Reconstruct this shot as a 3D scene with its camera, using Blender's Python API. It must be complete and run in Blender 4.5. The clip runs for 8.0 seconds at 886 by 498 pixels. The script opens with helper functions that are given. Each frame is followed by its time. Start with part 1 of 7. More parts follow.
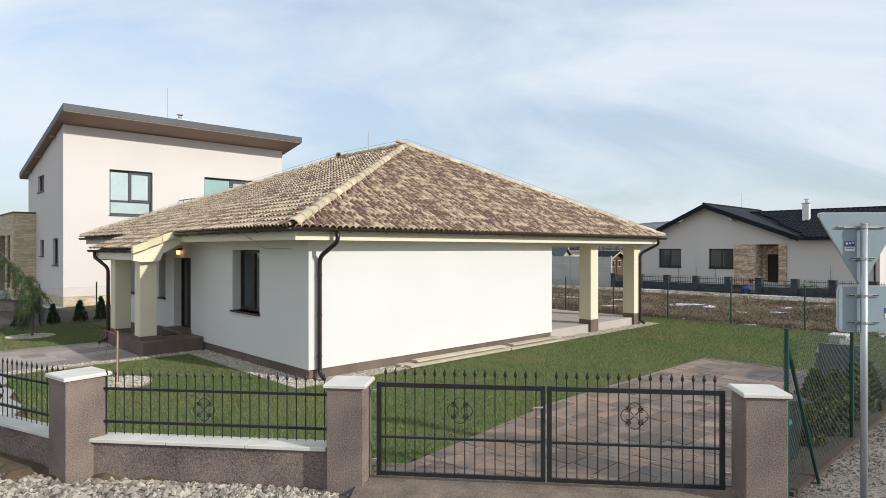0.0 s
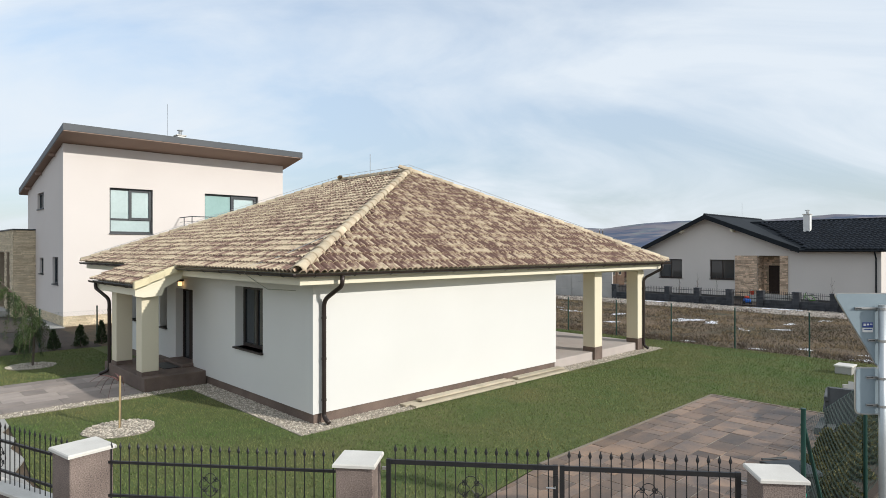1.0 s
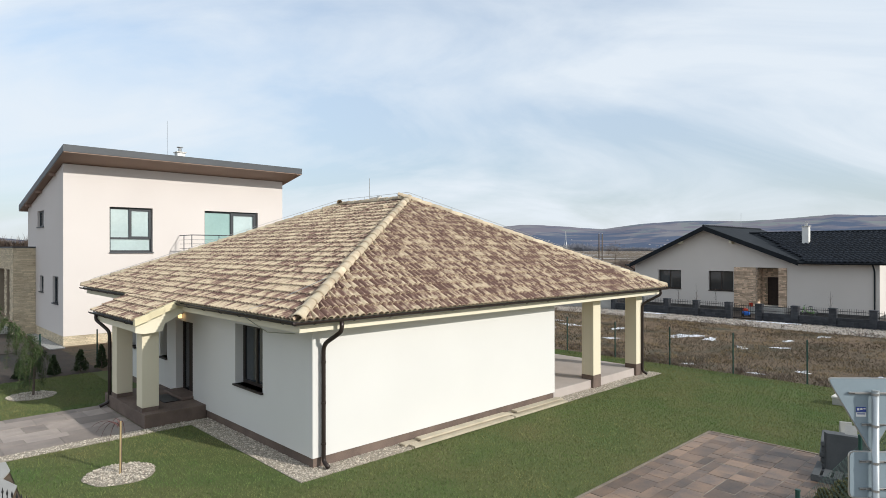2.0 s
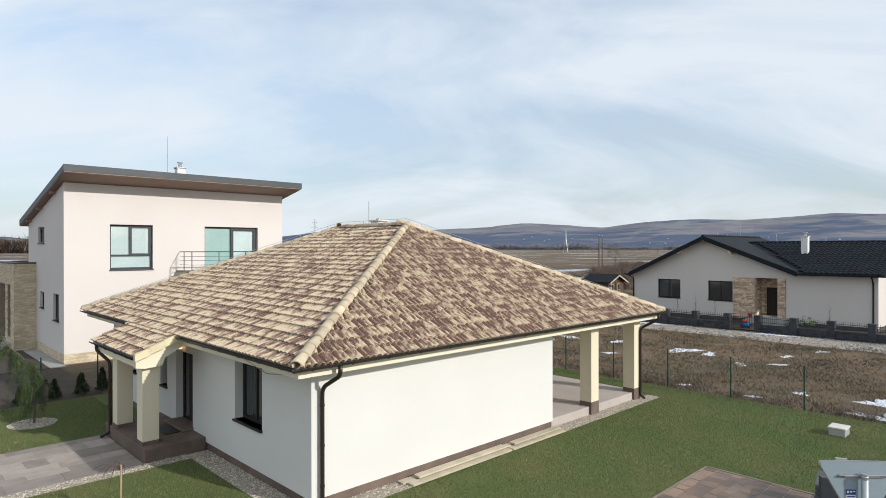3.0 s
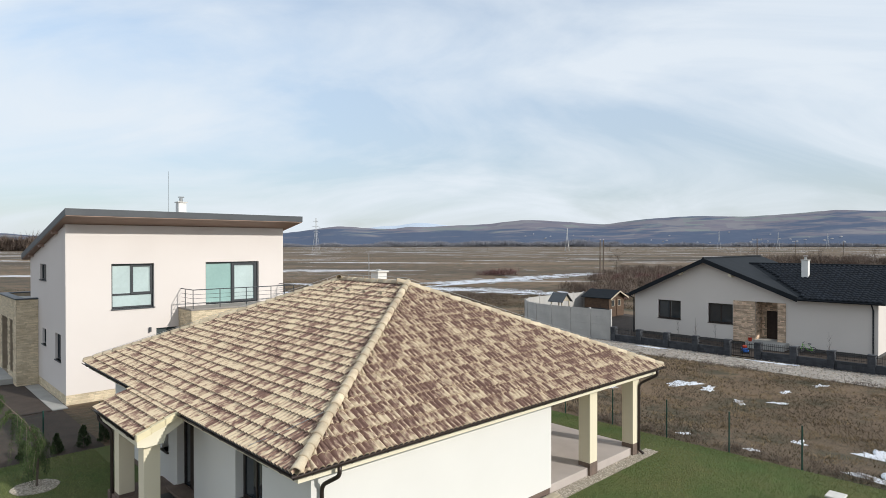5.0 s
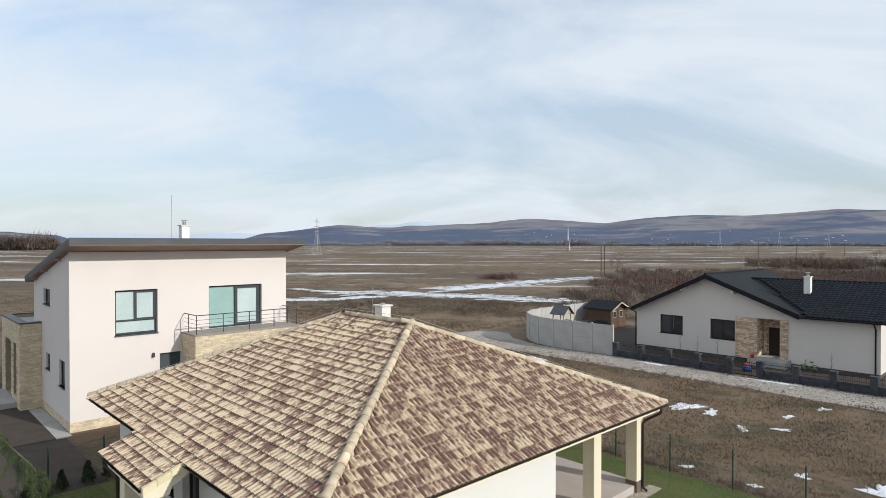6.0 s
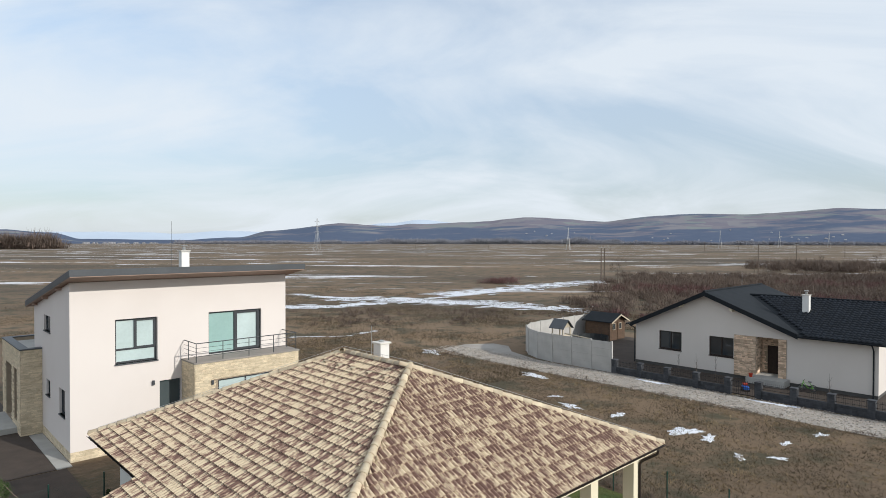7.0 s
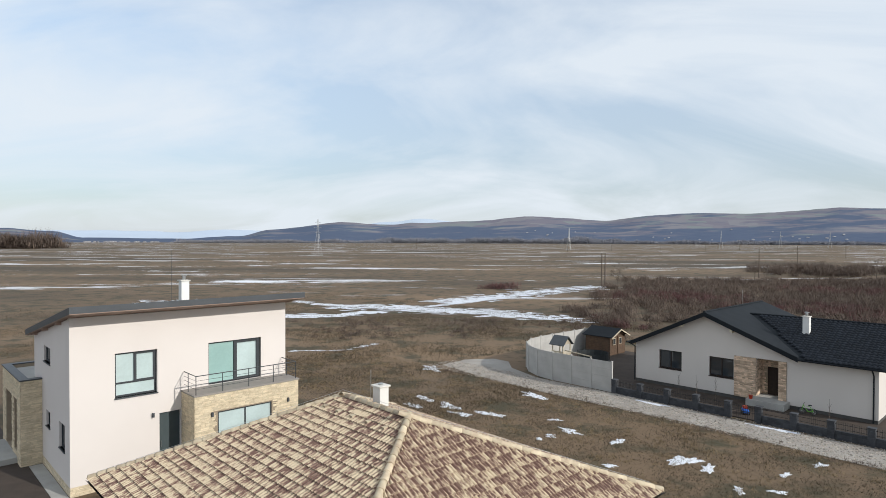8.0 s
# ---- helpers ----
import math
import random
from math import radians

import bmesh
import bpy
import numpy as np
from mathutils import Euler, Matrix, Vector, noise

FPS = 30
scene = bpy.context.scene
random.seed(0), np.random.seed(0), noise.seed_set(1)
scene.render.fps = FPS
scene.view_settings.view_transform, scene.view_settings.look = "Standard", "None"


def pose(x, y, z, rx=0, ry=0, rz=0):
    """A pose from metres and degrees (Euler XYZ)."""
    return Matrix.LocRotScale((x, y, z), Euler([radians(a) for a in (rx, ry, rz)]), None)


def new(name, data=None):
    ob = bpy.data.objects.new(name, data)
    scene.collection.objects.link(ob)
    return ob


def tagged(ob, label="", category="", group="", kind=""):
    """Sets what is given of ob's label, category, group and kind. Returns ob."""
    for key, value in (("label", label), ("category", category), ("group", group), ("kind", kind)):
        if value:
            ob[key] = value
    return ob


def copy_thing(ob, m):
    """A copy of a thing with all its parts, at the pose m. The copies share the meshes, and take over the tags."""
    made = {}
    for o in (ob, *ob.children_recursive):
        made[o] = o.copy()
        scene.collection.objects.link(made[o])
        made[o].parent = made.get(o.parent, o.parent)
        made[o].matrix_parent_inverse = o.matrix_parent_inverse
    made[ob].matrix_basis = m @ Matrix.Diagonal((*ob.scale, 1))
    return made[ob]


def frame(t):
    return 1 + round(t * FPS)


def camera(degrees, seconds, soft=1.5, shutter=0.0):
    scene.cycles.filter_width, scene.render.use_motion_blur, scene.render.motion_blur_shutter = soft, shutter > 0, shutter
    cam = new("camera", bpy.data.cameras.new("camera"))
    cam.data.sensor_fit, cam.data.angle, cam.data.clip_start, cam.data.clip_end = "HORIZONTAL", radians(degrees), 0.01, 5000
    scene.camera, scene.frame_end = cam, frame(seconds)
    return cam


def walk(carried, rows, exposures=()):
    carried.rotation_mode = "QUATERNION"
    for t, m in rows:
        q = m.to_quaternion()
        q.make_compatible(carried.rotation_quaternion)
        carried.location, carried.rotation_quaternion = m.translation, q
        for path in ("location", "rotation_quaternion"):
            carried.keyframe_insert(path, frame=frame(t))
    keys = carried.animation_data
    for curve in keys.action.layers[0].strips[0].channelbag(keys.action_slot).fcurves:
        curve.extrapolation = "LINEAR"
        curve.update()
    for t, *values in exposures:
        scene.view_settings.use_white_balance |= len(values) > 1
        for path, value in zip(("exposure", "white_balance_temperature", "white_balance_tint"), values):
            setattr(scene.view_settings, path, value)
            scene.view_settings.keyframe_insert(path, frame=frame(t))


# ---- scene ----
cam = camera(72.5, 8.0, soft=0.6)
METRES, EYE, TILT, LEAN, TURN = 9.28, 2.6, 0.0, 0.0, 0.0
ROWS = [
    (0.0, 0.0, 0.0, 0.0, -0.0, 0.0, 0.0),
    (0.5, -0.0088, 0.006, 0.0422, -0.04, 0.04, 0.01),
    (1.0, -0.0137, 0.0111, 0.0891, -0.1, 0.06, 0.06),
    (1.5, -0.0138, 0.0093, 0.136, -0.14, 0.11, 0.08),
    (3.0, -0.0067, -0.0056, 0.2813, -0.11, -0.07, 0.07),
    (3.5, -0.0102, -0.0041, 0.3294, -0.09, -0.16, 0.04),
    (4.0, -0.0021, -0.0069, 0.3788, -0.05, -0.24, 0.04),
    (4.5, 0.0028, -0.0125, 0.4373, -0.02, -0.33, 0.06),
    (6.0, -0.0133, -0.0139, 0.6481, 0.08, -0.55, -0.01),
    (6.5, -0.0156, -0.0155, 0.7273, 0.07, -0.64, -0.04),
    (7.0, -0.006, -0.0227, 0.8104, 0.11, -0.73, -0.1),
    (7.5, 0.0009, -0.0208, 0.8968, 0.13, -0.78, -0.14),
    (8.0, -0.0013, -0.019, 0.993, 0.18, -0.85, -0.17),
]
walk(cam, [(t, pose(0, 0, EYE, TILT, LEAN, TURN) @ pose(METRES * x, METRES * y, METRES * z, 90 + pitch, roll, yaw)) for t, x, y, z, yaw, pitch, roll in ROWS],
     exposures=[(0.0, -0.07, 6280, 8.5), (8.0, -0.12, 6280, 8.5)])

# ---- light: a low winter sun and a sky of thin cloud ----
SUN_DIR = Vector((0.866, -0.500, 0.0)).normalized()
SUN_EL = 26.0
sun_vec = Vector((SUN_DIR.x * math.cos(radians(SUN_EL)), SUN_DIR.y * math.cos(radians(SUN_EL)), math.sin(radians(SUN_EL))))
sun = new("sun", bpy.data.lights.new("sun", "SUN"))
sun.data.energy, sun.data.angle, sun.data.color = 3.8, radians(0.8), (1.0, 0.94, 0.86)
sun.matrix_world = sun_vec.to_track_quat("Z", "Y").to_matrix().to_4x4()

world = bpy.data.worlds.new("world")
scene.world = world
world.use_nodes = True
wn, wl = world.node_tree.nodes, world.node_tree.links
wn.clear()


def wnode(kind, **values):
    n = wn.new(kind)
    for k, v in values.items():
        n.inputs[k].default_value = v
    return n


w_out, w_bg, w_sky = wn.new("ShaderNodeOutputWorld"), wn.new("ShaderNodeBackground"), wn.new("ShaderNodeTexSky")
w_sky.sky_type, w_sky.sun_disc = "NISHITA", False
w_sky.sun_elevation, w_sky.sun_rotation = radians(SUN_EL), math.atan2(SUN_DIR.x, SUN_DIR.y)
w_sky.air_density, w_sky.dust_density, w_sky.ozone_density = 1.0, 0.8, 1.4
w_geo = wn.new("ShaderNodeTexCoord")
w_sep = wn.new("ShaderNodeSeparateXYZ")
wl.new(w_geo.outputs["Generated"], w_sep.inputs[0])
w_up = wn.new("ShaderNodeMath")
w_up.operation = "MAXIMUM"
w_up.inputs[1].default_value = 0.0
wl.new(w_sep.outputs["Z"], w_up.inputs[0])
w_den = wn.new("ShaderNodeMath")
w_den.operation = "ADD"
w_den.inputs[1].default_value = 0.34
wl.new(w_up.outputs[0], w_den.inputs[0])
w_div = []
for axis in "XY":
    d = wn.new("ShaderNodeMath")
    d.operation = "DIVIDE"
    wl.new(w_sep.outputs[axis], d.inputs[0])
    wl.new(w_den.outputs[0], d.inputs[1])
    w_div.append(d)
w_plane = wn.new("ShaderNodeCombineXYZ")
wl.new(w_div[0].outputs[0], w_plane.inputs[0])
wl.new(w_div[1].outputs[0], w_plane.inputs[1])
w_map = wn.new("ShaderNodeMapping")
w_map.inputs["Rotation"].default_value = (0, 0, radians(-24))
w_map.inputs["Scale"].default_value = (0.6, 1.05, 1.0)
w_map.inputs["Location"].default_value = (3.1, 0.7, 0.0)
wl.new(w_plane.outputs[0], w_map.inputs[0])
w_noise = wnode("ShaderNodeTexNoise", Scale=1.5, Detail=9.0, Roughness=0.55, Distortion=0.9)
wl.new(w_map.outputs[0], w_noise.inputs["Vector"])
w_ramp = wn.new("ShaderNodeValToRGB")
w_ramp.color_ramp.elements[0].position, w_ramp.color_ramp.elements[0].color = 0.35, (0.46, 0.46, 0.46, 1)
w_ramp.color_ramp.elements[1].position, w_ramp.color_ramp.elements[1].color = 0.60, (0.93, 0.93, 0.93, 1)
wl.new(w_noise.outputs["Fac"], w_ramp.inputs[0])
w_mix = wn.new("ShaderNodeMixRGB")
wl.new(w_ramp.outputs[0], w_mix.inputs[0])
w_gain = wn.new("ShaderNodeMixRGB")
w_gain.blend_type = "MULTIPLY"
w_gain.inputs[0].default_value = 1.0
w_high = wn.new("ShaderNodeMapRange")
w_high.inputs["From Min"].default_value, w_high.inputs["From Max"].default_value = 0.0, 0.30
wl.new(w_up.outputs[0], w_high.inputs["Value"])
w_tint = wn.new("ShaderNodeMixRGB")
w_tint.inputs[1].default_value, w_tint.inputs[2].default_value = (0.80, 0.84, 0.93, 1), (1.75, 1.85, 1.85, 1)
wl.new(w_high.outputs[0], w_tint.inputs[0])
wl.new(w_tint.outputs[0], w_gain.inputs[2])
wl.new(w_sky.outputs[0], w_gain.inputs[1])
wl.new(w_gain.outputs[0], w_mix.inputs[1])
w_mix.inputs[2].default_value = (8.8, 9.25, 9.75, 1)
wl.new(w_mix.outputs[0], w_bg.inputs["Color"])
w_bg.inputs["Strength"].default_value = 0.1
wl.new(w_bg.outputs[0], w_out.inputs[0])


# ---- materials ----
def mat(name, base, alt=None, scale=3.0, fine=60.0, rough=0.85, bump=0.25, metal=0.0, var=0.0, sharp=0.25, speck=0.35, dist=0.01, spec=0.4):
    """Two tones mixed by broad and fine noise, fine relief, and a tone of its own for each piece."""
    m = bpy.data.materials.new(name)
    m.use_nodes = True
    n, l = m.node_tree.nodes, m.node_tree.links
    bsdf = n["Principled BSDF"]
    alt = alt or tuple(c * 0.75 for c in base)
    tc = n.new("ShaderNodeTexCoord")
    info = n.new("ShaderNodeObjectInfo")
    geo = n.new("ShaderNodeNewGeometry")
    rnd = n.new("ShaderNodeMath")
    rnd.operation = "ADD"
    l.new(info.outputs["Random"], rnd.inputs[0])
    l.new(geo.outputs["Random Per Island"], rnd.inputs[1])
    vec = n.new("ShaderNodeVectorMath")
    vec.operation = "MULTIPLY_ADD"
    vec.inputs[1].default_value = (1, 1, 1)
    comb = n.new("ShaderNodeCombineXYZ")
    mul = n.new("ShaderNodeMath")
    mul.operation = "MULTIPLY"
    mul.inputs[1].default_value = 37.0 if var else 0.0
    l.new(info.outputs["Random"], mul.inputs[0])
    for k in range(3):
        l.new(mul.outputs[0], comb.inputs[k])
    l.new(tc.outputs["Object"], vec.inputs[0])
    l.new(comb.outputs[0], vec.inputs[2])
    big, small = n.new("ShaderNodeTexNoise"), n.new("ShaderNodeTexNoise")
    big.inputs["Scale"].default_value, big.inputs["Detail"].default_value = scale, 5.0
    small.inputs["Scale"].default_value, small.inputs["Detail"].default_value = fine, 3.0
    l.new(vec.outputs[0], big.inputs["Vector"])
    l.new(vec.outputs[0], small.inputs["Vector"])
    add = n.new("ShaderNodeMath")
    add.operation = "MULTIPLY_ADD"
    l.new(small.outputs["Fac"], add.inputs[0])
    add.inputs[1].default_value = speck
    l.new(big.outputs["Fac"], add.inputs[2])
    ramp = n.new("ShaderNodeMapRange")
    mid = 0.5 + speck * 0.5
    ramp.inputs["From Min"].default_value, ramp.inputs["From Max"].default_value = mid - sharp, mid + sharp
    l.new(add.outputs[0], ramp.inputs["Value"])
    mix = n.new("ShaderNodeMixRGB")
    mix.inputs[1].default_value, mix.inputs[2].default_value = (*base, 1), (*alt, 1)
    l.new(ramp.outputs[0], mix.inputs[0])
    last = mix
    if var:
        fr = n.new("ShaderNodeMath")
        fr.operation = "FRACT"
        l.new(rnd.outputs[0], fr.inputs[0])
        mr = n.new("ShaderNodeMapRange")
        mr.inputs["To Min"].default_value, mr.inputs["To Max"].default_value = 1 - var, 1 + var
        l.new(fr.outputs[0], mr.inputs["Value"])
        hsv = n.new("ShaderNodeHueSaturation")
        l.new(mr.outputs[0], hsv.inputs["Value"])
        l.new(mix.outputs[0], hsv.inputs["Color"])
        last = hsv
    l.new(last.outputs[0], bsdf.inputs["Base Color"])
    bsdf.inputs["Roughness"].default_value, bsdf.inputs["Metallic"].default_value = rough, metal
    bsdf.inputs["Specular IOR Level"].default_value = spec
    if bump:
        b = n.new("ShaderNodeBump")
        b.inputs["Strength"].default_value, b.inputs["Distance"].default_value = bump, dist
        l.new(add.outputs[0], b.inputs["Height"])
        l.new(b.outputs[0], bsdf.inputs["Normal"])
    return m


def glow(name, colour, strength):
    m = bpy.data.materials.new(name)
    m.use_nodes = True
    b = m.node_tree.nodes["Principled BSDF"]
    b.inputs["Emission Color"].default_value, b.inputs["Emission Strength"].default_value = (*colour, 1), strength
    b.inputs["Base Color"].default_value = (*colour, 1)
    return m


def glossy(name, colour, rough=0.04, spec=1.0):
    m = mat(name, colour, tuple(c * 0.8 for c in colour), 0.7, 9.0, rough, 0.02, spec=spec)
    return m


PLASTER = mat("white_plaster", (0.70, 0.685, 0.65), (0.67, 0.655, 0.62), 0.6, 140.0, 0.9, 0.12, dist=0.004)
CREAM = mat("cream_plaster", (0.74, 0.67, 0.50), (0.70, 0.63, 0.47), 0.8, 140.0, 0.9, 0.12, dist=0.004)
TRIM = mat("cream_paint", (0.78, 0.72, 0.56), (0.74, 0.68, 0.52), 1.2, 60.0, 0.6, 0.05)
PLINTH = mat("brown_mosaic_plaster", (0.20, 0.145, 0.115), (0.11, 0.08, 0.065), 2.0, 180.0, 0.8, 0.4, speck=0.9, dist=0.004)
FENCE_PLASTER = mat("speckled_brown_plaster", (0.30, 0.235, 0.20), (0.075, 0.055, 0.048), 1.6, 75.0, 0.8, 0.6, speck=1.6, sharp=0.35, dist=0.005)
CAP = mat("pale_concrete", (0.72, 0.69, 0.63), (0.56, 0.53, 0.48), 2.5, 70.0, 0.85, 0.2)
IRON = mat("black_iron", (0.030, 0.031, 0.035), (0.05, 0.047, 0.046), 6.0, 120.0, 0.45, 0.15, metal=0.6)
GUTTER = mat("dark_brown_metal", (0.030, 0.021, 0.018), (0.045, 0.033, 0.028), 2.0, 60.0, 0.35, 0.05, metal=0.3)
FRAME_DARK = mat("dark_window_frame", (0.025, 0.018, 0.015), (0.035, 0.026, 0.022), 4.0, 90.0, 0.4, 0.05)
GLASS = glossy("dark_glass", (0.030, 0.038, 0.045))
# bright reflections are painted into these pale and teal base colours
GLASS_PALE = glossy("pale_reflection_glass", (0.55, 0.66, 0.65), 0.06)
GLASS_TEAL = glossy("teal_reflection_glass", (0.33, 0.50, 0.47), 0.06)
# interior dimness is put into this dark room colour
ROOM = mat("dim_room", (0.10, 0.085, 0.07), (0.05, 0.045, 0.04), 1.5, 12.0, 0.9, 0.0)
CURTAIN = mat("beige_curtain", (0.42, 0.36, 0.27), (0.28, 0.24, 0.18), 9.0, 60.0, 0.9, 0.2)
DOOR = mat("dark_wood_door", (0.022, 0.014, 0.011), (0.036, 0.023, 0.017), 5.0, 80.0, 0.6, 0.1, spec=0.25)
STEEL = mat("brushed_steel", (0.55, 0.55, 0.54), (0.42, 0.42, 0.41), 8.0, 150.0, 0.35, 0.05, metal=0.9)
ZINC = mat("grey_sheet_metal", (0.075, 0.082, 0.090), (0.052, 0.057, 0.063), 0.6, 12.0, 0.5, 0.05)
SLATE_ROOF = mat("dark_grey_roof", (0.011, 0.014, 0.017), (0.018, 0.021, 0.025), 1.0, 40.0, 0.7, 0.15, spec=0.14)
PINK = mat("pale_rose_plaster", (0.70, 0.645, 0.605), (0.67, 0.615, 0.575), 0.5, 120.0, 0.9, 0.1, dist=0.004)
SOFFIT = mat("brown_soffit", (0.34, 0.24, 0.19), (0.30, 0.21, 0.165), 0.8, 30.0, 0.7, 0.05)
FRAME_GREY = mat("dark_grey_window_frame", (0.038, 0.042, 0.047), (0.05, 0.055, 0.06), 4.0, 90.0, 0.4, 0.05)
WALL_WARM = mat("warm_white_plaster", (0.66, 0.61, 0.56), (0.63, 0.58, 0.53), 0.5, 120.0, 0.9, 0.1, dist=0.004)
STONE = mat("sandstone_cladding", (0.70, 0.60, 0.43), (0.54, 0.44, 0.30), 3.0, 30.0, 0.9, 0.4, var=0.16)
STONE_JOINT = mat("stone_mortar", (0.36, 0.29, 0.21), (0.26, 0.21, 0.15), 3.0, 60.0, 0.95, 0.3)
SPLIT = mat("dark_split_block", (0.065, 0.068, 0.075), (0.035, 0.037, 0.042), 3.0, 50.0, 0.9, 0.5, var=0.2)
CONCRETE = mat("grey_concrete", (0.42, 0.41, 0.38), (0.31, 0.30, 0.28), 0.9, 50.0, 0.9, 0.25)
WOOD = mat("brown_timber", (0.125, 0.075, 0.045), (0.075, 0.046, 0.029), 3.0, 60.0, 0.7, 0.3)
PLANK = mat("weathered_plank", (0.54, 0.47, 0.36), (0.38, 0.33, 0.24), 3.0, 80.0, 0.85, 0.3, var=0.15)
PAVER = mat("sandstone_paver", (0.260, 0.170, 0.112), (0.110, 0.088, 0.076), 1.9, 40.0, 0.50, 0.35, var=0.38, sharp=0.22)
PAVER_PALE = mat("pale_sandstone_paver", (0.38, 0.315, 0.27), (0.25, 0.215, 0.19), 2.2, 40.0, 0.8, 0.35, var=0.25, sharp=0.3)
JOINT = mat("paving_joint", (0.40, 0.36, 0.30), (0.18, 0.155, 0.13), 2.5, 60.0, 0.95, 0.3)
PEBBLE = mat("cream_pebble", (0.58, 0.52, 0.43), (0.36, 0.315, 0.255), 9.0, 60.0, 0.85, 0.3, var=0.4)
RUBBLE = mat("grey_rubble", (0.44, 0.385, 0.32), (0.21, 0.18, 0.155), 3.0, 50.0, 0.9, 0.3, var=0.55)
PANEL = mat("pale_precast_concrete", (0.50, 0.485, 0.455), (0.36, 0.345, 0.325), 0.8, 50.0, 0.9, 0.25)
STONE_PINK = mat("rosy_split_stone", (0.68, 0.52, 0.38), (0.44, 0.31, 0.21), 3.0, 30.0, 0.9, 0.4, var=0.38)
GREEN_METAL = mat("green_coated_steel", (0.008, 0.042, 0.032), (0.012, 0.055, 0.042), 6.0, 90.0, 0.45, 0.1)
SIGN_BACK = mat("galvanised_sign_back", (0.27, 0.33, 0.365), (0.23, 0.285, 0.315), 2.0, 25.0, 0.5, 0.04)
GALV = mat("galvanised_pole", (0.50, 0.53, 0.54), (0.40, 0.43, 0.44), 3.0, 60.0, 0.4, 0.08, metal=0.6)
BLUE = mat("blue_sticker", (0.03, 0.05, 0.22), (0.04, 0.07, 0.28), 30.0, 90.0, 0.5, 0.0)
WHITE = mat("white_paint", (0.78, 0.77, 0.74), (0.70, 0.69, 0.66), 3.0, 60.0, 0.6, 0.05)
BIN = mat("black_plastic", (0.020, 0.024, 0.026), (0.03, 0.034, 0.036), 4.0, 90.0, 0.5, 0.1)
BARK = mat("grey_bark", (0.16, 0.125, 0.10), (0.09, 0.07, 0.055), 9.0, 80.0, 0.95, 0.6)
STAKE = mat("pale_stake", (0.44, 0.33, 0.17), (0.34, 0.25, 0.13), 9.0, 60.0, 0.85, 0.3)
NEEDLE = mat("dark_green_needles", (0.024, 0.048, 0.017), (0.055, 0.070, 0.026), 5.0, 40.0, 0.8, 0.0, var=0.4)
NEEDLE_YELLOW = mat("yellow_green_needles", (0.165, 0.135, 0.038), (0.075, 0.075, 0.024), 5.0, 40.0, 0.8, 0.0, var=0.4)
TWIG = mat("bare_brown_twigs", (0.150, 0.110, 0.084), (0.085, 0.062, 0.050), 0.06, 3.0, 0.9, 0.0, var=0.35)
TWIG_RED = mat("reddish_twigs", (0.150, 0.072, 0.066), (0.095, 0.050, 0.047), 0.06, 3.0, 0.9, 0.0, var=0.35)
SNOW = mat("old_snow", (0.80, 0.82, 0.86), (0.66, 0.68, 0.72), 4.0, 30.0, 0.8, 0.3)
DRYGRASS = mat("dry_grass_blades", (0.122, 0.090, 0.054), (0.044, 0.036, 0.024), 0.5, 3.0, 0.95, 0.0, var=0.45)
MEADOW = mat("dull_meadow_blades", (0.140, 0.102, 0.062), (0.066, 0.053, 0.034), 0.3, 2.0, 0.95, 0.0, var=0.4)
STRAW = mat("pale_straw_blades", (0.30, 0.225, 0.13), (0.17, 0.125, 0.075), 0.5, 3.0, 0.95, 0.0, var=0.45)
GRASS = mat("lawn_grass_blades", (0.082, 0.158, 0.038), (0.215, 0.195, 0.080), 0.45, 2.5, 0.9, 0.0, var=0.45, speck=0.6, sharp=0.32)
SOIL = mat("dark_soil", (0.070, 0.052, 0.040), (0.045, 0.034, 0.027), 1.5, 25.0, 0.95, 0.5, dist=0.03)


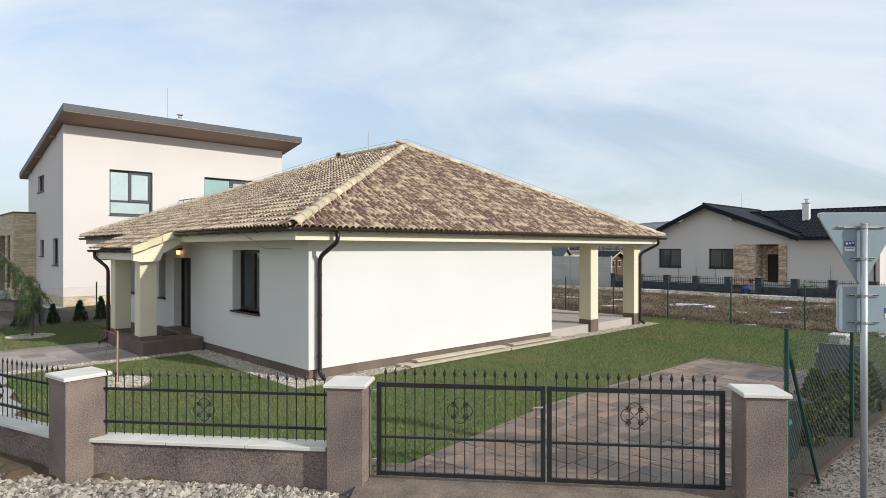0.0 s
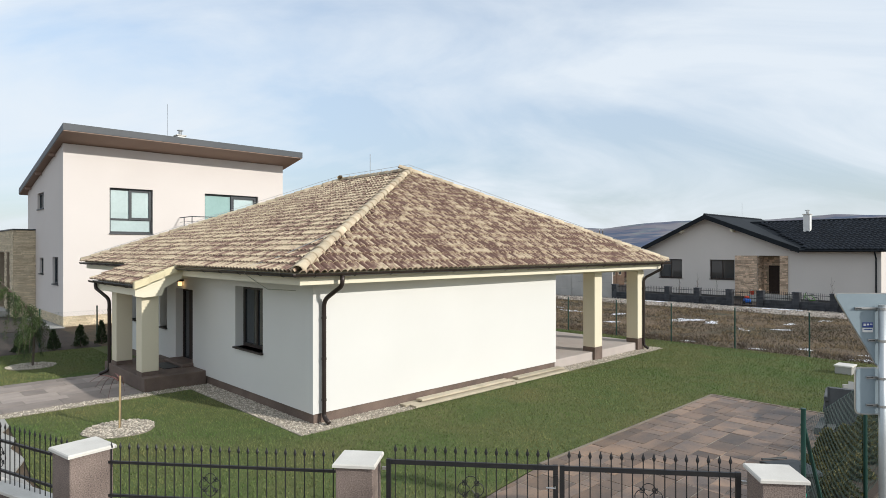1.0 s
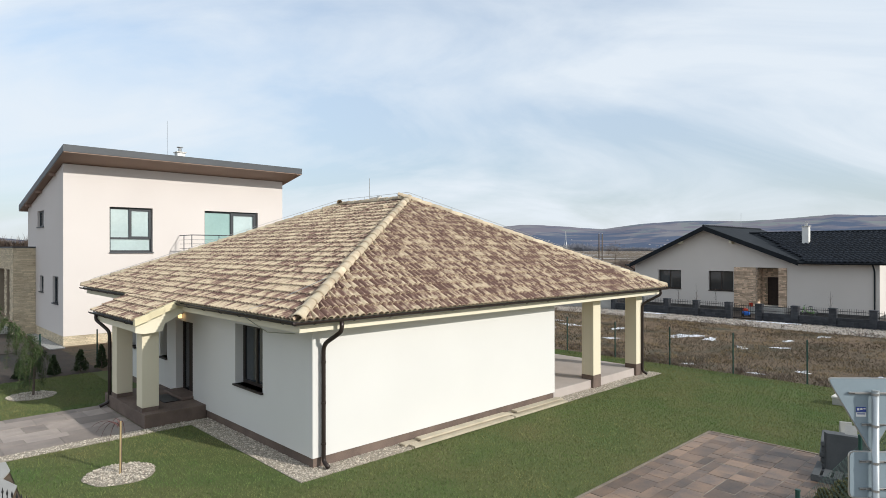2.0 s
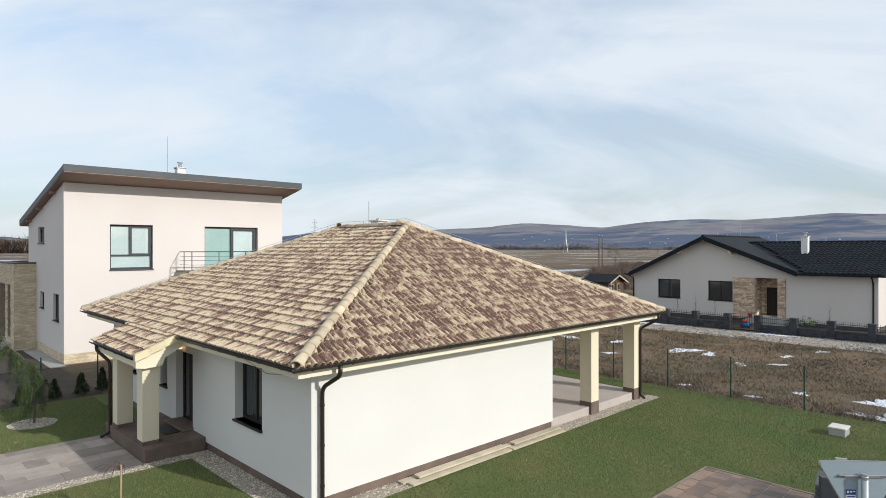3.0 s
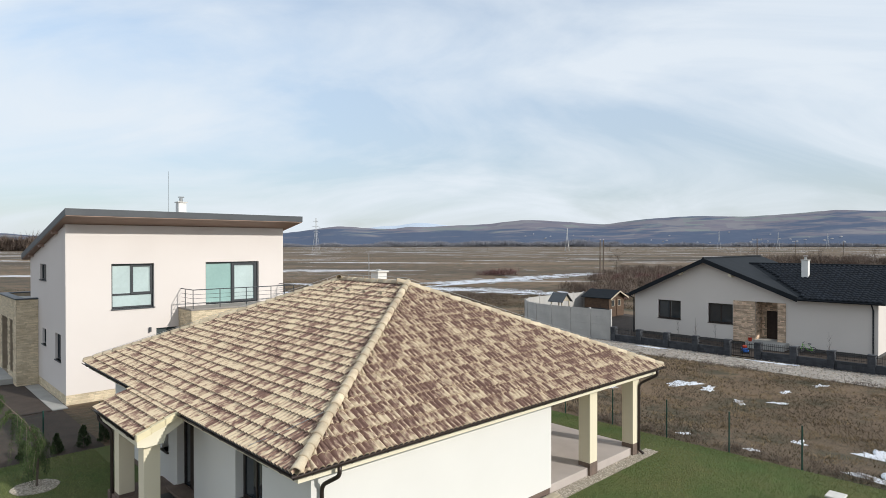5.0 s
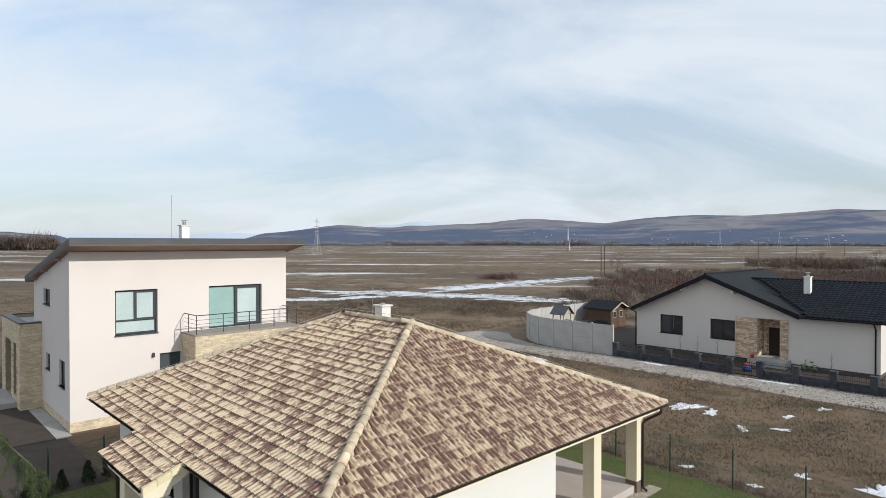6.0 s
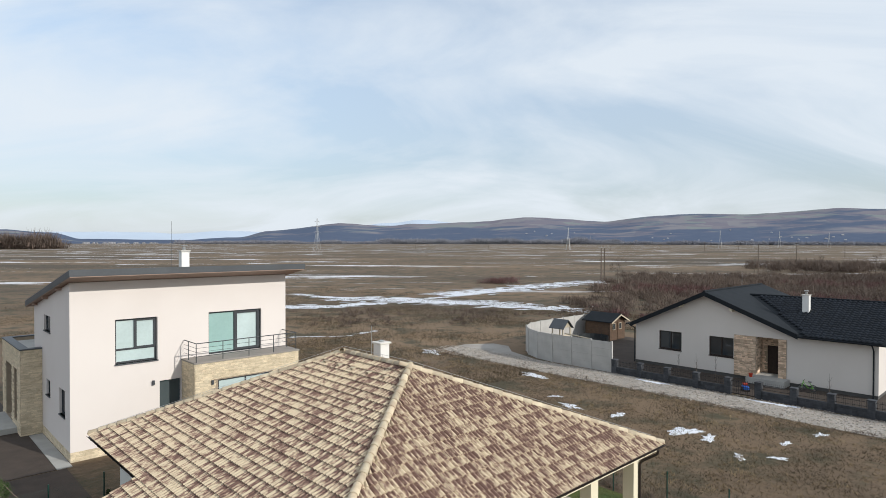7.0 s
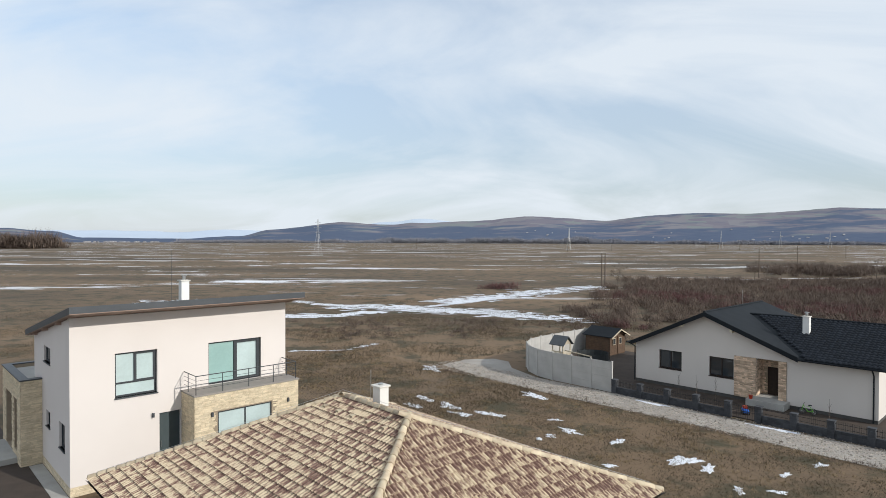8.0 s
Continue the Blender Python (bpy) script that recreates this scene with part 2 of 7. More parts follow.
def tile_material():
    """Cream concrete tile with brown streaks, each tile different."""
    m = bpy.data.materials.new("antique_roof_tile")
    m.use_nodes = True
    n, l = m.node_tree.nodes, m.node_tree.links
    bsdf = n["Principled BSDF"]
    info, geo = n.new("ShaderNodeObjectInfo"), n.new("ShaderNodeNewGeometry")
    rnd, fr = n.new("ShaderNodeMath"), n.new("ShaderNodeMath")
    rnd.operation, fr.operation = "ADD", "FRACT"
    l.new(info.outputs["Random"], rnd.inputs[0])
    l.new(geo.outputs["Random Per Island"], rnd.inputs[1])
    l.new(rnd.outputs[0], fr.inputs[0])
    off, comb = n.new("ShaderNodeVectorMath"), n.new("ShaderNodeCombineXYZ")
    off.operation = "MULTIPLY_ADD"
    l.new(fr.outputs[0], comb.inputs[0])
    l.new(fr.outputs[0], comb.inputs[2])
    off.inputs[1].default_value = (1.0, 0.30, 1)
    uv = n.new("ShaderNodeTexCoord")
    l.new(uv.outputs["UV"], off.inputs[0])
    l.new(comb.outputs[0], off.inputs[2])
    a = n.new("ShaderNodeTexNoise")
    a.inputs["Scale"].default_value, a.inputs["Detail"].default_value, a.inputs["Distortion"].default_value = 15.0, 2.5, 0.4
    l.new(off.outputs[0], a.inputs["Vector"])
    b = n.new("ShaderNodeTexNoise")
    b.inputs["Scale"].default_value, b.inputs["Detail"].default_value = 70.0, 3.0
    l.new(geo.outputs["Position"], b.inputs["Vector"])
    cell = n.new("ShaderNodeVectorMath")
    cell.operation = "SNAP"
    cell.inputs[1].default_value = (0.15, 0.32, 1.0)
    lift = n.new("ShaderNodeVectorMath")
    lift.operation = "ADD"
    lift.inputs[1].default_value = (0.0, 0.051, 0.5)
    l.new(uv.outputs["UV"], lift.inputs[0])
    l.new(lift.outputs[0], cell.inputs[0])
    seed = n.new("ShaderNodeVectorMath")
    seed.operation = "ADD"
    l.new(cell.outputs[0], seed.inputs[0])
    l.new(comb.outputs[0], seed.inputs[1])
    white = n.new("ShaderNodeTexWhiteNoise")
    l.new(seed.outputs[0], white.inputs["Vector"])
    s = n.new("ShaderNodeMath")
    s.operation = "MULTIPLY_ADD"
    l.new(white.outputs["Value"], s.inputs[0])
    s.inputs[1].default_value = 0.31
    l.new(a.outputs["Fac"], s.inputs[2])
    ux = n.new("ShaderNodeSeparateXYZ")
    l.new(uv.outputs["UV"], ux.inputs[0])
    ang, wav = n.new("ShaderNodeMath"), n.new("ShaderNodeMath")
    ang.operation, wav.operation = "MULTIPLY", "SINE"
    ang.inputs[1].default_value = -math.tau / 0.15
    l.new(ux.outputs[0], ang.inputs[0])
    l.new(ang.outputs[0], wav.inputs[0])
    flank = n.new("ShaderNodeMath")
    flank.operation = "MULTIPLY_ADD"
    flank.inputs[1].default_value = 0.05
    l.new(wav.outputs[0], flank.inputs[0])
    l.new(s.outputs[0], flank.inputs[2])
    s2 = n.new("ShaderNodeMath")
    s2.operation = "MULTIPLY_ADD"
    l.new(b.outputs["Fac"], s2.inputs[0])
    s2.inputs[1].default_value = 0.10
    l.new(flank.outputs[0], s2.inputs[2])
    # each tile turns darker towards its head
    head, hfr, head_tone = n.new("ShaderNodeMath"), n.new("ShaderNodeMath"), n.new("ShaderNodeMath")
    head.operation, hfr.operation, head_tone.operation = "MULTIPLY_ADD", "FRACT", "MULTIPLY_ADD"
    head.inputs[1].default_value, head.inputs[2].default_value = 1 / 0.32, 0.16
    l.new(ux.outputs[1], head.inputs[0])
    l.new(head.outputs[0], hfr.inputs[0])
    head_tone.inputs[1].default_value = -0.13
    l.new(hfr.outputs[0], head_tone.inputs[0])
    l.new(s2.outputs[0], head_tone.inputs[2])
    s2 = head_tone
    ramp = n.new("ShaderNodeValToRGB")
    r = ramp.color_ramp
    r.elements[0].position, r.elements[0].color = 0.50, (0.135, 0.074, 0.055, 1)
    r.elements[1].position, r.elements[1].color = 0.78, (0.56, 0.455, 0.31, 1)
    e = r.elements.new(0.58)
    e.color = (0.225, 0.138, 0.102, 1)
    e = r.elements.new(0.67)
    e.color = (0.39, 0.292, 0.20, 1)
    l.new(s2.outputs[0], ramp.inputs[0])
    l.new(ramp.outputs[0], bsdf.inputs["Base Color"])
    bsdf.inputs["Roughness"].default_value = 0.8
    bp = n.new("ShaderNodeBump")
    bp.inputs["Strength"].default_value, bp.inputs["Distance"].default_value = 0.25, 0.006
    l.new(b.outputs["Fac"], bp.inputs["Height"])
    l.new(bp.outputs[0], bsdf.inputs["Normal"])
    return m


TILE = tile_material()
RIDGE = mat("cream_ridge_tile", (0.60, 0.52, 0.37), (0.38, 0.29, 0.20), 3.5, 60.0, 0.8, 0.25, var=0.2)
VERGE = mat("pale_verge_tile", (0.72, 0.64, 0.42), (0.58, 0.50, 0.32), 3.0, 60.0, 0.8, 0.2, var=0.12)

# ---- small builders ----
H = pose(-2.74, 11.03, 0, 0, 0, 43.7)   # the plot's own axes: x along the long white wall, y towards the neighbour


def mesh_of(bm, material, smooth=False):
    me = bpy.data.meshes.new("m")
    bm.normal_update()
    bm.to_mesh(me)
    bm.free()
    me.materials.append(material)
    if smooth:
        me.shade_smooth()
    return me


def part(name, bm, material, parent=None, label="", smooth=False, at=None):
    """Links a bmesh as one mesh object under a thing or part."""
    ob = new(name, bm if isinstance(bm, bpy.types.Mesh) else mesh_of(bm, material, smooth))
    ob.parent = parent
    if at is not None:
        ob.matrix_basis = at
    if label:
        ob["label"] = label
    return ob


def thing(name, label, category, m=None, group="", kind=""):
    ob = new(name)
    ob.empty_display_size = 0.2
    ob.matrix_basis = m if m is not None else H.copy()
    return tagged(ob, label, category, group, kind)


def box(x0, y0, z0, x1, y1, z1, bm=None, bevel=0.0):
    tmp = bmesh.new()
    v = [tmp.verts.new((x, y, z)) for z in (z0, z1) for x, y in ((x0, y0), (x1, y0), (x1, y1), (x0, y1))]
    for f in ((3, 2, 1, 0), (4, 5, 6, 7), (0, 1, 5, 4), (1, 2, 6, 5), (2, 3, 7, 6), (3, 0, 4, 7)):
        tmp.faces.new([v[i] for i in f])
    if bevel:
        bmesh.ops.bevel(tmp, geom=tmp.edges[:], offset=bevel, segments=1, affect="EDGES")
    if bm is None:
        return tmp
    return merge(bm, tmp)


def merge(bm, tmp, m=None):
    if m is not None:
        tmp.transform(m)
    me = bpy.data.meshes.new("tmp")
    tmp.to_mesh(me)
    tmp.free()
    bm.from_mesh(me)
    bpy.data.meshes.remove(me)
    return bm


def prism(profile, axis, lo, hi, bm=None):
    """A closed profile, extruded along x, y or z."""
    tmp = bmesh.new()
    put = {"x": lambda p, t: (t, p[0], p[1]), "y": lambda p, t: (p[0], t, p[1]), "z": lambda p, t: (p[0], p[1], t)}[axis]
    a = [tmp.verts.new(put(p, lo)) for p in profile]
    b = [tmp.verts.new(put(p, hi)) for p in profile]
    n = len(profile)
    for i in range(n):
        tmp.faces.new((a[i], a[(i + 1) % n], b[(i + 1) % n], b[i]))
    tmp.faces.new(a[::-1])
    tmp.faces.new(b)
    bmesh.ops.recalc_face_normals(tmp, faces=tmp.faces[:])
    return tmp if bm is None else merge(bm, tmp)


def tube(points, radius, sides=8, bm=None, caps=True, taper=None):
    """A round bar along a line of points."""
    tmp = bmesh.new() if bm is None else bm
    pts = [Vector(p) for p in points]
    rings = []
    ref = None
    for i, p in enumerate(pts):
        d = (pts[min(i + 1, len(pts) - 1)] - pts[max(i - 1, 0)]).normalized()
        if ref is None:
            ref = Vector((0, 0, 1)) if abs(d.z) < 0.9 else Vector((1, 0, 0))
        s = d.cross(ref).normalized()
        t = s.cross(d)
        ref = t
        r = radius if taper is None else radius + (taper - radius) * i / max(1, len(pts) - 1)
        rings.append([tmp.verts.new(p + (s * math.cos(k * math.tau / sides) + t * math.sin(k * math.tau / sides)) * r) for k in range(sides)])
    for a, b in zip(rings, rings[1:]):
        for k in range(sides):
            tmp.faces.new((a[k], b[k], b[(k + 1) % sides], a[(k + 1) % sides]))
    if caps and sides > 2:
        tmp.faces.new(rings[0])
        tmp.faces.new(rings[-1][::-1])
    return tmp


def bar(p, q, w, bm=None):
    return tube((p, q), w, 4, bm)


def wall_with_holes(x0, x1, z0, z1, y0, y1, holes):
    """A wall along x from y0 (outer face) to y1, one closed mesh pierced by holes (xa, xb, za, zb)."""
    bm = bmesh.new()
    xs = sorted({x0, x1, *[h[0] for h in holes], *[h[1] for h in holes]})
    zs = sorted({z0, z1, *[h[2] for h in holes], *[h[3] for h in holes]})
    made = {}

    def v(i, j, y):
        if (i, j, y) not in made:
            made[i, j, y] = bm.verts.new((xs[i], y, zs[j]))
        return made[i, j, y]

    def solid(i, j):
        if not (0 <= i < len(xs) - 1 and 0 <= j < len(zs) - 1):
            return False
        x, z = (xs[i] + xs[i + 1]) / 2, (zs[j] + zs[j + 1]) / 2
        return not any(h[0] < x < h[1] and h[2] < z < h[3] for h in holes)

    for i in range(len(xs) - 1):
        for j in range(len(zs) - 1):
            if not solid(i, j):
                continue
            for y in (y0, y1):
                bm.faces.new((v(i, j, y), v(i + 1, j, y), v(i + 1, j + 1, y), v(i, j + 1, y)))
            for di, dj, p, q in ((-1, 0, (i, j), (i, j + 1)), (1, 0, (i + 1, j), (i + 1, j + 1)), (0, -1, (i, j), (i + 1, j)), (0, 1, (i, j + 1), (i + 1, j + 1))):
                if not solid(i + di, j + dj):
                    bm.faces.new((v(*p, y0), v(*q, y0), v(*q, y1), v(*p, y1)))
    bmesh.ops.recalc_face_normals(bm, faces=bm.faces[:])
    return bm


def window_part(name, parent, m, w, h, depth=0.07, panes=2, frame_mat=None, glass=None, bar_w=0.07, transom=0.0, label=""):
    """A window in its own plane: x along, z up, outside towards -y; the frame stands at y 0..depth."""
    frame_mat, glass = frame_mat or FRAME_DARK, glass or GLASS
    inner = (w - 2 * bar_w) / panes
    z0 = transom + bar_w if transom else bar_w
    g = bar_w * 0.5
    cut = [(bar_w + inner * k + (g if k else 0), bar_w + inner * (k + 1) - (g if k < panes - 1 else 0), z0, h - bar_w) for k in range(panes)]
    if transom:
        cut.append((bar_w, w - bar_w, bar_w, transom))
    fr = wall_with_holes(0, w, 0, h, 0, depth, cut)
    fo = part(name, fr, frame_mat, parent, label, at=m)
    for k in range(panes):
        part("pane", box(bar_w + inner * k, depth * 0.45, z0, bar_w + inner * (k + 1), depth * 0.6, h - bar_w), glass, fo)
    if transom:
        part("pane", box(bar_w, depth * 0.45, bar_w, w - bar_w, depth * 0.6, transom), glass, fo)
    return fo


def from_arrays(name, verts, faces, material, parent=None, label="", category="", kind="", m=None):
    me = bpy.data.meshes.new(name)
    me.from_pydata([tuple(v) for v in verts], [], [tuple(f) for f in faces])
    me.materials.append(material)
    ob = new(name, me)
    ob.parent = parent
    if m is not None:
        ob.matrix_basis = m
    return tagged(ob, label, category, "", kind)

# ---- the bungalow: walls ----
EAVE_Z, RIDGE_Z, RA, RB = 3.0, 5.93, 14.4, 14.95      # roof plan 14.4 x 14.95 m
RX, RY0, RY1 = 7.1, 5.2, 9.0                          # ridge line
WX, WY, WTOP = 0.66, 0.55, 2.86
WALL_END = 8.65
house = thing("bungalow", "cream-white rendered bungalow with a hipped tiled roof and porch", "house")
left_holes = [(2.60, 3.96, 1.16, 2.58), (6.51, 7.72, 0.36, 2.36), (8.40, 8.96, 1.18, 2.50), (11.15, 11.75, 1.18, 2.50)]
turn_left = Matrix(((0, 1, 0, 0), (1, 0, 0, 0), (0, 0, 1, 0), (0, 0, 0, 1)))


def flip(bm, m):
    bm.transform(m)
    bmesh.ops.recalc_face_normals(bm, faces=bm.faces[:])
    return bm


part("wall", flip(wall_with_holes(WY, 13.6, 0.21, WTOP, WX, WX + 0.4, left_holes), turn_left), PLASTER, house)
part("wall", box(WX + 0.4, WY, 0.21, WALL_END, WY + 0.4, WTOP), PLASTER, house)
part("wall", box(WALL_END - 0.4, WY + 0.4, 0.32, WALL_END, 5.0, WTOP), PLASTER, house)
part("wall", box(WALL_END, 5.0, 0.32, 13.7, 5.4, WTOP), PLASTER, house)
part("wall", box(13.3, 5.4, 0.32, 13.7, 13.6, WTOP), PLASTER, house)
part("wall", box(WX + 0.4, 13.2, 0.32, 13.3, 13.6, WTOP), PLASTER, house)
plinth = bmesh.new()
box(WX + 0.03, WY + 0.03, -0.05, WALL_END - 0.03, WY + 0.37, 0.21, plinth)
box(WX + 0.03, WY + 0.37, -0.05, WX + 0.37, 13.57, 0.21, plinth)
part("plinth", plinth, PLINTH, house, "dark brown mosaic plaster plinth")
# unseen floor and partition, added in a dark colour for a dim interior
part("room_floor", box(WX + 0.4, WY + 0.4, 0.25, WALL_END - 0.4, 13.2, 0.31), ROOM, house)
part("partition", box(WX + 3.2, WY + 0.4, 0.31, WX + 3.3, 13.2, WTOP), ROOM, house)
part("soffit", box(0.15, 0.15, WTOP, RA - 0.15, RB - 0.15, WTOP + 0.05), TRIM, house)
for x0, y0, x1, y1 in ((0.12, 0.12, RA - 0.12, 0.15), (0.12, 0.15, 0.15, RB - 0.15), (RA - 0.15, 0.15, RA - 0.12, RB - 0.15), (0.12, RB - 0.15, RA - 0.12, RB - 0.12)):
    part("fascia", box(x0, y0, WTOP - 0.09, x1, y1, WTOP + 0.17), TRIM, house)
# the beam over the terrace
part("beam", box(WALL_END, WY, WTOP - 0.16, 13.7, WY + 0.4, WTOP), TRIM, house)
part("beam", box(13.3, WY + 0.4, WTOP - 0.16, 13.7, 5.0, WTOP), TRIM, house)
# windows and door in the shaded wall
for ya, yb, za, zb in left_holes:
    m = Matrix(((0, 1, 0, WX + 0.2), (1, 0, 0, ya), (0, 0, 1, za), (0, 0, 0, 1)))
    if za < 1.0:
        d = bmesh.new()
        box(0, 0, 0, 0.08, 0.08, zb - za, d)
        box(yb - ya - 0.08, 0, 0, yb - ya, 0.08, zb - za, d)
        box(0.08, 0, zb - za - 0.08, yb - ya - 0.08, 0.08, zb - za, d)
        door = part("door", d, DOOR, house, "dark brown front door with a long steel pull", at=m)
        part("leaf", box(0.08, 0.02, 0, yb - ya - 0.40, 0.07, zb - za - 0.08), DOOR, door)
        part("pane", box(yb - ya - 0.38, 0.03, 0.02, yb - ya - 0.08, 0.05, zb - za - 0.08), GLASS, door)
        part("handle", tube(((0.22, -0.06, 0.5), (0.22, -0.06, 1.6)), 0.016, 8), STEEL, door, "long steel pull handle")
        part("doorstep", box(WX - 0.30, ya - 0.05, 0.345, WX + 0.19, yb + 0.05, 0.42, bevel=0.008), PLINTH, house)
    else:
        window_part("window", house, m, yb - ya, zb - za, panes=2 if yb - ya > 1 else 1, bar_w=0.075)
        part("sill", box(WX - 0.06, ya - 0.03, za - 0.04, WX + 0.2, yb + 0.03, za), FRAME_DARK, house, "dark brown window sill", at=None)
        part("curtain", box(WX + 0.5, ya - 0.1, za - 0.2, WX + 0.52, ya + 0.35, zb), CURTAIN, house)

# ---- the bungalow: roof ----
P, W, TH = 0.32, 0.30, 0.022     # course, tile width, tile thickness
roof = part("roof", bmesh.new(), TILE, house, "hipped roof of blended cream and brown tiles")


def deck():
    bm = bmesh.new()
    c = [bm.verts.new(p) for p in ((0.05, 0.05, EAVE_Z), (RA - 0.05, 0.05, EAVE_Z), (RA - 0.05, RB - 0.05, EAVE_Z), (0.05, RB - 0.05, EAVE_Z))]
    r = [bm.verts.new(p) for p in ((RX, RY0, RIDGE_Z - 0.03), (RX, RY1, RIDGE_Z - 0.03))]
    for f in ((c[0], c[1], r[0]), (c[1], c[2], r[1], r[0]), (c[2], c[3], r[1]), (c[3], c[0], r[0], r[1]), (c[3], c[2], c[1], c[0])):
        bm.faces.new(f)
    return bm


bm = deck()
bm.to_mesh(roof.data)
bm.free()


def tile_profile(n=12):
    """Height of the double-roll tile across its width."""
    out = []
    for i in range(n + 1):
        x = i / n
        out.append((x * W, 0.062 * abs(math.sin(x * math.tau)) ** 0.8))
    return out


PROFILE = tile_profile()


def tile_mesh_data(x0, s, limits, top=99.0):
    """One tile in the face's plane: x along the eave, s up the slope; limits(s) gives the least and greatest x there."""
    verts, faces = [], []
    low, high = s - 0.05, min(s + P + 0.03, max(top, s + 0.02))
    for ss, lift in ((low, 0.048 - TH), (low, 0.048), (low, 0.048), (high, 0.004)):
        a, b = limits(max(ss, 0.0))
        for x, z in PROFILE:
            verts.append((min(max(x0 + x, a), b), ss, z + lift))
    k = len(PROFILE)
    for r in (0, 2):
        for i in range(k - 1):
            faces.append((r * k + i, r * k + i + 1, (r + 1) * k + i + 1, (r + 1) * k + i))
    return verts, faces


def mesh_from(verts, faces, material, smooth=True, uv=None):
    me = bpy.data.meshes.new("tile")
    me.from_pydata(verts, [], faces)
    me.materials.append(material)
    if uv:
        layer = me.uv_layers.new(name="UVMap")
        idx = np.empty(len(me.loops), dtype=np.int32)
        me.loops.foreach_get("vertex_index", idx)
        layer.data.foreach_set("uv", np.array(uv, dtype=np.float32)[idx].ravel())
    if smooth:
        me.shade_smooth()
    return me


def tile_face(origin, along, up, width, slope_len, limits, near, shift=0.0):
    """Lays a face of tiles. near(x, s) tells which tiles are pieces of their own."""
    along, up = Vector(along).normalized(), Vector(up).normalized()
    nrm = along.cross(up)
    base = Matrix((along, up, nrm)).transposed().to_4x4()
    base.translation = Vector(origin)
    full = None
    jv, jf, ju = [], [], []
    for r in range(int(slope_len / P) + 1):
        s = r * P
        for c in range(-1, int(width / W) + 2):
            x0 = c * W + shift
            a, b = limits(min(s + P, slope_len))
            a0, b0 = limits(s)
            if x0 + W < a0 + 0.02 or x0 > b0 - 0.02 or b0 - a0 < 0.1:
                continue
            whole = x0 >= a and x0 + W <= b and s + P + 0.03 <= slope_len
            if near(x0, s):
                if whole:
                    if full is None:
                        v, f = tile_mesh_data(0.0, 0.0, lambda q: (-9, 9))
                        full = mesh_from(v, f, TILE, uv=[p[:2] for p in v])
                    part("roof_tile", full, TILE, roof, at=base @ Matrix.Translation((x0, s, 0)))
                else:
                    v, f = tile_mesh_data(x0, s, limits, slope_len)
                    part("roof_tile", mesh_from(v, f, TILE, uv=[p[:2] for p in v]), TILE, roof, at=base)
            else:
                v, f = tile_mesh_data(x0, s, limits, slope_len)
                k = len(jv)
                ju += [p[:2] for p in v]
                jv += [tuple(base @ Vector(p)) for p in v]
                jf += [tuple(i + k for i in q) for q in f]
    if jv:
        ob = part("roof_tiles", mesh_from(jv, jf, TILE, uv=ju), TILE, roof)
        ob["kind"] = "stuff"


rise = RIDGE_Z - EAVE_Z
sl_f, sl_l = math.hypot(RY0, rise), math.hypot(RX, rise)
PORCH0, PORCH1, PORCH_OUT = 5.70, 9.45, 1.0


def lim_front(s):
    t = min(s / sl_f, 1)
    return RX * t, RA - (RA - RX) * t


def lim_left(s):
    t = min(s / sl_l, 1)
    return (RB - RY1) * t, RB - RY0 * t


def lim_back(s):
    t = min(s / sl_f, 1)
    return (RA - RX) * t, RA - RX * t


def lim_right(s):
    t = min(s / math.hypot(RA - RX, rise), 1)
    return RY0 * t, RB - (RB - RY1) * t


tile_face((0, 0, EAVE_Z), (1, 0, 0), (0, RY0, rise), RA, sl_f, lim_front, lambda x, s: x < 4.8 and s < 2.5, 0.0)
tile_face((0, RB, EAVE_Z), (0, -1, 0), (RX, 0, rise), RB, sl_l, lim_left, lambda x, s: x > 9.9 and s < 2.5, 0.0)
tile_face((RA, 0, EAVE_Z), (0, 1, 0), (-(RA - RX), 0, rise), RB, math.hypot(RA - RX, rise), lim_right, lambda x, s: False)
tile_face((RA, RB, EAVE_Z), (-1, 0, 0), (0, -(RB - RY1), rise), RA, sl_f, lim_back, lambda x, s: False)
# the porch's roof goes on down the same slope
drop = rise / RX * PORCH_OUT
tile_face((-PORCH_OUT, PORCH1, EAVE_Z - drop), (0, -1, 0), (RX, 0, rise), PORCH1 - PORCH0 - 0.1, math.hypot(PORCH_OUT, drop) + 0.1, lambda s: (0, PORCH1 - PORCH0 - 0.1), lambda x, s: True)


def ridge_mesh(length=0.42, r=0.112):
    bm = bmesh.new()
    rings = []
    for y, k in ((0, 1.10), (0, 0.88), (0.05, 1.08), (length, 0.88)):
        rings.append([bm.verts.new((math.cos(a) * r * k * 1.05, y, math.sin(a) * r * k)) for a in [math.pi * i / 8 for i in range(9)]])
    for a, b in ((rings[1], rings[0]), (rings[0], rings[2]), (rings[2], rings[3])):
        for i in range(8):
            bm.faces.new((a[i], b[i], b[i + 1], a[i + 1]))
    return mesh_of(bm, RIDGE, True)


RIDGE_MESH = ridge_mesh()


def ridge_line(p, q, step=0.36, lift=0.045):
    p, q = Vector(p), Vector(q)
    d = (q - p).normalized()
    x = d.cross(Vector((0, 0, 1))).normalized()
    z = x.cross(d)
    m = Matrix((x, d, z)).transposed().to_4x4()
    for k in range(int((q - p).length / step) + 1):
        at = m.copy()
        at.translation = p + d * step * k + z * lift
        part("ridge_tile", RIDGE_MESH, RIDGE, roof, at=at @ pose(0, 0, 0, 1.5 * math.sin(k * 2.3), 0, 1.2 * math.sin(k * 1.7)))


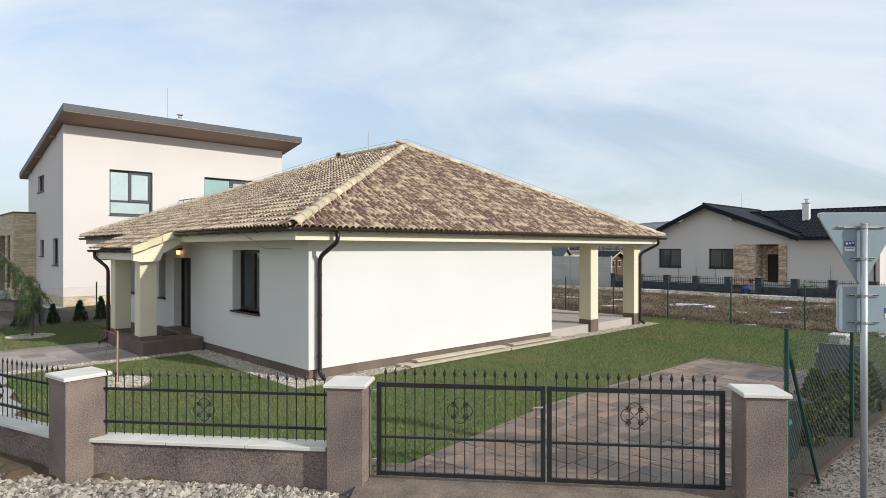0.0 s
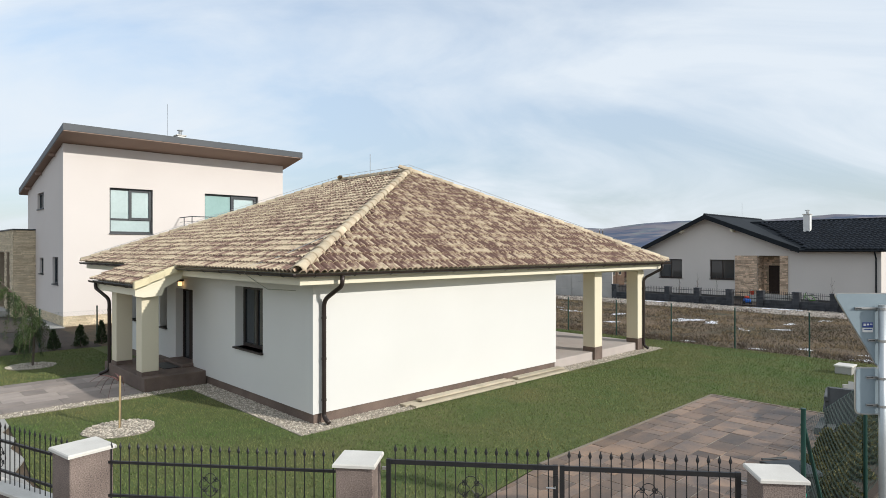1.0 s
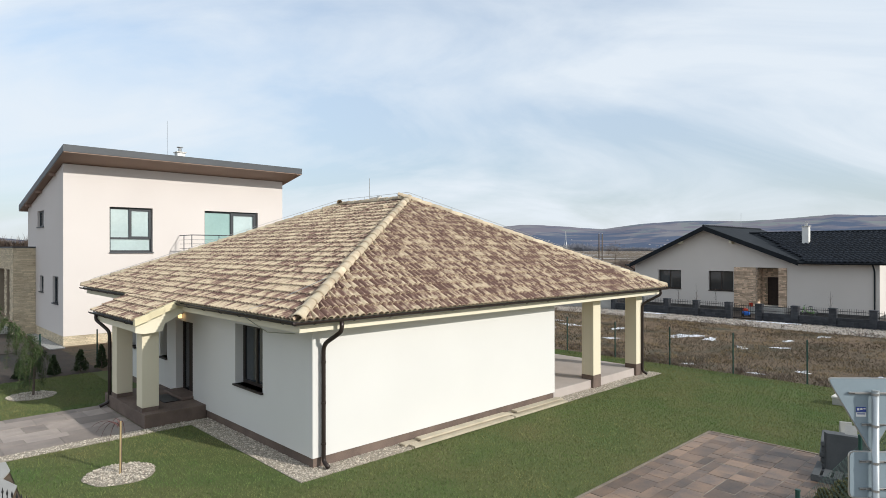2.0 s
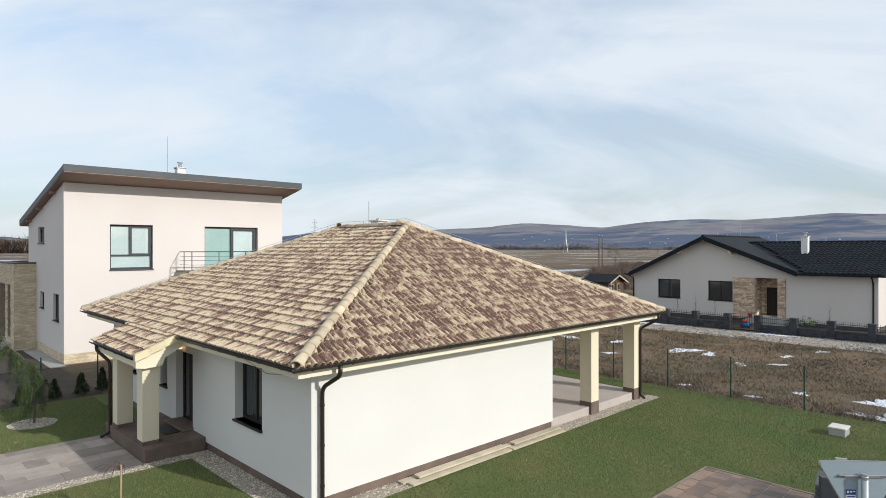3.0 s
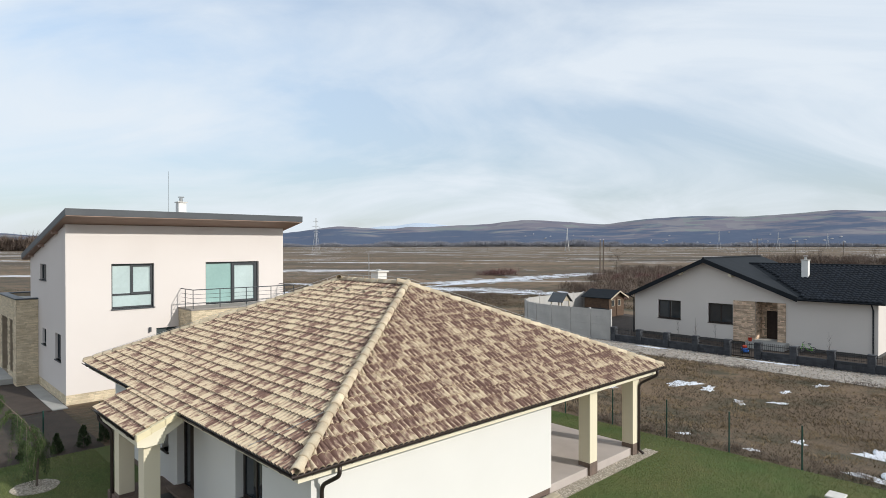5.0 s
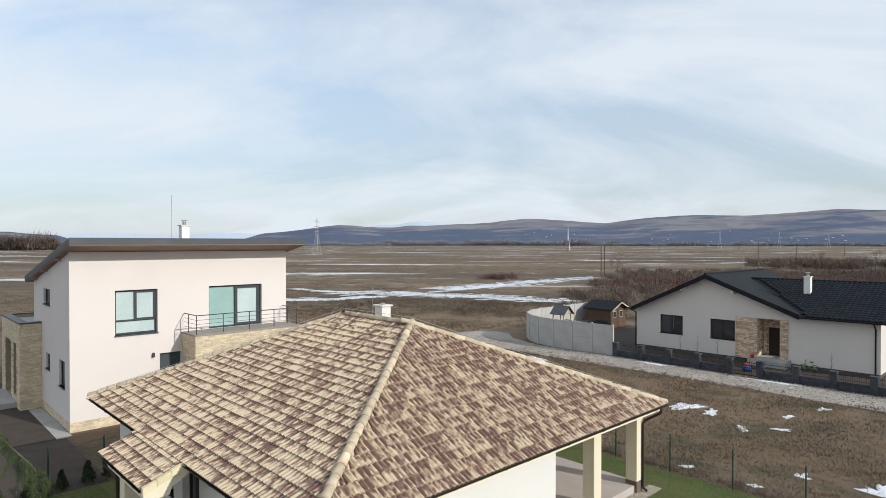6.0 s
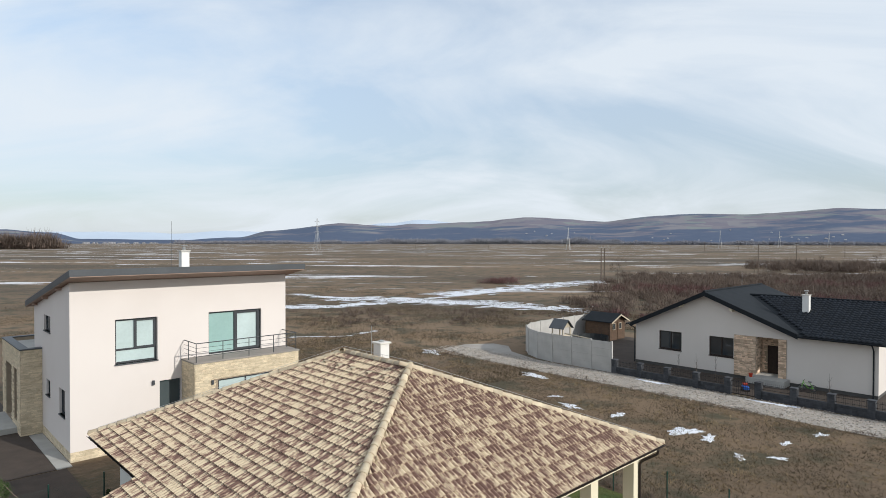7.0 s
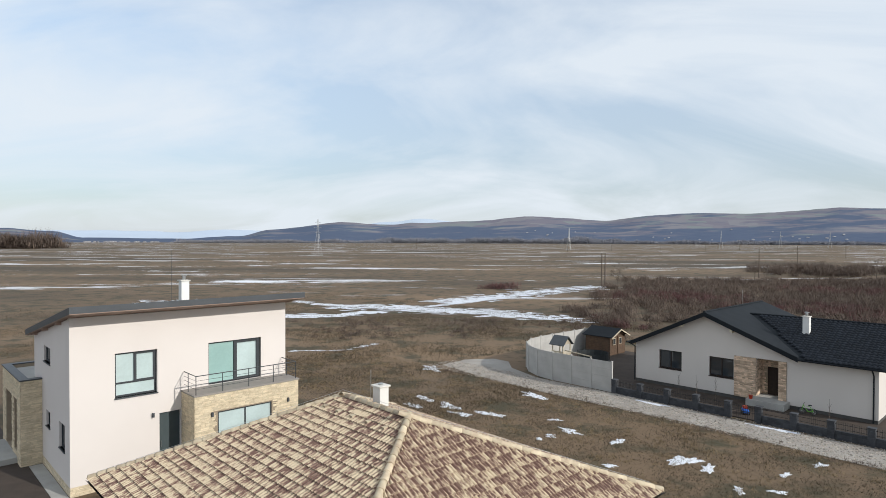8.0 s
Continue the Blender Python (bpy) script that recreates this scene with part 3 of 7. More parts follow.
for p, q in (((0.02, 0.02, EAVE_Z), (RX, RY0, RIDGE_Z)), ((RA - 0.02, 0.02, EAVE_Z), (RX, RY0, RIDGE_Z)), ((0.02, RB - 0.02, EAVE_Z), (RX, RY1, RIDGE_Z)),
             ((RA - 0.02, RB - 0.02, EAVE_Z), (RX, RY1, RIDGE_Z)), ((RX, RY0, RIDGE_Z), (RX, RY1, RIDGE_Z))):
    ridge_line(p, q)


def lightning_wire(p, q, n):
    p, q = Vector(p), Vector(q)
    up = Vector((0, 0, 0.25))
    bm = tube((p + up, q + up), 0.006, 4)
    for k in range(n):
        c = p.lerp(q, (k + 0.5) / n)
        tube((c + Vector((0, 0, 0.1)), c + up), 0.008, 4, bm)
    return bm


for p, q, n in (((RA - 0.3, 0.3, EAVE_Z + 0.06), (RX, RY0, RIDGE_Z), 9), ((RX, RY0, RIDGE_Z), (RX, RY1, RIDGE_Z), 4), ((0.3, RB - 0.3, EAVE_Z + 0.06), (RX, RY1, RIDGE_Z), 9)):
    part("lightning_conductor", lightning_wire(p, q, n), STEEL, house)
part("lightning_conductor", tube(((1.3, 1.05, 3.72), (0.5, 1.62, 3.28), (0.02, 1.9, 3.1), (-0.08, 1.95, 2.95), (0.3, 1.7, 2.62), (0.66, 1.2, 2.6)), 0.008, 5), STEEL, house)
# chimney behind the ridge
chimney = part("chimney", box(8.15, 8.1, 5.2, 8.57, 8.55, 6.22, bevel=0.01), PLASTER, house, "short white chimney with a concrete cover")
part("cover", box(8.09, 8.04, 6.22, 8.63, 8.61, 6.28, bevel=0.01), CAP, chimney)
part("flue", tube(((8.36, 8.33, 6.28), (8.36, 8.33, 6.34)), 0.10, 12), STEEL, chimney)
part("antenna", tube(((7.8, 8.2, 5.7), (7.8, 8.2, 6.95)), 0.012, 6), STEEL, house)


def vent_tile():
    """A small hooded outlet on the slope: x along the eave, y up the slope."""
    bm = bmesh.new()
    a = [bm.verts.new(q) for q in ((-0.10, -0.12, 0.05), (0.10, -0.12, 0.05), (0.10, 0.16, 0.05), (-0.10, 0.16, 0.05))]
    b = [bm.verts.new(q) for q in ((-0.07, -0.10, 0.15), (0.07, -0.10, 0.15))]
    for f in ((a[3], a[2], a[1], a[0]), (a[0], a[1], b[1], b[0]), (a[1], a[2], b[1]), (a[3], a[0], b[0]), (a[2], a[3], b[0], b[1])):
        bm.faces.new(f)
    return bm


up_left = Vector((RX, 0, rise)).normalized()
face = Matrix(((0, -1, 0), up_left, Vector((0, -1, 0)).cross(up_left))).transposed().to_4x4()
for y in (5.5, 6.4, 7.3, 8.15, 9.0):
    at = face.copy()
    at.translation = Vector((6.4, y, EAVE_Z + rise * 6.4 / RX))
    part("vent_tile", vent_tile(), RIDGE, roof, "hooded vent tile below the ridge", at=at)


def gutter_mesh(length, r=0.065):
    """Half-round gutter along x, open to the top."""
    bm = bmesh.new()
    prof = [(math.cos(a) * r, math.sin(a) * r) for a in [math.pi + math.pi * i / 8 for i in range(9)]]
    prof += [(c * 0.9, s * 0.9) for c, s in prof[::-1]]
    a = [bm.verts.new((0, y, z)) for y, z in prof]
    b = [bm.verts.new((length, y, z)) for y, z in prof]
    n = len(prof)
    for i in range(n):
        bm.faces.new((a[i], b[i], b[(i + 1) % n], a[(i + 1) % n]))
    bm.faces.new(a)
    bm.faces.new(b[::-1])
    bmesh.ops.recalc_face_normals(bm, faces=bm.faces[:])
    for k in range(int(length / 0.9)):
        x = 0.4 + k * 0.9
        tube([(x, math.cos(t) * (r + 0.004), math.sin(t) * (r + 0.004)) for t in [math.pi + math.pi * i / 6 for i in range(7)]], 0.008, 4, bm)
    return bm


GZ = EAVE_Z - 0.01
part("gutter", gutter_mesh(RA + 0.14), GUTTER, house, at=Matrix.Translation((-0.07, -0.03, GZ)))
part("gutter", gutter_mesh(PORCH0 + 0.05), GUTTER, house, at=Matrix.Translation((-0.03, 0.04, GZ)) @ pose(0, 0, 0, 0, 0, 90))
part("gutter", gutter_mesh(RB - PORCH1), GUTTER, house, at=Matrix.Translation((-0.03, PORCH1, GZ)) @ pose(0, 0, 0, 0, 0, 90))
part("gutter", gutter_mesh(PORCH1 - PORCH0 - 0.05), GUTTER, house, at=Matrix.Translation((-PORCH_OUT - 0.03, PORCH0 + 0.15, GZ - drop)) @ pose(0, 0, 0, 0, 0, 90))
part("gutter", gutter_mesh(RB), GUTTER, house, at=Matrix.Translation((RA + 0.03, 0, GZ)) @ pose(0, 0, 0, 0, 0, 90))


def downpipe(points, parent=house):
    """A pipe with rounded bends and clips."""
    pts = [Vector(p) for p in points]
    line = [pts[0]]
    for a, b, c in zip(pts, pts[1:], pts[2:]):
        r = min(0.14, (b - a).length * 0.45, (c - b).length * 0.45)
        p, q = b + (a - b).normalized() * r, b + (c - b).normalized() * r
        for k in range(6):
            t = k / 5
            line.append(p * (1 - t) ** 2 + b * 2 * t * (1 - t) + q * t * t)
    line.append(pts[-1])
    ob = part("downpipe", tube(line, 0.045, 10), GUTTER, parent, "dark brown metal downpipe", smooth=True)
    low, high = pts[-2], pts[-3]
    for t in (0.15, 0.5, 0.85):
        c = low.lerp(high, t)
        part("clip", tube((c - Vector((0, 0, 0.02)), c + Vector((0, 0, 0.02))), 0.052, 10), GUTTER, ob)
    return ob


downpipe(((0.95, -0.03, GZ - 0.05), (0.95, -0.03, GZ - 0.25), (0.86, WY - 0.08, GZ - 0.55), (0.86, WY - 0.08, 0.14), (0.86, WY - 0.25, 0.06)))
downpipe(((13.95, -0.03, GZ - 0.05), (13.95, -0.03, GZ - 0.22), (13.62, WY - 0.08, GZ - 0.55), (13.62, WY - 0.08, 0.14), (13.62, WY - 0.25, 0.06)))
downpipe(((-PORCH_OUT - 0.03, 9.0, GZ - drop - 0.05), (-PORCH_OUT - 0.03, 9.0, GZ - drop - 0.2), (-0.80, 8.58, GZ - drop - 0.5), (-0.80, 8.58, 0.14), (-1.05, 8.58, 0.06)))

# porch
part("porch_floor", box(-0.82, 5.66, -0.05, WX + 0.02, 8.95, 0.34, bevel=0.01), PLINTH, house, "brown paved porch step")
for y in (5.98, 8.02):
    col = part("column", box(-0.78, y, 0.44, -0.38, y + 0.40, 2.48, bevel=0.008), CREAM, house, "cream square porch column")
    part("column_base", box(-0.775, y + 0.005, 0.34, -0.385, y + 0.395, 0.44), PLINTH, col)
zt = EAVE_Z - drop
k = rise / RX
for y in (PORCH0 + 0.10, PORCH1 - 0.24):
    part("bargeboard", prism(((-0.98, zt - 0.05), (-0.98, zt - 0.27), (-0.78, zt - 0.31), (-0.36, zt - 0.28), (-0.30, zt - 0.10), (0.12, EAVE_Z - 0.28), (0.12, EAVE_Z - 0.02)), "y", y, y + 0.14), TRIM, house)
part("beam", box(-0.96, PORCH0 + 0.24, zt - 0.26, -0.80, PORCH1 - 0.24, zt - 0.06), TRIM, house)
part("porch_ceiling", prism(((-0.80, zt - 0.03), (-0.80, zt - 0.06), (0.68, EAVE_Z - 0.20), (0.68, EAVE_Z - 0.15)), "y", PORCH0 + 0.24, PORCH1 - 0.24), TRIM, house)
for i in range(4):
    x0, x1 = -1.03 + i * 0.335, -1.03 + (i + 1) * 0.335 + 0.02
    z0, z1 = EAVE_Z + x0 * k + 0.055, EAVE_Z + x1 * k + 0.035
    part("verge_tile", prism(((x0, z0 + 0.03), (x1, z1 + 0.03), (x1, z1 - 0.14), (x0, z0 - 0.14)), "y", PORCH0 - 0.02, PORCH0 + 0.12), VERGE, house, "pale cream verge tile")

# terrace
part("terrace_floor", box(WALL_END, WY + 0.04, -0.05, 13.72, 5.0, 0.26, bevel=0.01), mat("terrace_paving", (0.48, 0.42, 0.38), (0.41, 0.355, 0.32), 1.5, 60.0, 0.8, 0.2), house, "pale brown terrace slab")
for x in (10.62, 13.28):
    col = part("column", box(x, WY - 0.04, 0.40, x + 0.42, WY + 0.38, WTOP - 0.16, bevel=0.008), CREAM, house, "cream square terrace column")
    part("column_base", box(x - 0.003, WY - 0.043, 0.0, x + 0.423, WY + 0.383, 0.40), PLINTH, col)

# ---- the ground: one sheet, level in the yards, a little lower beyond ----
def ground_height(a, b):
    t = min(max((a - 15.5) / 6.0, 0.0), 1.0)
    s = min(max((b - 33.0) / 20.0, 0.0), 1.0)
    street = min(max((-(a + 4.05) * 0.722 - (b + 2.12) * 0.692 + 0.35) / 0.3, 0.0), 1.0)
    if a > 0.5:
        street = max(street, min(max((-7.3 - b) / 0.3, 0.0), 1.0))
    return -0.45 * max(t * t * (3 - 2 * t), s * s * (3 - 2 * s)) - 0.25 * street


def field_material():
    m = mat("dry_field", (0.110, 0.076, 0.045), (0.038, 0.030, 0.021), 0.06, 3.2, 0.95, 0.7, speck=1.1, sharp=0.36, dist=0.08)
    n, l = m.node_tree.nodes, m.node_tree.links
    bsdf = n["Principled BSDF"]
    old = bsdf.inputs["Base Color"].links[0].from_socket
    geo = n.new("ShaderNodeNewGeometry")
    mp = n.new("ShaderNodeMapping")
    mp.inputs["Rotation"].default_value = (0, 0, radians(-6))
    mp.inputs["Scale"].default_value = (0.011, 0.045, 0.0)
    l.new(geo.outputs["Position"], mp.inputs[0])
    snow = n.new("ShaderNodeTexNoise")
    snow.inputs["Scale"].default_value, snow.inputs["Detail"].default_value, snow.inputs["Roughness"].default_value = 1.0, 10.0, 0.74
    snow.inputs["Distortion"].default_value = 0.5
    l.new(mp.outputs[0], snow.inputs["Vector"])
    th = n.new("ShaderNodeMapRange")
    th.inputs["From Min"].default_value, th.inputs["From Max"].default_value = 0.572, 0.60
    l.new(snow.outputs["Fac"], th.inputs["Value"])
    sep = n.new("ShaderNodeSeparateXYZ")
    l.new(geo.outputs["Position"], sep.inputs[0])
    far = n.new("ShaderNodeMapRange")
    far.inputs["From Min"].default_value, far.inputs["From Max"].default_value = 100.0, 170.0
    l.new(sep.outputs["Y"], far.inputs["Value"])
    mask = n.new("ShaderNodeMath")
    mask.operation = "MULTIPLY"
    l.new(th.outputs[0], mask.inputs[0])
    l.new(far.outputs[0], mask.inputs[1])
    # broad bands of paler stubble
    band = n.new("ShaderNodeTexNoise")
    band.inputs["Scale"].default_value, band.inputs["Detail"].default_value = 0.5, 7.0
    l.new(mp.outputs[0], band.inputs["Vector"])
    mr = n.new("ShaderNodeMapRange")
    mr.inputs["From Min"].default_value, mr.inputs["From Max"].default_value = 0.35, 0.65
    l.new(band.outputs["Fac"], mr.inputs["Value"])
    pale = n.new("ShaderNodeMixRGB")
    pale.inputs[2].default_value = (0.252, 0.168, 0.098, 1)
    half = n.new("ShaderNodeMath")
    half.operation = "MULTIPLY"
    half.inputs[1].default_value = 0.78
    l.new(mr.outputs[0], half.inputs[0])
    l.new(half.outputs[0], pale.inputs[0])
    l.new(old, pale.inputs[1])
    # mossy green and bare dark patches a few metres wide
    moss = n.new("ShaderNodeTexNoise")
    moss.inputs["Scale"].default_value, moss.inputs["Detail"].default_value, moss.inputs["Roughness"].default_value = 0.26, 10.0, 0.70
    l.new(geo.outputs["Position"], moss.inputs["Vector"])
    patch = n.new("ShaderNodeMapRange")
    patch.inputs["From Min"].default_value, patch.inputs["From Max"].default_value = 0.49, 0.60
    patch.inputs["To Max"].default_value = 0.9
    l.new(moss.outputs["Fac"], patch.inputs["Value"])
    green = n.new("ShaderNodeMixRGB")
    green.inputs[2].default_value = (0.054, 0.049, 0.026, 1)
    l.new(patch.outputs[0], green.inputs[0])
    l.new(pale.outputs[0], green.inputs[1])
    mix = n.new("ShaderNodeMixRGB")
    mix.inputs[2].default_value = (0.74, 0.75, 0.78, 1)
    l.new(mask.outputs[0], mix.inputs[0])
    l.new(green.outputs[0], mix.inputs[1])
    l.new(mix.outputs[0], bsdf.inputs["Base Color"])
    return m


FIELD = field_material()


def ground_sheet():
    def axis(lo, hi, fine_lo, fine_hi, step):
        pts = list(np.arange(fine_lo, fine_hi + 0.01, step))
        d, x = step, fine_hi
        while x < hi:
            d *= 1.35
            x = min(x + d, hi)
            pts.append(x)
        d, x = step, fine_lo
        while x > lo:
            d *= 1.35
            x = max(x - d, lo)
            pts.insert(0, x)
        return pts
    xs, ys = axis(-4600, 4600, -14, 24, 0.4), axis(-4600, 4600, -14, 24, 0.4)
    verts = [(x, y, ground_height(x, y) - 0.02) for y in ys for x in xs]
    n = len(xs)
    faces = [(j * n + i, j * n + i + 1, (j + 1) * n + i + 1, (j + 1) * n + i) for j in range(len(ys) - 1) for i in range(n - 1)]
    ob = from_arrays("ground", verts, faces, FIELD, None, "brown winter field with thin streaks of snow", "ground", "structure", H.copy())
    return ob


ground_sheet()


def sheet(name, pts, z, material, label, category, thick=0.05):
    ob = part(name, prism(pts, "z", z - thick, z), material, None, at=H.copy())
    return tagged(ob, label, category, "", "structure")


LAWN_BASE = mat("lawn_ground", (0.060, 0.110, 0.026), (0.130, 0.122, 0.046), 0.5, 22.0, 0.95, 0.5, speck=0.5, sharp=0.3, dist=0.03)
LAWN = ((16.0, -7.6), (16.0, 14.2), (-7.5, 14.2), (-7.5, 8.95), (-0.9, 8.95), (-0.9, 5.3), (-3.6, 5.3), (-3.7, 3.0), (-3.85, 1.0), (-3.65, -1.5), (-1.4, -4.3), (2.0, -3.85), (8.7, -3.85), (8.7, -7.6))


def inside(poly, x, y):
    hit = False
    for (x0, y0), (x1, y1) in zip(poly, poly[1:] + poly[:1]):
        if (y0 > y) != (y1 > y) and x < (x1 - x0) * (y - y0) / (y1 - y0) + x0:
            hit = not hit
    return hit


sheet("lawn", LAWN, 0.0, LAWN_BASE, "short green and brown winter lawn", "lawn")
sheet("flower_bed", ((0.5, 14.2), (0.5, 20.9), (-12.0, 20.9), (-12.0, 14.2)), -0.005, SOIL, "bare dark soil strip along the boundary", "soil")
sheet("flower_bed", ((3.0, -6.97), (16.0, -6.97), (16.0, -7.8), (1.5, -7.8), (1.5, -7.54)), 0.008, SOIL, "dark mulched strip along the wire fence", "soil")
sheet("pavement", ((-3.6, 5.3), (-3.62, 4.6), (-3.8, 4.2), (-3.66, 3.6), (-3.84, 3.0), (-3.75, 2.2), (-3.98, 1.6), (-3.9, 0.8), (-3.9, -0.6), (-3.95, -1.0), (-5.1, 3.0), (-5.85, 5.3)), 0.01,
      CONCRETE, "pale grey concrete strip inside the front fence", "pavement")


def clipped(poly, x0, y0, x1, y1):
    """The part of an outline that lies in a rectangle."""
    out = list(poly)
    for axis, lim, sign in ((0, x0, 1), (0, x1, -1), (1, y0, 1), (1, y1, -1)):
        src, out = out, []
        for p, q in zip(src, src[1:] + src[:1]):
            a, b = sign * (p[axis] - lim), sign * (q[axis] - lim)
            if a >= 0:
                out.append(p)
            if (a >= 0) != (b >= 0):
                k = a / (a - b)
                out.append((p[0] + (q[0] - p[0]) * k, p[1] + (q[1] - p[1]) * k))
        if not out:
            break
    return out


def spread(shape):
    return abs(sum(p[0] * q[1] - q[0] * p[1] for p, q in zip(shape, shape[1:] + shape[:1]))) / 2


def paving(name, poly, cell, material, label, at_z=0.02, angle=0.0, limit=300):
    """Stone slabs in broken courses over a joint bed; each slab is a piece."""
    bed = sheet(name, poly, at_z - 0.006, JOINT, label, "paving", 0.06)
    rng = random.Random(5)
    xs, ys = [p[0] for p in poly], [p[1] for p in poly]
    y = min(ys)
    while y < max(ys) - 0.05:
        h = rng.choice((cell * 0.55, cell * 0.75, cell))
        h = min(h, max(ys) - y)
        x = min(xs) - rng.random() * cell
        while x < max(xs):
            w = rng.choice((cell * 0.7, cell, cell * 1.3, cell * 1.7))
            shape = [(x, y), (x + w, y), (x + w, y + h), (x, y + h)]
            if not all(inside(poly, *c) for c in shape):
                shape = clipped(poly, x, y, x + w, y + h)
            if len(shape) > 2 and spread(shape) > 0.01:
                b = bmesh.new()
                mx, my = sum(p[0] for p in shape) / len(shape), sum(p[1] for p in shape) / len(shape)
                top, low = [], []
                for px, py in shape:
                    dx, dy = mx - px, my - py
                    q = 0.009 / max(math.hypot(dx, dy), 0.02) * 1.4
                    jx, jy = rng.uniform(-0.008, 0.008), rng.uniform(-0.008, 0.008)
                    top.append(b.verts.new((px + dx * q + jx - x, py + dy * q + jy - y, 0)))
                    low.append(b.verts.new((px + dx * q * 0.7 + jx - x, py + dy * q * 0.7 + jy - y, -0.03)))
                b.faces.new(top)
                for i in range(len(top)):
                    b.faces.new((low[i], low[(i + 1) % len(top)], top[(i + 1) % len(top)], top[i]))
                bmesh.ops.recalc_face_normals(b, faces=b.faces[:])
                part("paving_slab", mesh_of(b, material), material, bed, at=Matrix.Translation((x, y, at_z + rng.uniform(-0.003, 0.004))))
            x += w
        y += h


DRIVE = ((2.2, -3.87), (8.68, -3.87), (8.68, -6.95), (3.0, -6.95), (1.35, -7.5), (-1.25, -4.36))
PATH = ((-6.5, 5.68), (-0.84, 5.68), (-0.84, 8.9), (-6.5, 8.9))
# the edging kerb round the drive and path
EDGE = mat("pale_edging", (0.27, 0.225, 0.17), (0.17, 0.14, 0.11), 3.0, 60.0, 0.9, 0.3)
for n0, x0, y0, x1, y1 in (("kerb", 2.1, -3.87, 8.74, -3.81), ("kerb", 8.69, -6.95, 8.75, -3.87)):
    tagged(part(n0, box(x0, y0, -0.05, x1, y1, 0.028), EDGE, None, at=H.copy()), "narrow pale stone edging of the drive", "kerb", "", "structure")

# gravel strips, beds and the rubble of the street
STRIP = (((0.14, 0.1), (8.9, 0.1), (8.9, 0.62), (0.75, 0.62), (0.75, 5.6), (0.14, 5.6)), ((8.9, 0.1), (14.3, 0.1), (14.3, 0.58), (8.9, 0.58)), ((-6.5, 5.28), (0.14, 5.28), (0.14, 5.68), (-6.5, 5.68)))
for poly in STRIP:
    sheet("gravel_bed", poly, 0.012, mat("pale_gravel_bed", (0.40, 0.35, 0.28), (0.22, 0.19, 0.15), 6.0, 40.0, 0.95, 0.6, speck=0.8), "pale gravel strip round the house wall", "gravel", 0.05)


def pebbles(name, spots, material, label, category="gravel", m=None):
    """Loose stones: spots gives (x, y, z, size)."""
    rng = np.random.default_rng(3)
    base = np.array([(1, 0, 0), (-1, 0, 0), (0, 1, 0), (0, -1, 0), (0, 0, 1), (0, 0, -1)], float)
    tri = np.array([(0, 2, 4), (2, 1, 4), (1, 3, 4), (3, 0, 4), (2, 0, 5), (1, 2, 5), (3, 1, 5), (0, 3, 5)])
    spots = np.array(spots)
    n = len(spots)
    a = rng.uniform(0, math.tau, n)
    s = spots[:, 3:4] * rng.uniform(0.6, 1.3, (n, 3)) * np.array((1, 1, 0.65))
    v = base[None] * s[:, None, :] * rng.uniform(0.75, 1.25, (n, 6, 3))
    c, d = np.cos(a)[:, None], np.sin(a)[:, None]
    v = np.stack((v[..., 0] * c - v[..., 1] * d, v[..., 0] * d + v[..., 1] * c, v[..., 2]), -1) + spots[:, None, :3]
    f = (tri[None] + (np.arange(n) * 6)[:, None, None]).reshape(-1, 3)
    return from_arrays(name, v.reshape(-1, 3).tolist(), f.tolist(), material, None, label, category, "stuff", m if m is not None else H.copy())


rng = random.Random(11)
spots = []
for poly in STRIP:
    xs, ys = [p[0] for p in poly], [p[1] for p in poly]
    for _ in range(int((max(xs) - min(xs)) * (max(ys) - min(ys)) * 700)):
        x, y = rng.uniform(min(xs), max(xs)), rng.uniform(min(ys), max(ys))
        if inside(poly, x, y) and len(spots) < 9000:
            spots.append((x, y, 0.015, rng.uniform(0.012, 0.026)))
pebbles("gravel", spots, PEBBLE, "cream round pebbles along the house wall and path")
for cx, cy, r in ((-2.13, 2.92, 0.62), (-2.1, 11.55, 0.62)):
    disc = [(cx + r * math.cos(t) * (1 + 0.05 * math.sin(5 * t)), cy + r * math.sin(t) * (1 + 0.05 * math.sin(4 * t))) for t in [math.tau * k / 28 for k in range(28)]]
    sheet("tree_bed", disc, 0.012, bpy.data.materials["pale_gravel_bed"], "round bed of pale gravel in the lawn", "gravel")
    pebbles("gravel", [(cx + q * r * math.cos(t), cy + q * r * math.sin(t), 0.02, rng.uniform(0.014, 0.03)) for q, t in [(math.sqrt(rng.random()), rng.uniform(0, math.tau)) for _ in range(900)]],
            PEBBLE, "cream pebbles round a young tree")

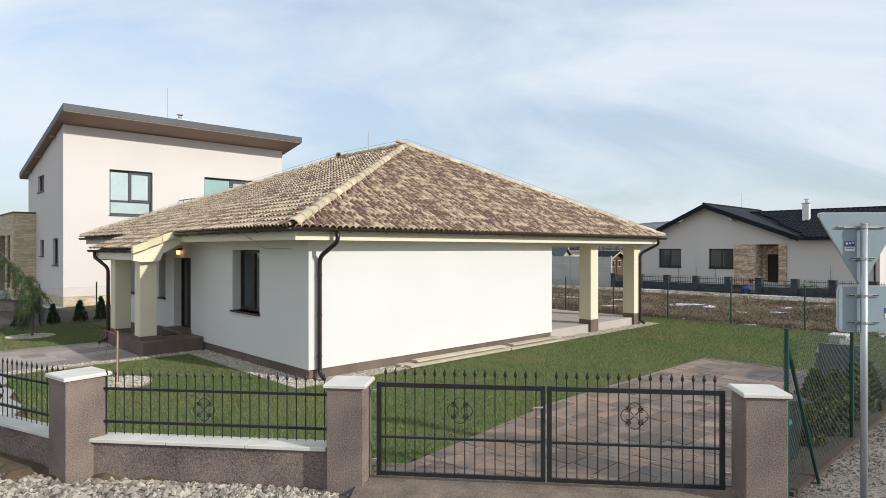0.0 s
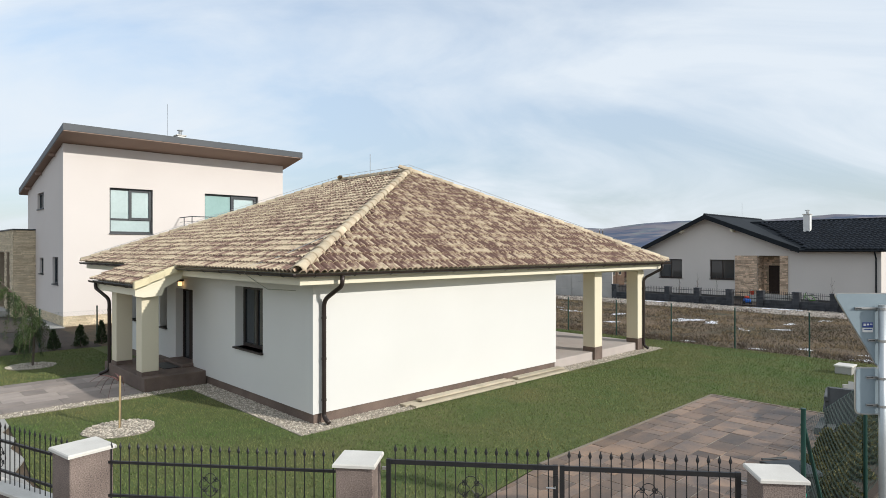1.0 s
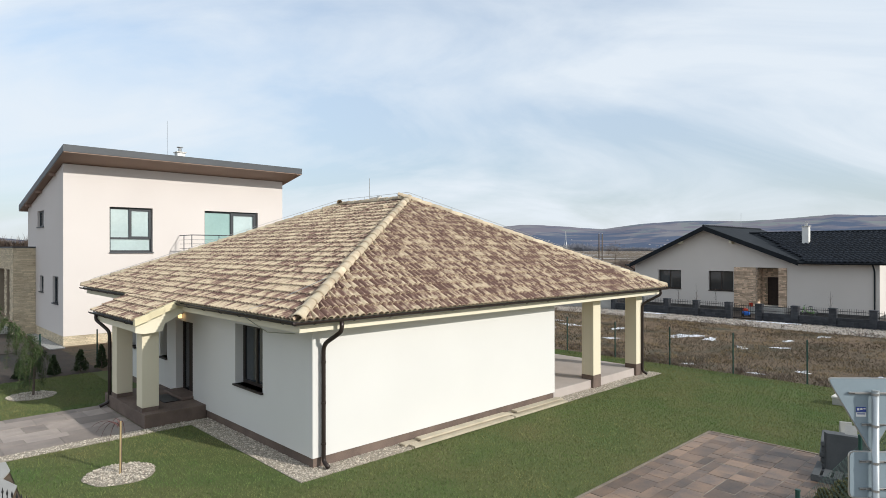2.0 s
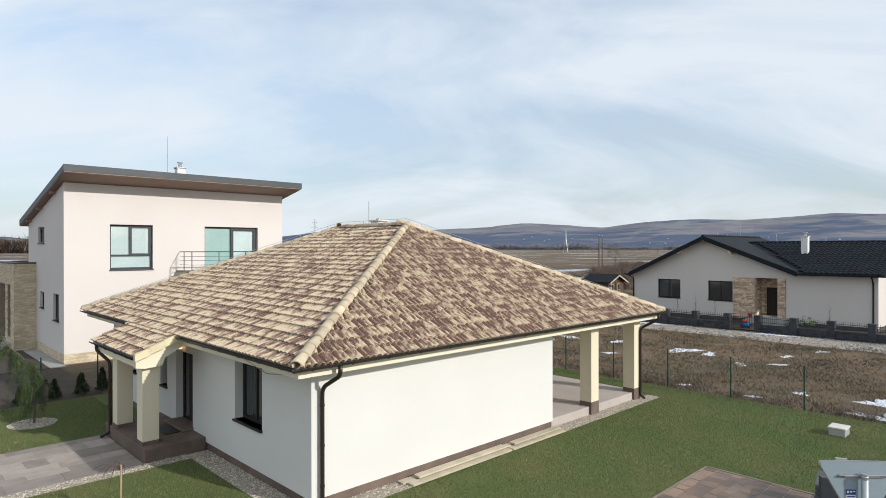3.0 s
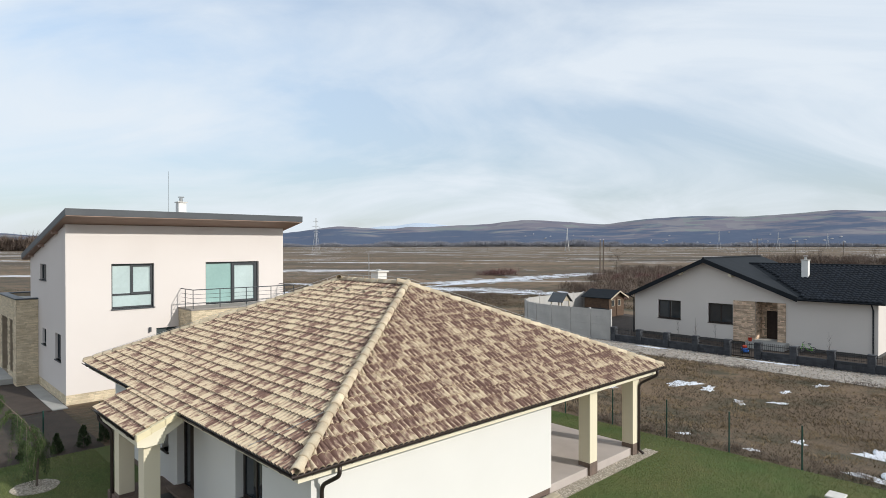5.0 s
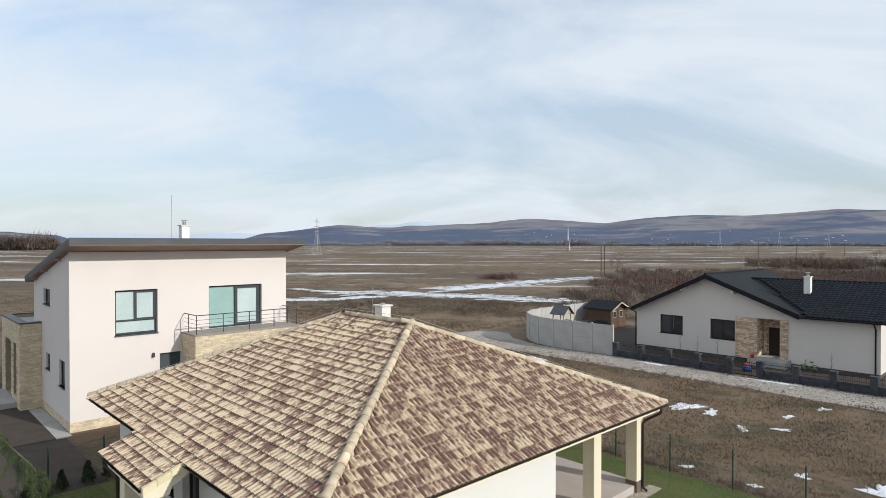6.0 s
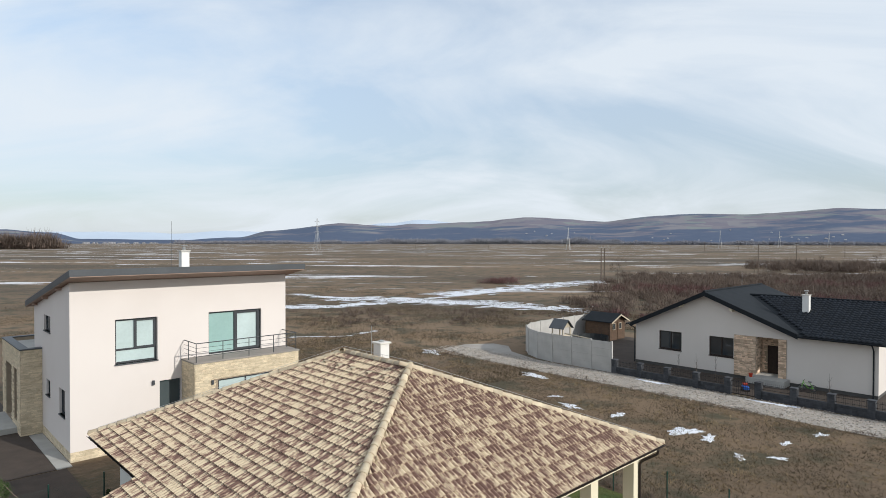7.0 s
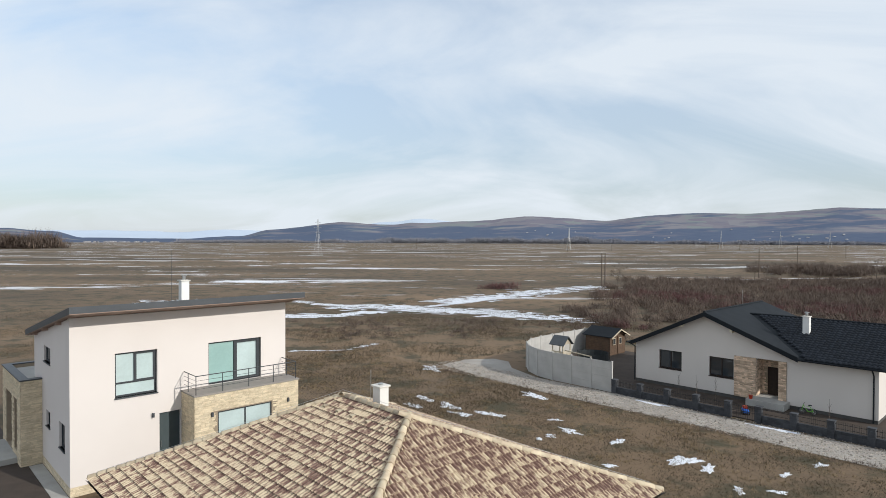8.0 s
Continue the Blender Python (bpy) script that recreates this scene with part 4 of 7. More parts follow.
# the street before the fence: trodden earth and rubble
F = pose(-0.86, 6.56, 0, 0, 0, -6.6)
STREET = mat("street_earth", (0.30, 0.265, 0.22), (0.16, 0.14, 0.118), 1.4, 30.0, 0.95, 0.7, speck=0.9, dist=0.03)
st = part("road", prism(((-9, 2.2), (-3.4, 0.1), (4.32, 0.3), (30.0, 31.2), (40.0, 12), (20, -14), (-20, -14)), "z", -0.14, -0.10), STREET, None, at=F.copy())
tagged(st, "stony unpaved street of earth and rubble", "road", "", "structure")
spots = []
while len(spots) < 19000:
    x, d = rng.uniform(-6.5, 9), rng.expovariate(1.1)
    edge = -0.05 - (x + 3.4) * 0.38 if x < -3.4 else 0.14 if x <= 4.5 else 0.34 + (x - 4.5) * 1.2045
    dense = 1.0 if (x < -0.3 or x > 4.4) else 0.3
    if rng.random() < dense:
        size = rng.choice((0.008, 0.011, 0.015, 0.02, 0.028, 0.042)) * (1.2 if x < 0 else 0.7)
        spots.append((x + (d * 0.77 if x > 4.5 else 0), edge - d * (0.64 if x > 4.5 else 1), -0.098 + size * 0.25, size))
pebbles("rubble", [q for q in spots if q[0] < 4.5], RUBBLE, "pale grey rubble stones along the street", "gravel", F.copy())
GRIT = mat("dark_grey_grit", (0.235, 0.215, 0.195), (0.115, 0.105, 0.095), 3.0, 50.0, 0.9, 0.3, var=0.5)
pebbles("gravel", [(x, y, z, s * 0.6) for x, y, z, s in spots if x >= 4.5], GRIT, "dark grey gravel beside the wire fence", "gravel", F.copy())


EARTH = mat("trodden_earth", (0.27, 0.21, 0.16), (0.13, 0.10, 0.08), 3.0, 40.0, 0.95, 0.7, speck=0.9, dist=0.02)
apron = part("kerb", prism(((0.80, 0.004), (0.0, 0.004), (-0.75, -0.095), (-0.75, -0.25), (0.80, -0.25)), "x", -0.1, 4.0), EARTH, None, at=F.copy())
tagged(apron, "sloping earth threshold under the drive gate", "ground", "", "structure")


def blades(name, count, pick, height, width, material, label, category="grass", seed=7, lean=0.5, m=None):
    """Short blades of grass as slim triangles."""
    r = np.random.default_rng(seed)
    pts = np.array(pick(r, count))
    n = len(pts)
    a = r.uniform(0, math.tau, n)
    h = height * r.uniform(0.5, 1.3, n)
    w = width * r.uniform(0.6, 1.3, n)
    dx, dy = np.cos(a) * w, np.sin(a) * w
    lx, ly = r.normal(0, lean, n) * h, r.normal(0, lean, n) * h
    v = np.empty((n, 3, 3))
    v[:, 0] = pts + np.stack((dx, dy, np.zeros(n)), -1)
    v[:, 1] = pts - np.stack((dx, dy, np.zeros(n)), -1)
    v[:, 2] = pts + np.stack((lx, ly, h), -1)
    f = np.arange(n * 3).reshape(n, 3)
    return from_arrays(name, v.reshape(-1, 3).tolist(), f.tolist(), material, None, label, category, "stuff", m if m is not None else H.copy())


def pick_lawn(r, count):
    out = []
    while len(out) < count:
        x, y = r.uniform(-7.5, 16), r.uniform(-7.6, 14.2)
        if 0.1 < x < 14.3 and y > 0.1:
            continue
        if inside(LAWN, x, y) and (x + 2.13) ** 2 + (y - 2.92) ** 2 > 0.45 and (x + 2.1) ** 2 + (y - 11.55) ** 2 > 0.45:
            out.append((x, y, 0.0))
    return out


blades("lawn_grass", 240000, pick_lawn, 0.036, 0.006, GRASS, "short lawn grass, green mixed with brown")


def pick_field(r, count):
    out = []
    while len(out) < count:
        a, b = 16.1 + 17.6 * r.random(), r.uniform(-14, 46)
        if noise.noise(Vector((a * 0.35, b * 0.35, 0))) + r.uniform(-0.5, 0.5) > -0.1:
            out.append((a, b, ground_height(a, b) - 0.02))
    return out


blades("dry_grass", 70000, pick_field, 0.10, 0.015, DRYGRASS, "rough dead grass of the empty plot", lean=0.8)


def pick_tussock(r, count):
    out = []
    while len(out) < count:
        a, b = 16.2 + 17.4 * r.random(), r.uniform(-14, 46)
        if noise.noise(Vector((a * 0.6, b * 0.6, 9))) > 0.05:
            for _ in range(12):
                out.append((a + r.normal(0, 0.07), b + r.normal(0, 0.07), ground_height(a, b) - 0.02))
    return out


blades("straw_tussocks", 42000, pick_tussock, 0.14, 0.010, STRAW, "pale straw tussocks on the empty plot", lean=0.7, seed=13)


def pick_meadow(r, count):
    out = []
    while len(out) < count:
        a, b = r.uniform(4, 75), r.uniform(20, 120)
        if b < 32 and a < 13 or 33.8 < a < 60 and b < 33:
            continue
        if r.random() < max(0.0, 1.2 - b / 100) and noise.noise(Vector((a * 0.12, b * 0.12, 4))) + r.uniform(-0.4, 0.4) > 0:
            out.append((a, b, ground_height(a, b) - 0.02))
    return out


blades("dry_grass", 90000, pick_meadow, 0.17, 0.028, MEADOW, "tall dead grass of the open meadow", lean=0.8, seed=9)

# gravel lane beyond the plot
LANE = mat("pale_lane_gravel", (0.44, 0.405, 0.36), (0.21, 0.19, 0.165), 0.5, 9.0, 0.95, 0.7, speck=1.0, sharp=0.4, dist=0.03)
lane = [(33.9 + 0.25 * math.sin(k * 0.9), -60 + k * 3.0, 0) for k in range(30)]
poly = [(a, b) for a, b, _ in lane] + [(35.0, 33.0), (38.5, 33.3), (41.0, 31.6), (41.0, 29.6), (38.9, 27.4), (37.5, 23.5)] + [(37.3 + 0.2 * math.sin(k), 22 - k * 4.0) for k in range(21)]
ln = part("road", prism(poly, "z", -0.50, -0.445), LANE, None, at=H.copy())
tagged(ln, "pale gravel lane between the plots", "road", "", "structure")
r2 = random.Random(4)
pebbles("lane_stones", [(r2.uniform(33.6, 37.5), r2.uniform(-12, 34), -0.44, r2.choice((0.02, 0.03, 0.05, 0.065))) for _ in range(12000)], RUBBLE, "loose pale stones of the lane")


def snow_patch(a, b, ra, rb, z, seed):
    """A thin uneven sheet of old snow."""
    r = random.Random(seed)
    bm = bmesh.new()
    n = 56
    off = Vector((seed * 3.1, seed * 1.7, 0))
    turn = r.uniform(0, math.pi)
    c = bm.verts.new((0, 0, 0.03))
    rings = []
    for q, h in ((0.6, 0.03), (0.92, 0.018), (1.0, -0.015)):
        ring = []
        for k in range(n):
            t = math.tau * k / n
            w = 0.75 + 0.75 * noise.fractal(Vector((1.3 * math.cos(t), 1.3 * math.sin(t), 0)) + off, 0.7, 2.2, 6)
            w = max(w, 0.18) * (1 + 0.35 * math.cos(2 * (t - turn)))
            ring.append(bm.verts.new((ra * q * w * math.cos(t), rb * q * w * math.sin(t), h)))
        rings.append(ring)
    for k in range(n):
        bm.faces.new((c, rings[0][k], rings[0][(k + 1) % n]))
        for p, q in zip(rings, rings[1:]):
            bm.faces.new((p[k], q[k], q[(k + 1) % n], p[(k + 1) % n]))
    ob = part("snow_patch", bm, SNOW, None, smooth=True, at=H @ Matrix.Translation((a, b, z)))
    return tagged(ob, "thin melting patch of old snow on grass", "snow", "melting snow patches")

# ---- snow left on the plot, the lane's edge and the meadow ----
for k, (a, b, ra, rb) in enumerate(((27.3, 5.0, 1.1, 0.9), (26.9, 3.6, 0.6, 0.5), (29.0, 0.5, 0.4, 0.3), (25.2, 1.4, 0.5, 0.35), (16.9, -6.2, 1.0, 1.3), (17.3, 0.6, 0.45, 0.3), (17.2, -1.9, 0.3, 0.4), (20.5, -5.3, 1.3, 0.9),
                                      (20.3, -2.6, 0.6, 0.35), (25.2, 22.0, 0.9, 1.2), (26.0, 18.5, 0.7, 0.9), (25.3, 24.6, 0.6, 1.2), (24.5, 19.9, 0.6, 0.8), (26.8, 12.4, 0.6, 1.0), (25.2, 12.8, 0.35, 0.5), (27.3, 9.3, 0.6, 0.5), (32.3, 19.7, 1.0, 1.5), (23.4, 24.0, 0.7, 0.7), (24.2, 12.9, 0.3, 0.4), (26.4, 0.0, 0.35, 0.4), (32.0, -0.4, 0.5, 0.5), (33.3, 32.6, 0.9, 1.8),
                                      (23.5, 7.5, 0.35, 0.5), (36.9, 12.0, 0.3, 2.0), (36.9, 3.2, 0.3, 1.8), (15.2, -7.0, 0.6, 0.4), (28.2, 14.5, 0.35, 0.5))):
    snow_patch(a, b, ra, rb, ground_height(a, b) - (-0.004 if a > 33.5 else 0.035 if a > 15.5 else 0.0), k)


def snow_drift(name, line, spread, count, seed, label, size=1.0):
    """Broken snow along a track: many thin overlapping sheets in one mesh."""
    r = random.Random(seed)
    bm = bmesh.new()
    for _ in range(count):
        k = r.randrange(len(line) - 1)
        t = r.random()
        x = line[k][0] * (1 - t) + line[k + 1][0] * t + r.gauss(0, spread)
        y = line[k][1] * (1 - t) + line[k + 1][1] * t + r.gauss(0, spread)
        ra, rb = r.uniform(0.2, 1.7) * size, r.uniform(0.15, 0.65) * size
        ph = r.uniform(0, 6)
        z = -0.43 + r.uniform(0, 0.03)
        vs = [bm.verts.new((x + ra * math.cos(q) * (1 + 0.3 * math.sin(3 * q + ph)), y + rb * math.sin(q) * (1 + 0.3 * math.sin(4 * q + ph)), z)) for q in [math.tau * i / 14 for i in range(14)]]
        bm.faces.new(vs)
    ob = part(name, bm, SNOW, None)
    return tagged(ob, label, "snow", "", "stuff")


snow_drift("snow_cover", ((-1, 120), (9, 127), (18, 137), (27, 147), (41, 160)), 2.5, 460, 1, "broken snow cover along a wet meadow hollow")
snow_drift("snow_cover", ((-18, 110), (-9, 110), (-3, 105), (5, 104), (11, 99), (20, 93)), 2.1, 480, 2, "broken snow along a meadow track")
snow_drift("snow_cover", ((-30, 120), (-22, 113), (-14, 109), (-2, 112), (8, 124)), 0.6, 150, 3, "thin snow in old wheel tracks")
snow_drift("snow_cover", ((-26, 96), (-19, 96.5), (-11, 103)), 1.2, 120, 6, "thin snow beside a meadow track")
snow_drift("snow_cover", ((-17, 66), (-11, 66.5), (-8, 71)), 0.16, 46, 7, "narrow line of snow in a wheel rut", 0.32)
snow_drift("snow_cover", ((-60, 120), (-45, 118)), 2.0, 30, 5, "thin snow on the open meadow")

# ---- neighbour with the mono-pitch roof ----
MX0, MX1, MY0, MY1 = 0.77, 11.6, 21.5, 29.5
modern = thing("modern_house", "pale rose two-storey house with a dark mono-pitch roof", "house")
front = [(2.65, 4.57, 4.22, 6.36), (4.66, 5.70, 0.5, 3.14), (7.13, 10.1, 4.12, 6.36)]
ROOF_F, ROOF_B = 8.22, 6.60      # soffit heights at the front and back
part("wall", wall_with_holes(MX0, MX1, 0.45, ROOF_F - 0.02, MY0, MY0 + 0.4, front), PINK, modern)
side = [(22.45, 23.6, 1.85, 3.10), (25.6, 26.5, 2.25, 3.05), (25.5, 27.0, 5.5, 6.3)]


def slanted_side(x0, x1):
    bm = flip(wall_with_holes(MY0 + 0.4, MY1, 0.45, ROOF_F - 0.1, x0, x1, side if x0 < 5 else []), turn_left)
    for v in bm.verts:
        if v.co.z > 8:
            v.co.z = ROOF_F - 0.03 + (ROOF_B - ROOF_F) * (v.co.y - MY0) / (MY1 - MY0)
    return bm


part("wall", slanted_side(MX0, MX0 + 0.4), PINK, modern)
part("wall", slanted_side(MX1 - 0.4, MX1), PINK, modern)
part("wall", box(MX0 + 0.4, MY1 - 0.4, 0.45, MX1 - 0.4, MY1, ROOF_B - 0.05), PINK, modern)
part("room_floor", box(MX0 + 0.4, MY0 + 0.4, 3.6, MX1 - 0.4, MY1 - 0.4, 3.8), ROOM, modern)
part("partition", box(MX0 + 0.4, MY0 + 2.6, 0.5, MX1 - 0.4, MY0 + 2.7, 6.9), ROOM, modern)
a0, a1, b0, b1 = MX0 - 0.30, MX1 + 0.42, MY0 - 1.45, MY1 + 0.75
sl = (ROOF_B - ROOF_F) / (MY1 - MY0)
zf, zb = ROOF_F + sl * (b0 - MY0), ROOF_F + sl * (b1 - MY0)
part("roof", prism(((b0, zf + 0.04), (b1, zb + 0.04), (b1, zb + 0.34), (b0, zf + 0.34)), "x", a0, a1), ZINC, modern, "dark grey sheet metal mono-pitch roof")
part("soffit", prism(((b0 + 0.02, zf), (b1 - 0.02, zb), (b1 - 0.02, zb + 0.04), (b0 + 0.02, zf + 0.04)), "x", a0 + 0.02, a1 - 0.02), SOFFIT, modern, "brown boarded soffit")
for b in (23.0, 26.0, 28.6):
    z = ROOF_F + sl * (b - MY0)
    part("rafter_end", box(a0 + 0.05, b, z - 0.14, MX0, b + 0.12, z), SOFFIT, modern)
for xa, xb, za, zb2 in front:
    m = Matrix.Translation((xa, MY0 + 0.18, za))
    if za < 1:
        d = part("door", box(0, 0, 0, xb - xa, 0.07, zb2 - za), mat("blue_grey_door", (0.045, 0.062, 0.066), (0.06, 0.078, 0.082), 2.0, 40.0, 0.5, 0.05), modern, "dark blue-grey side door", at=m)
        part("handle", tube(((0.12, -0.04, 0.9), (0.12, -0.04, 1.2)), 0.012, 6), STEEL, d)
    else:
        wide = xb - xa > 2
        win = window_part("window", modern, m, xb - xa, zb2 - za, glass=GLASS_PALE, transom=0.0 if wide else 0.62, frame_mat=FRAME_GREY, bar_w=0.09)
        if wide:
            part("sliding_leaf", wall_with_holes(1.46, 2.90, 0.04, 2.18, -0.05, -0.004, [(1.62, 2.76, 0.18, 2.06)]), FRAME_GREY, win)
            part("tinted_pane", box(0.10, 0.025, 0.09, 1.46, 0.030, 2.15), GLASS_TEAL, win, "teal fixed pane")
        else:
            part("sash", wall_with_holes(0.88, 1.88, 0.64, 2.10, -0.03, -0.004, [(1.00, 1.78, 0.76, 2.00)]), FRAME_GREY, win)
    if 4.2 < za:
        part("sill", box(xa - 0.03, MY0 - 0.06, za - 0.05, xb + 0.03, MY0 + 0.18, za), ZINC, modern)
for ya, yb, za, zb2 in side:
    m = Matrix(((0, 1, 0, MX0 + 0.10), (1, 0, 0, ya), (0, 0, 1, za), (0, 0, 0, 1)))
    window_part("window", modern, m, yb - ya, zb2 - za, panes=1, frame_mat=FRAME_GREY)
    part("sill", box(MX0 - 0.05, ya - 0.03, za - 0.05, MX0 + 0.10, yb + 0.03, za), ZINC, modern)


def stone_face(parent, m, w, h, holes=(), seed=1, course=0.062, stone=None):
    """Split-stone cladding on a plane: x along, z up, facing -y; stones of uneven length and depth, in one mesh."""
    r = random.Random(seed)
    verts, faces = [], []
    z = 0.0
    while z < h - 0.02:
        ch = min(r.choice((course * 0.7, course, course * 1.35)), h - z)
        x = -r.random() * 0.3
        while x < w:
            l = r.uniform(0.16, 0.48)
            xa, xb = max(x, 0.0), min(x + l, w)
            if xb - xa > 0.03 and not any(xb > q[0] and xa < q[1] and z + ch > q[2] and z < q[3] for q in holes):
                d = r.uniform(0.010, 0.026)
                g = 0.004
                k = len(verts)
                verts += [m @ Vector(p) for p in ((xa + g, -d, z + g), (xb - g, -d, z + g), (xb - g, -d, z + ch - g), (xa + g, -d, z + ch - g), (xa + g, 0, z + g), (xb - g, 0, z + g), (xb - g, 0, z + ch - g), (xa + g, 0, z + ch - g))]
                faces += [tuple(k + i for i in f) for f in ((0, 1, 2, 3), (4, 5, 1, 0), (3, 2, 6, 7), (1, 5, 6, 2), (4, 0, 3, 7))]
            x += l
        z += ch
    return from_arrays("stone_cladding", verts, faces, stone or STONE, parent, "uneven strips of split stone", "", "stuff")


# balcony block
bal = part("balcony", wall_with_holes(5.75, 11.45, 0.0, 4.05, 19.8, 20.1, [(6.90, 9.85, 1.95, 3.13)]), STONE_JOINT, modern, "sandstone-clad balcony block with a steel rail")
part("side_wall", box(5.75, 20.1, 0.0, 6.05, 21.5, 4.05), STONE_JOINT, bal)
part("side_wall", box(11.15, 20.1, 0.0, 11.45, 21.5, 4.05), STONE_JOINT, bal)
part("slab", box(5.70, 19.75, 4.05, 11.50, 21.5, 4.12), mat("grey_balcony_tile", (0.30, 0.27, 0.24), (0.24, 0.22, 0.20), 2.0, 30.0, 0.7, 0.1), bal)
stone_face(bal, Matrix.Translation((5.75, 19.8, 0.0)), 5.7, 4.04, [(1.15, 4.10, 1.95, 3.13)], 3)
stone_face(bal, Matrix(((0, 1, 0, 5.75), (-1, 0, 0, 21.5), (0, 0, 1, 0), (0, 0, 0, 1))), 1.7, 4.04, [], 4)
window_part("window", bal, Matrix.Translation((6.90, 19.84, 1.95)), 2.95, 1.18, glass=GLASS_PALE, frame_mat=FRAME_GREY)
posts = [(5.85, 19.9), (7.2, 19.9), (8.6, 19.9), (10.0, 19.9), (11.35, 19.9), (5.85, 20.9), (11.35, 20.9)]
for x, y in posts:
    part("rail_post", tube(((x, y, 4.12), (x, y, 5.05)), 0.022, 8), FRAME_GREY, bal)
for z, r in ((5.05, 0.025), (4.82, 0.01), (4.62, 0.01), (4.40, 0.01)):
    part("rail", tube(((5.85, 21.45, z), (5.85, 19.9, z), (11.35, 19.9, z), (11.35, 21.45, z)), r, 6), FRAME_GREY, bal)
for x, y, z in ((4.3, 21.42, 3.0), (6.55, 19.72, 2.95), (10.75, 19.72, 2.95)):
    part("wall_lamp", box(x, y - 0.05, z, x + 0.10, y + 0.06, z + 0.22, bevel=0.01), ZINC, modern, "small dark outdoor wall lamp")
# plinth in stone
part("plinth", box(MX0 + 0.02, MY0 + 0.02, -0.05, MX1, MY1, 0.45), STONE_JOINT, modern)
stone_face(modern, Matrix.Translation((MX0, MY0 + 0.02, 0.0)), 5.0, 0.45, [], 7)
stone_face(modern, Matrix(((0, 1, 0, MX0 + 0.02), (-1, 0, 0, MY1), (0, 0, 1, 0), (0, 0, 0, 1))), 8.0, 0.45, [], 8)
# entrance annex, flat-roofed, clad in stone
annex = part("annex", flip(wall_with_holes(27.5, 33.1, 0.0, 4.45, -0.18, 0.17, [(28.6, 29.3, 0.6, 3.3), (30.2, 31.9, 0.3, 3.3)]), turn_left), STONE_JOINT, modern, "flat-roofed sandstone entrance annex")
part("front_wall", box(0.17, 27.5, 0.0, 2.4, 27.8, 4.45), STONE_JOINT, annex)
part("back_wall", box(0.17, 32.8, 0.0, 2.4, 33.1, 4.45), STONE_JOINT, annex)
part("inner_wall", box(2.0, 27.8, 0.0, 2.4, 32.8, 4.35), PINK, annex)
part("flat_roof", box(0.17, 27.8, 4.18, 2.0, 32.8, 4.26), CONCRETE, annex, "pale grey flat roof")
part("parapet_cover", wall_with_holes(-0.24, 2.45, 27.44, 33.16, 0.0, 0.06, [(0.20, 2.0, 27.82, 32.78)]), ZINC, annex, "grey sheet metal parapet cover", at=Matrix(((1, 0, 0, 0), (0, 0, 1, 0), (0, -1, 0, 4.51), (0, 0, 0, 1))))
stone_face(annex, Matrix.Translation((-0.18, 27.5, 0.0)), 0.95, 4.43, [], 5)
stone_face(annex, Matrix(((0, 1, 0, -0.18), (-1, 0, 0, 33.1), (0, 0, 1, 0), (0, 0, 0, 1))), 5.6, 4.43, [(1.2, 2.9, 0.3, 3.3), (3.8, 4.5, 0.6, 3.3)], 6)
part("step", box(-1.9, 28.4, 0.0, -0.18, 32.5, 0.3, bevel=0.01), CONCRETE, annex)
# chimney and aerial
ch = part("chimney", box(6.45, 23.4, 7.6, 6.87, 23.82, 9.55, bevel=0.01), WHITE, modern, "slim white chimney")
part("cover", box(6.40, 23.35, 9.55, 6.92, 23.87, 9.60), CAP, ch)
part("flue", tube(((6.66, 23.61, 9.6), (6.66, 23.61, 9.8)), 0.09, 10), STEEL, ch)
part("flue_cap", tube(((6.66, 23.61, 9.84), (6.66, 23.61, 9.88)), 0.16, 10), STEEL, ch)
part("aerial", tube(((6.0, 23.6, 7.9), (6.0, 23.6, 11.2)), 0.007, 5), FRAME_GREY, modern)
sheet("gravel_bed", ((0.15, 21.0), (0.75, 21.0), (0.75, 27.4), (0.15, 27.4)), 0.012, CONCRETE, "grey gravel margin beside the neighbour's wall", "gravel")
sheet("pavement", ((-9, 21.0), (0.14, 21.0), (0.14, 27.4), (0.1, 27.4), (0.1, 40.0), (-9, 40.0)), 0.0, SOIL, "dark bare forecourt beside the neighbour's house", "pavement")

# ---- neighbour with the dark gabled roof ----
GX, GB0, GB1, RZ = 42.8, 4.5, 16.6, -0.35
right = thing("gabled_house", "warm white bungalow with a dark gabled tile roof", "house")
GL, GR = 10.40, 6.08      # ridge place and height
holes = [(12.5, 14.45, 1.10, 2.62), (8.36, 10.25, 1.10, 2.62), (5.16, 6.72, -0.15, 2.95)]
gw = flip(wall_with_holes(GB0, GB1, -0.15, 3.0, GX, GX + 0.4, holes), turn_left)
part("wall", gw, WALL_WARM, right)
part("gable", prism(((GB0, 3.0), (GB1, 3.0), (GB1, 3.02), (GL, GR - 0.12), (GB0, 3.55)), "x", GX, GX + 0.4), WALL_WARM, right)
part("wall", box(GX, -0.95, -0.15, GX + 0.4, GB0, 3.3), WALL_WARM, right)
part("wall", box(GX + 0.4, -0.95, -0.15, 54.0, -0.55, 3.3), WALL_WARM, right)
part("wall", box(GX + 0.4, GB1 - 0.4, -0.15, 55.0, GB1, 3.0), WALL_WARM, right)
part("plinth", box(GX + 0.03, -0.92, RZ - 0.2, 54.0, GB1 - 0.03, -0.15), mat("grey_plinth", (0.10, 0.095, 0.09), (0.07, 0.066, 0.062), 1.5, 60.0, 0.9, 0.2), right)
part("partition", box(GX + 2.6, 0, 0.1, GX + 2.7, GB1 - 0.4, 3.0), ROOM, right)
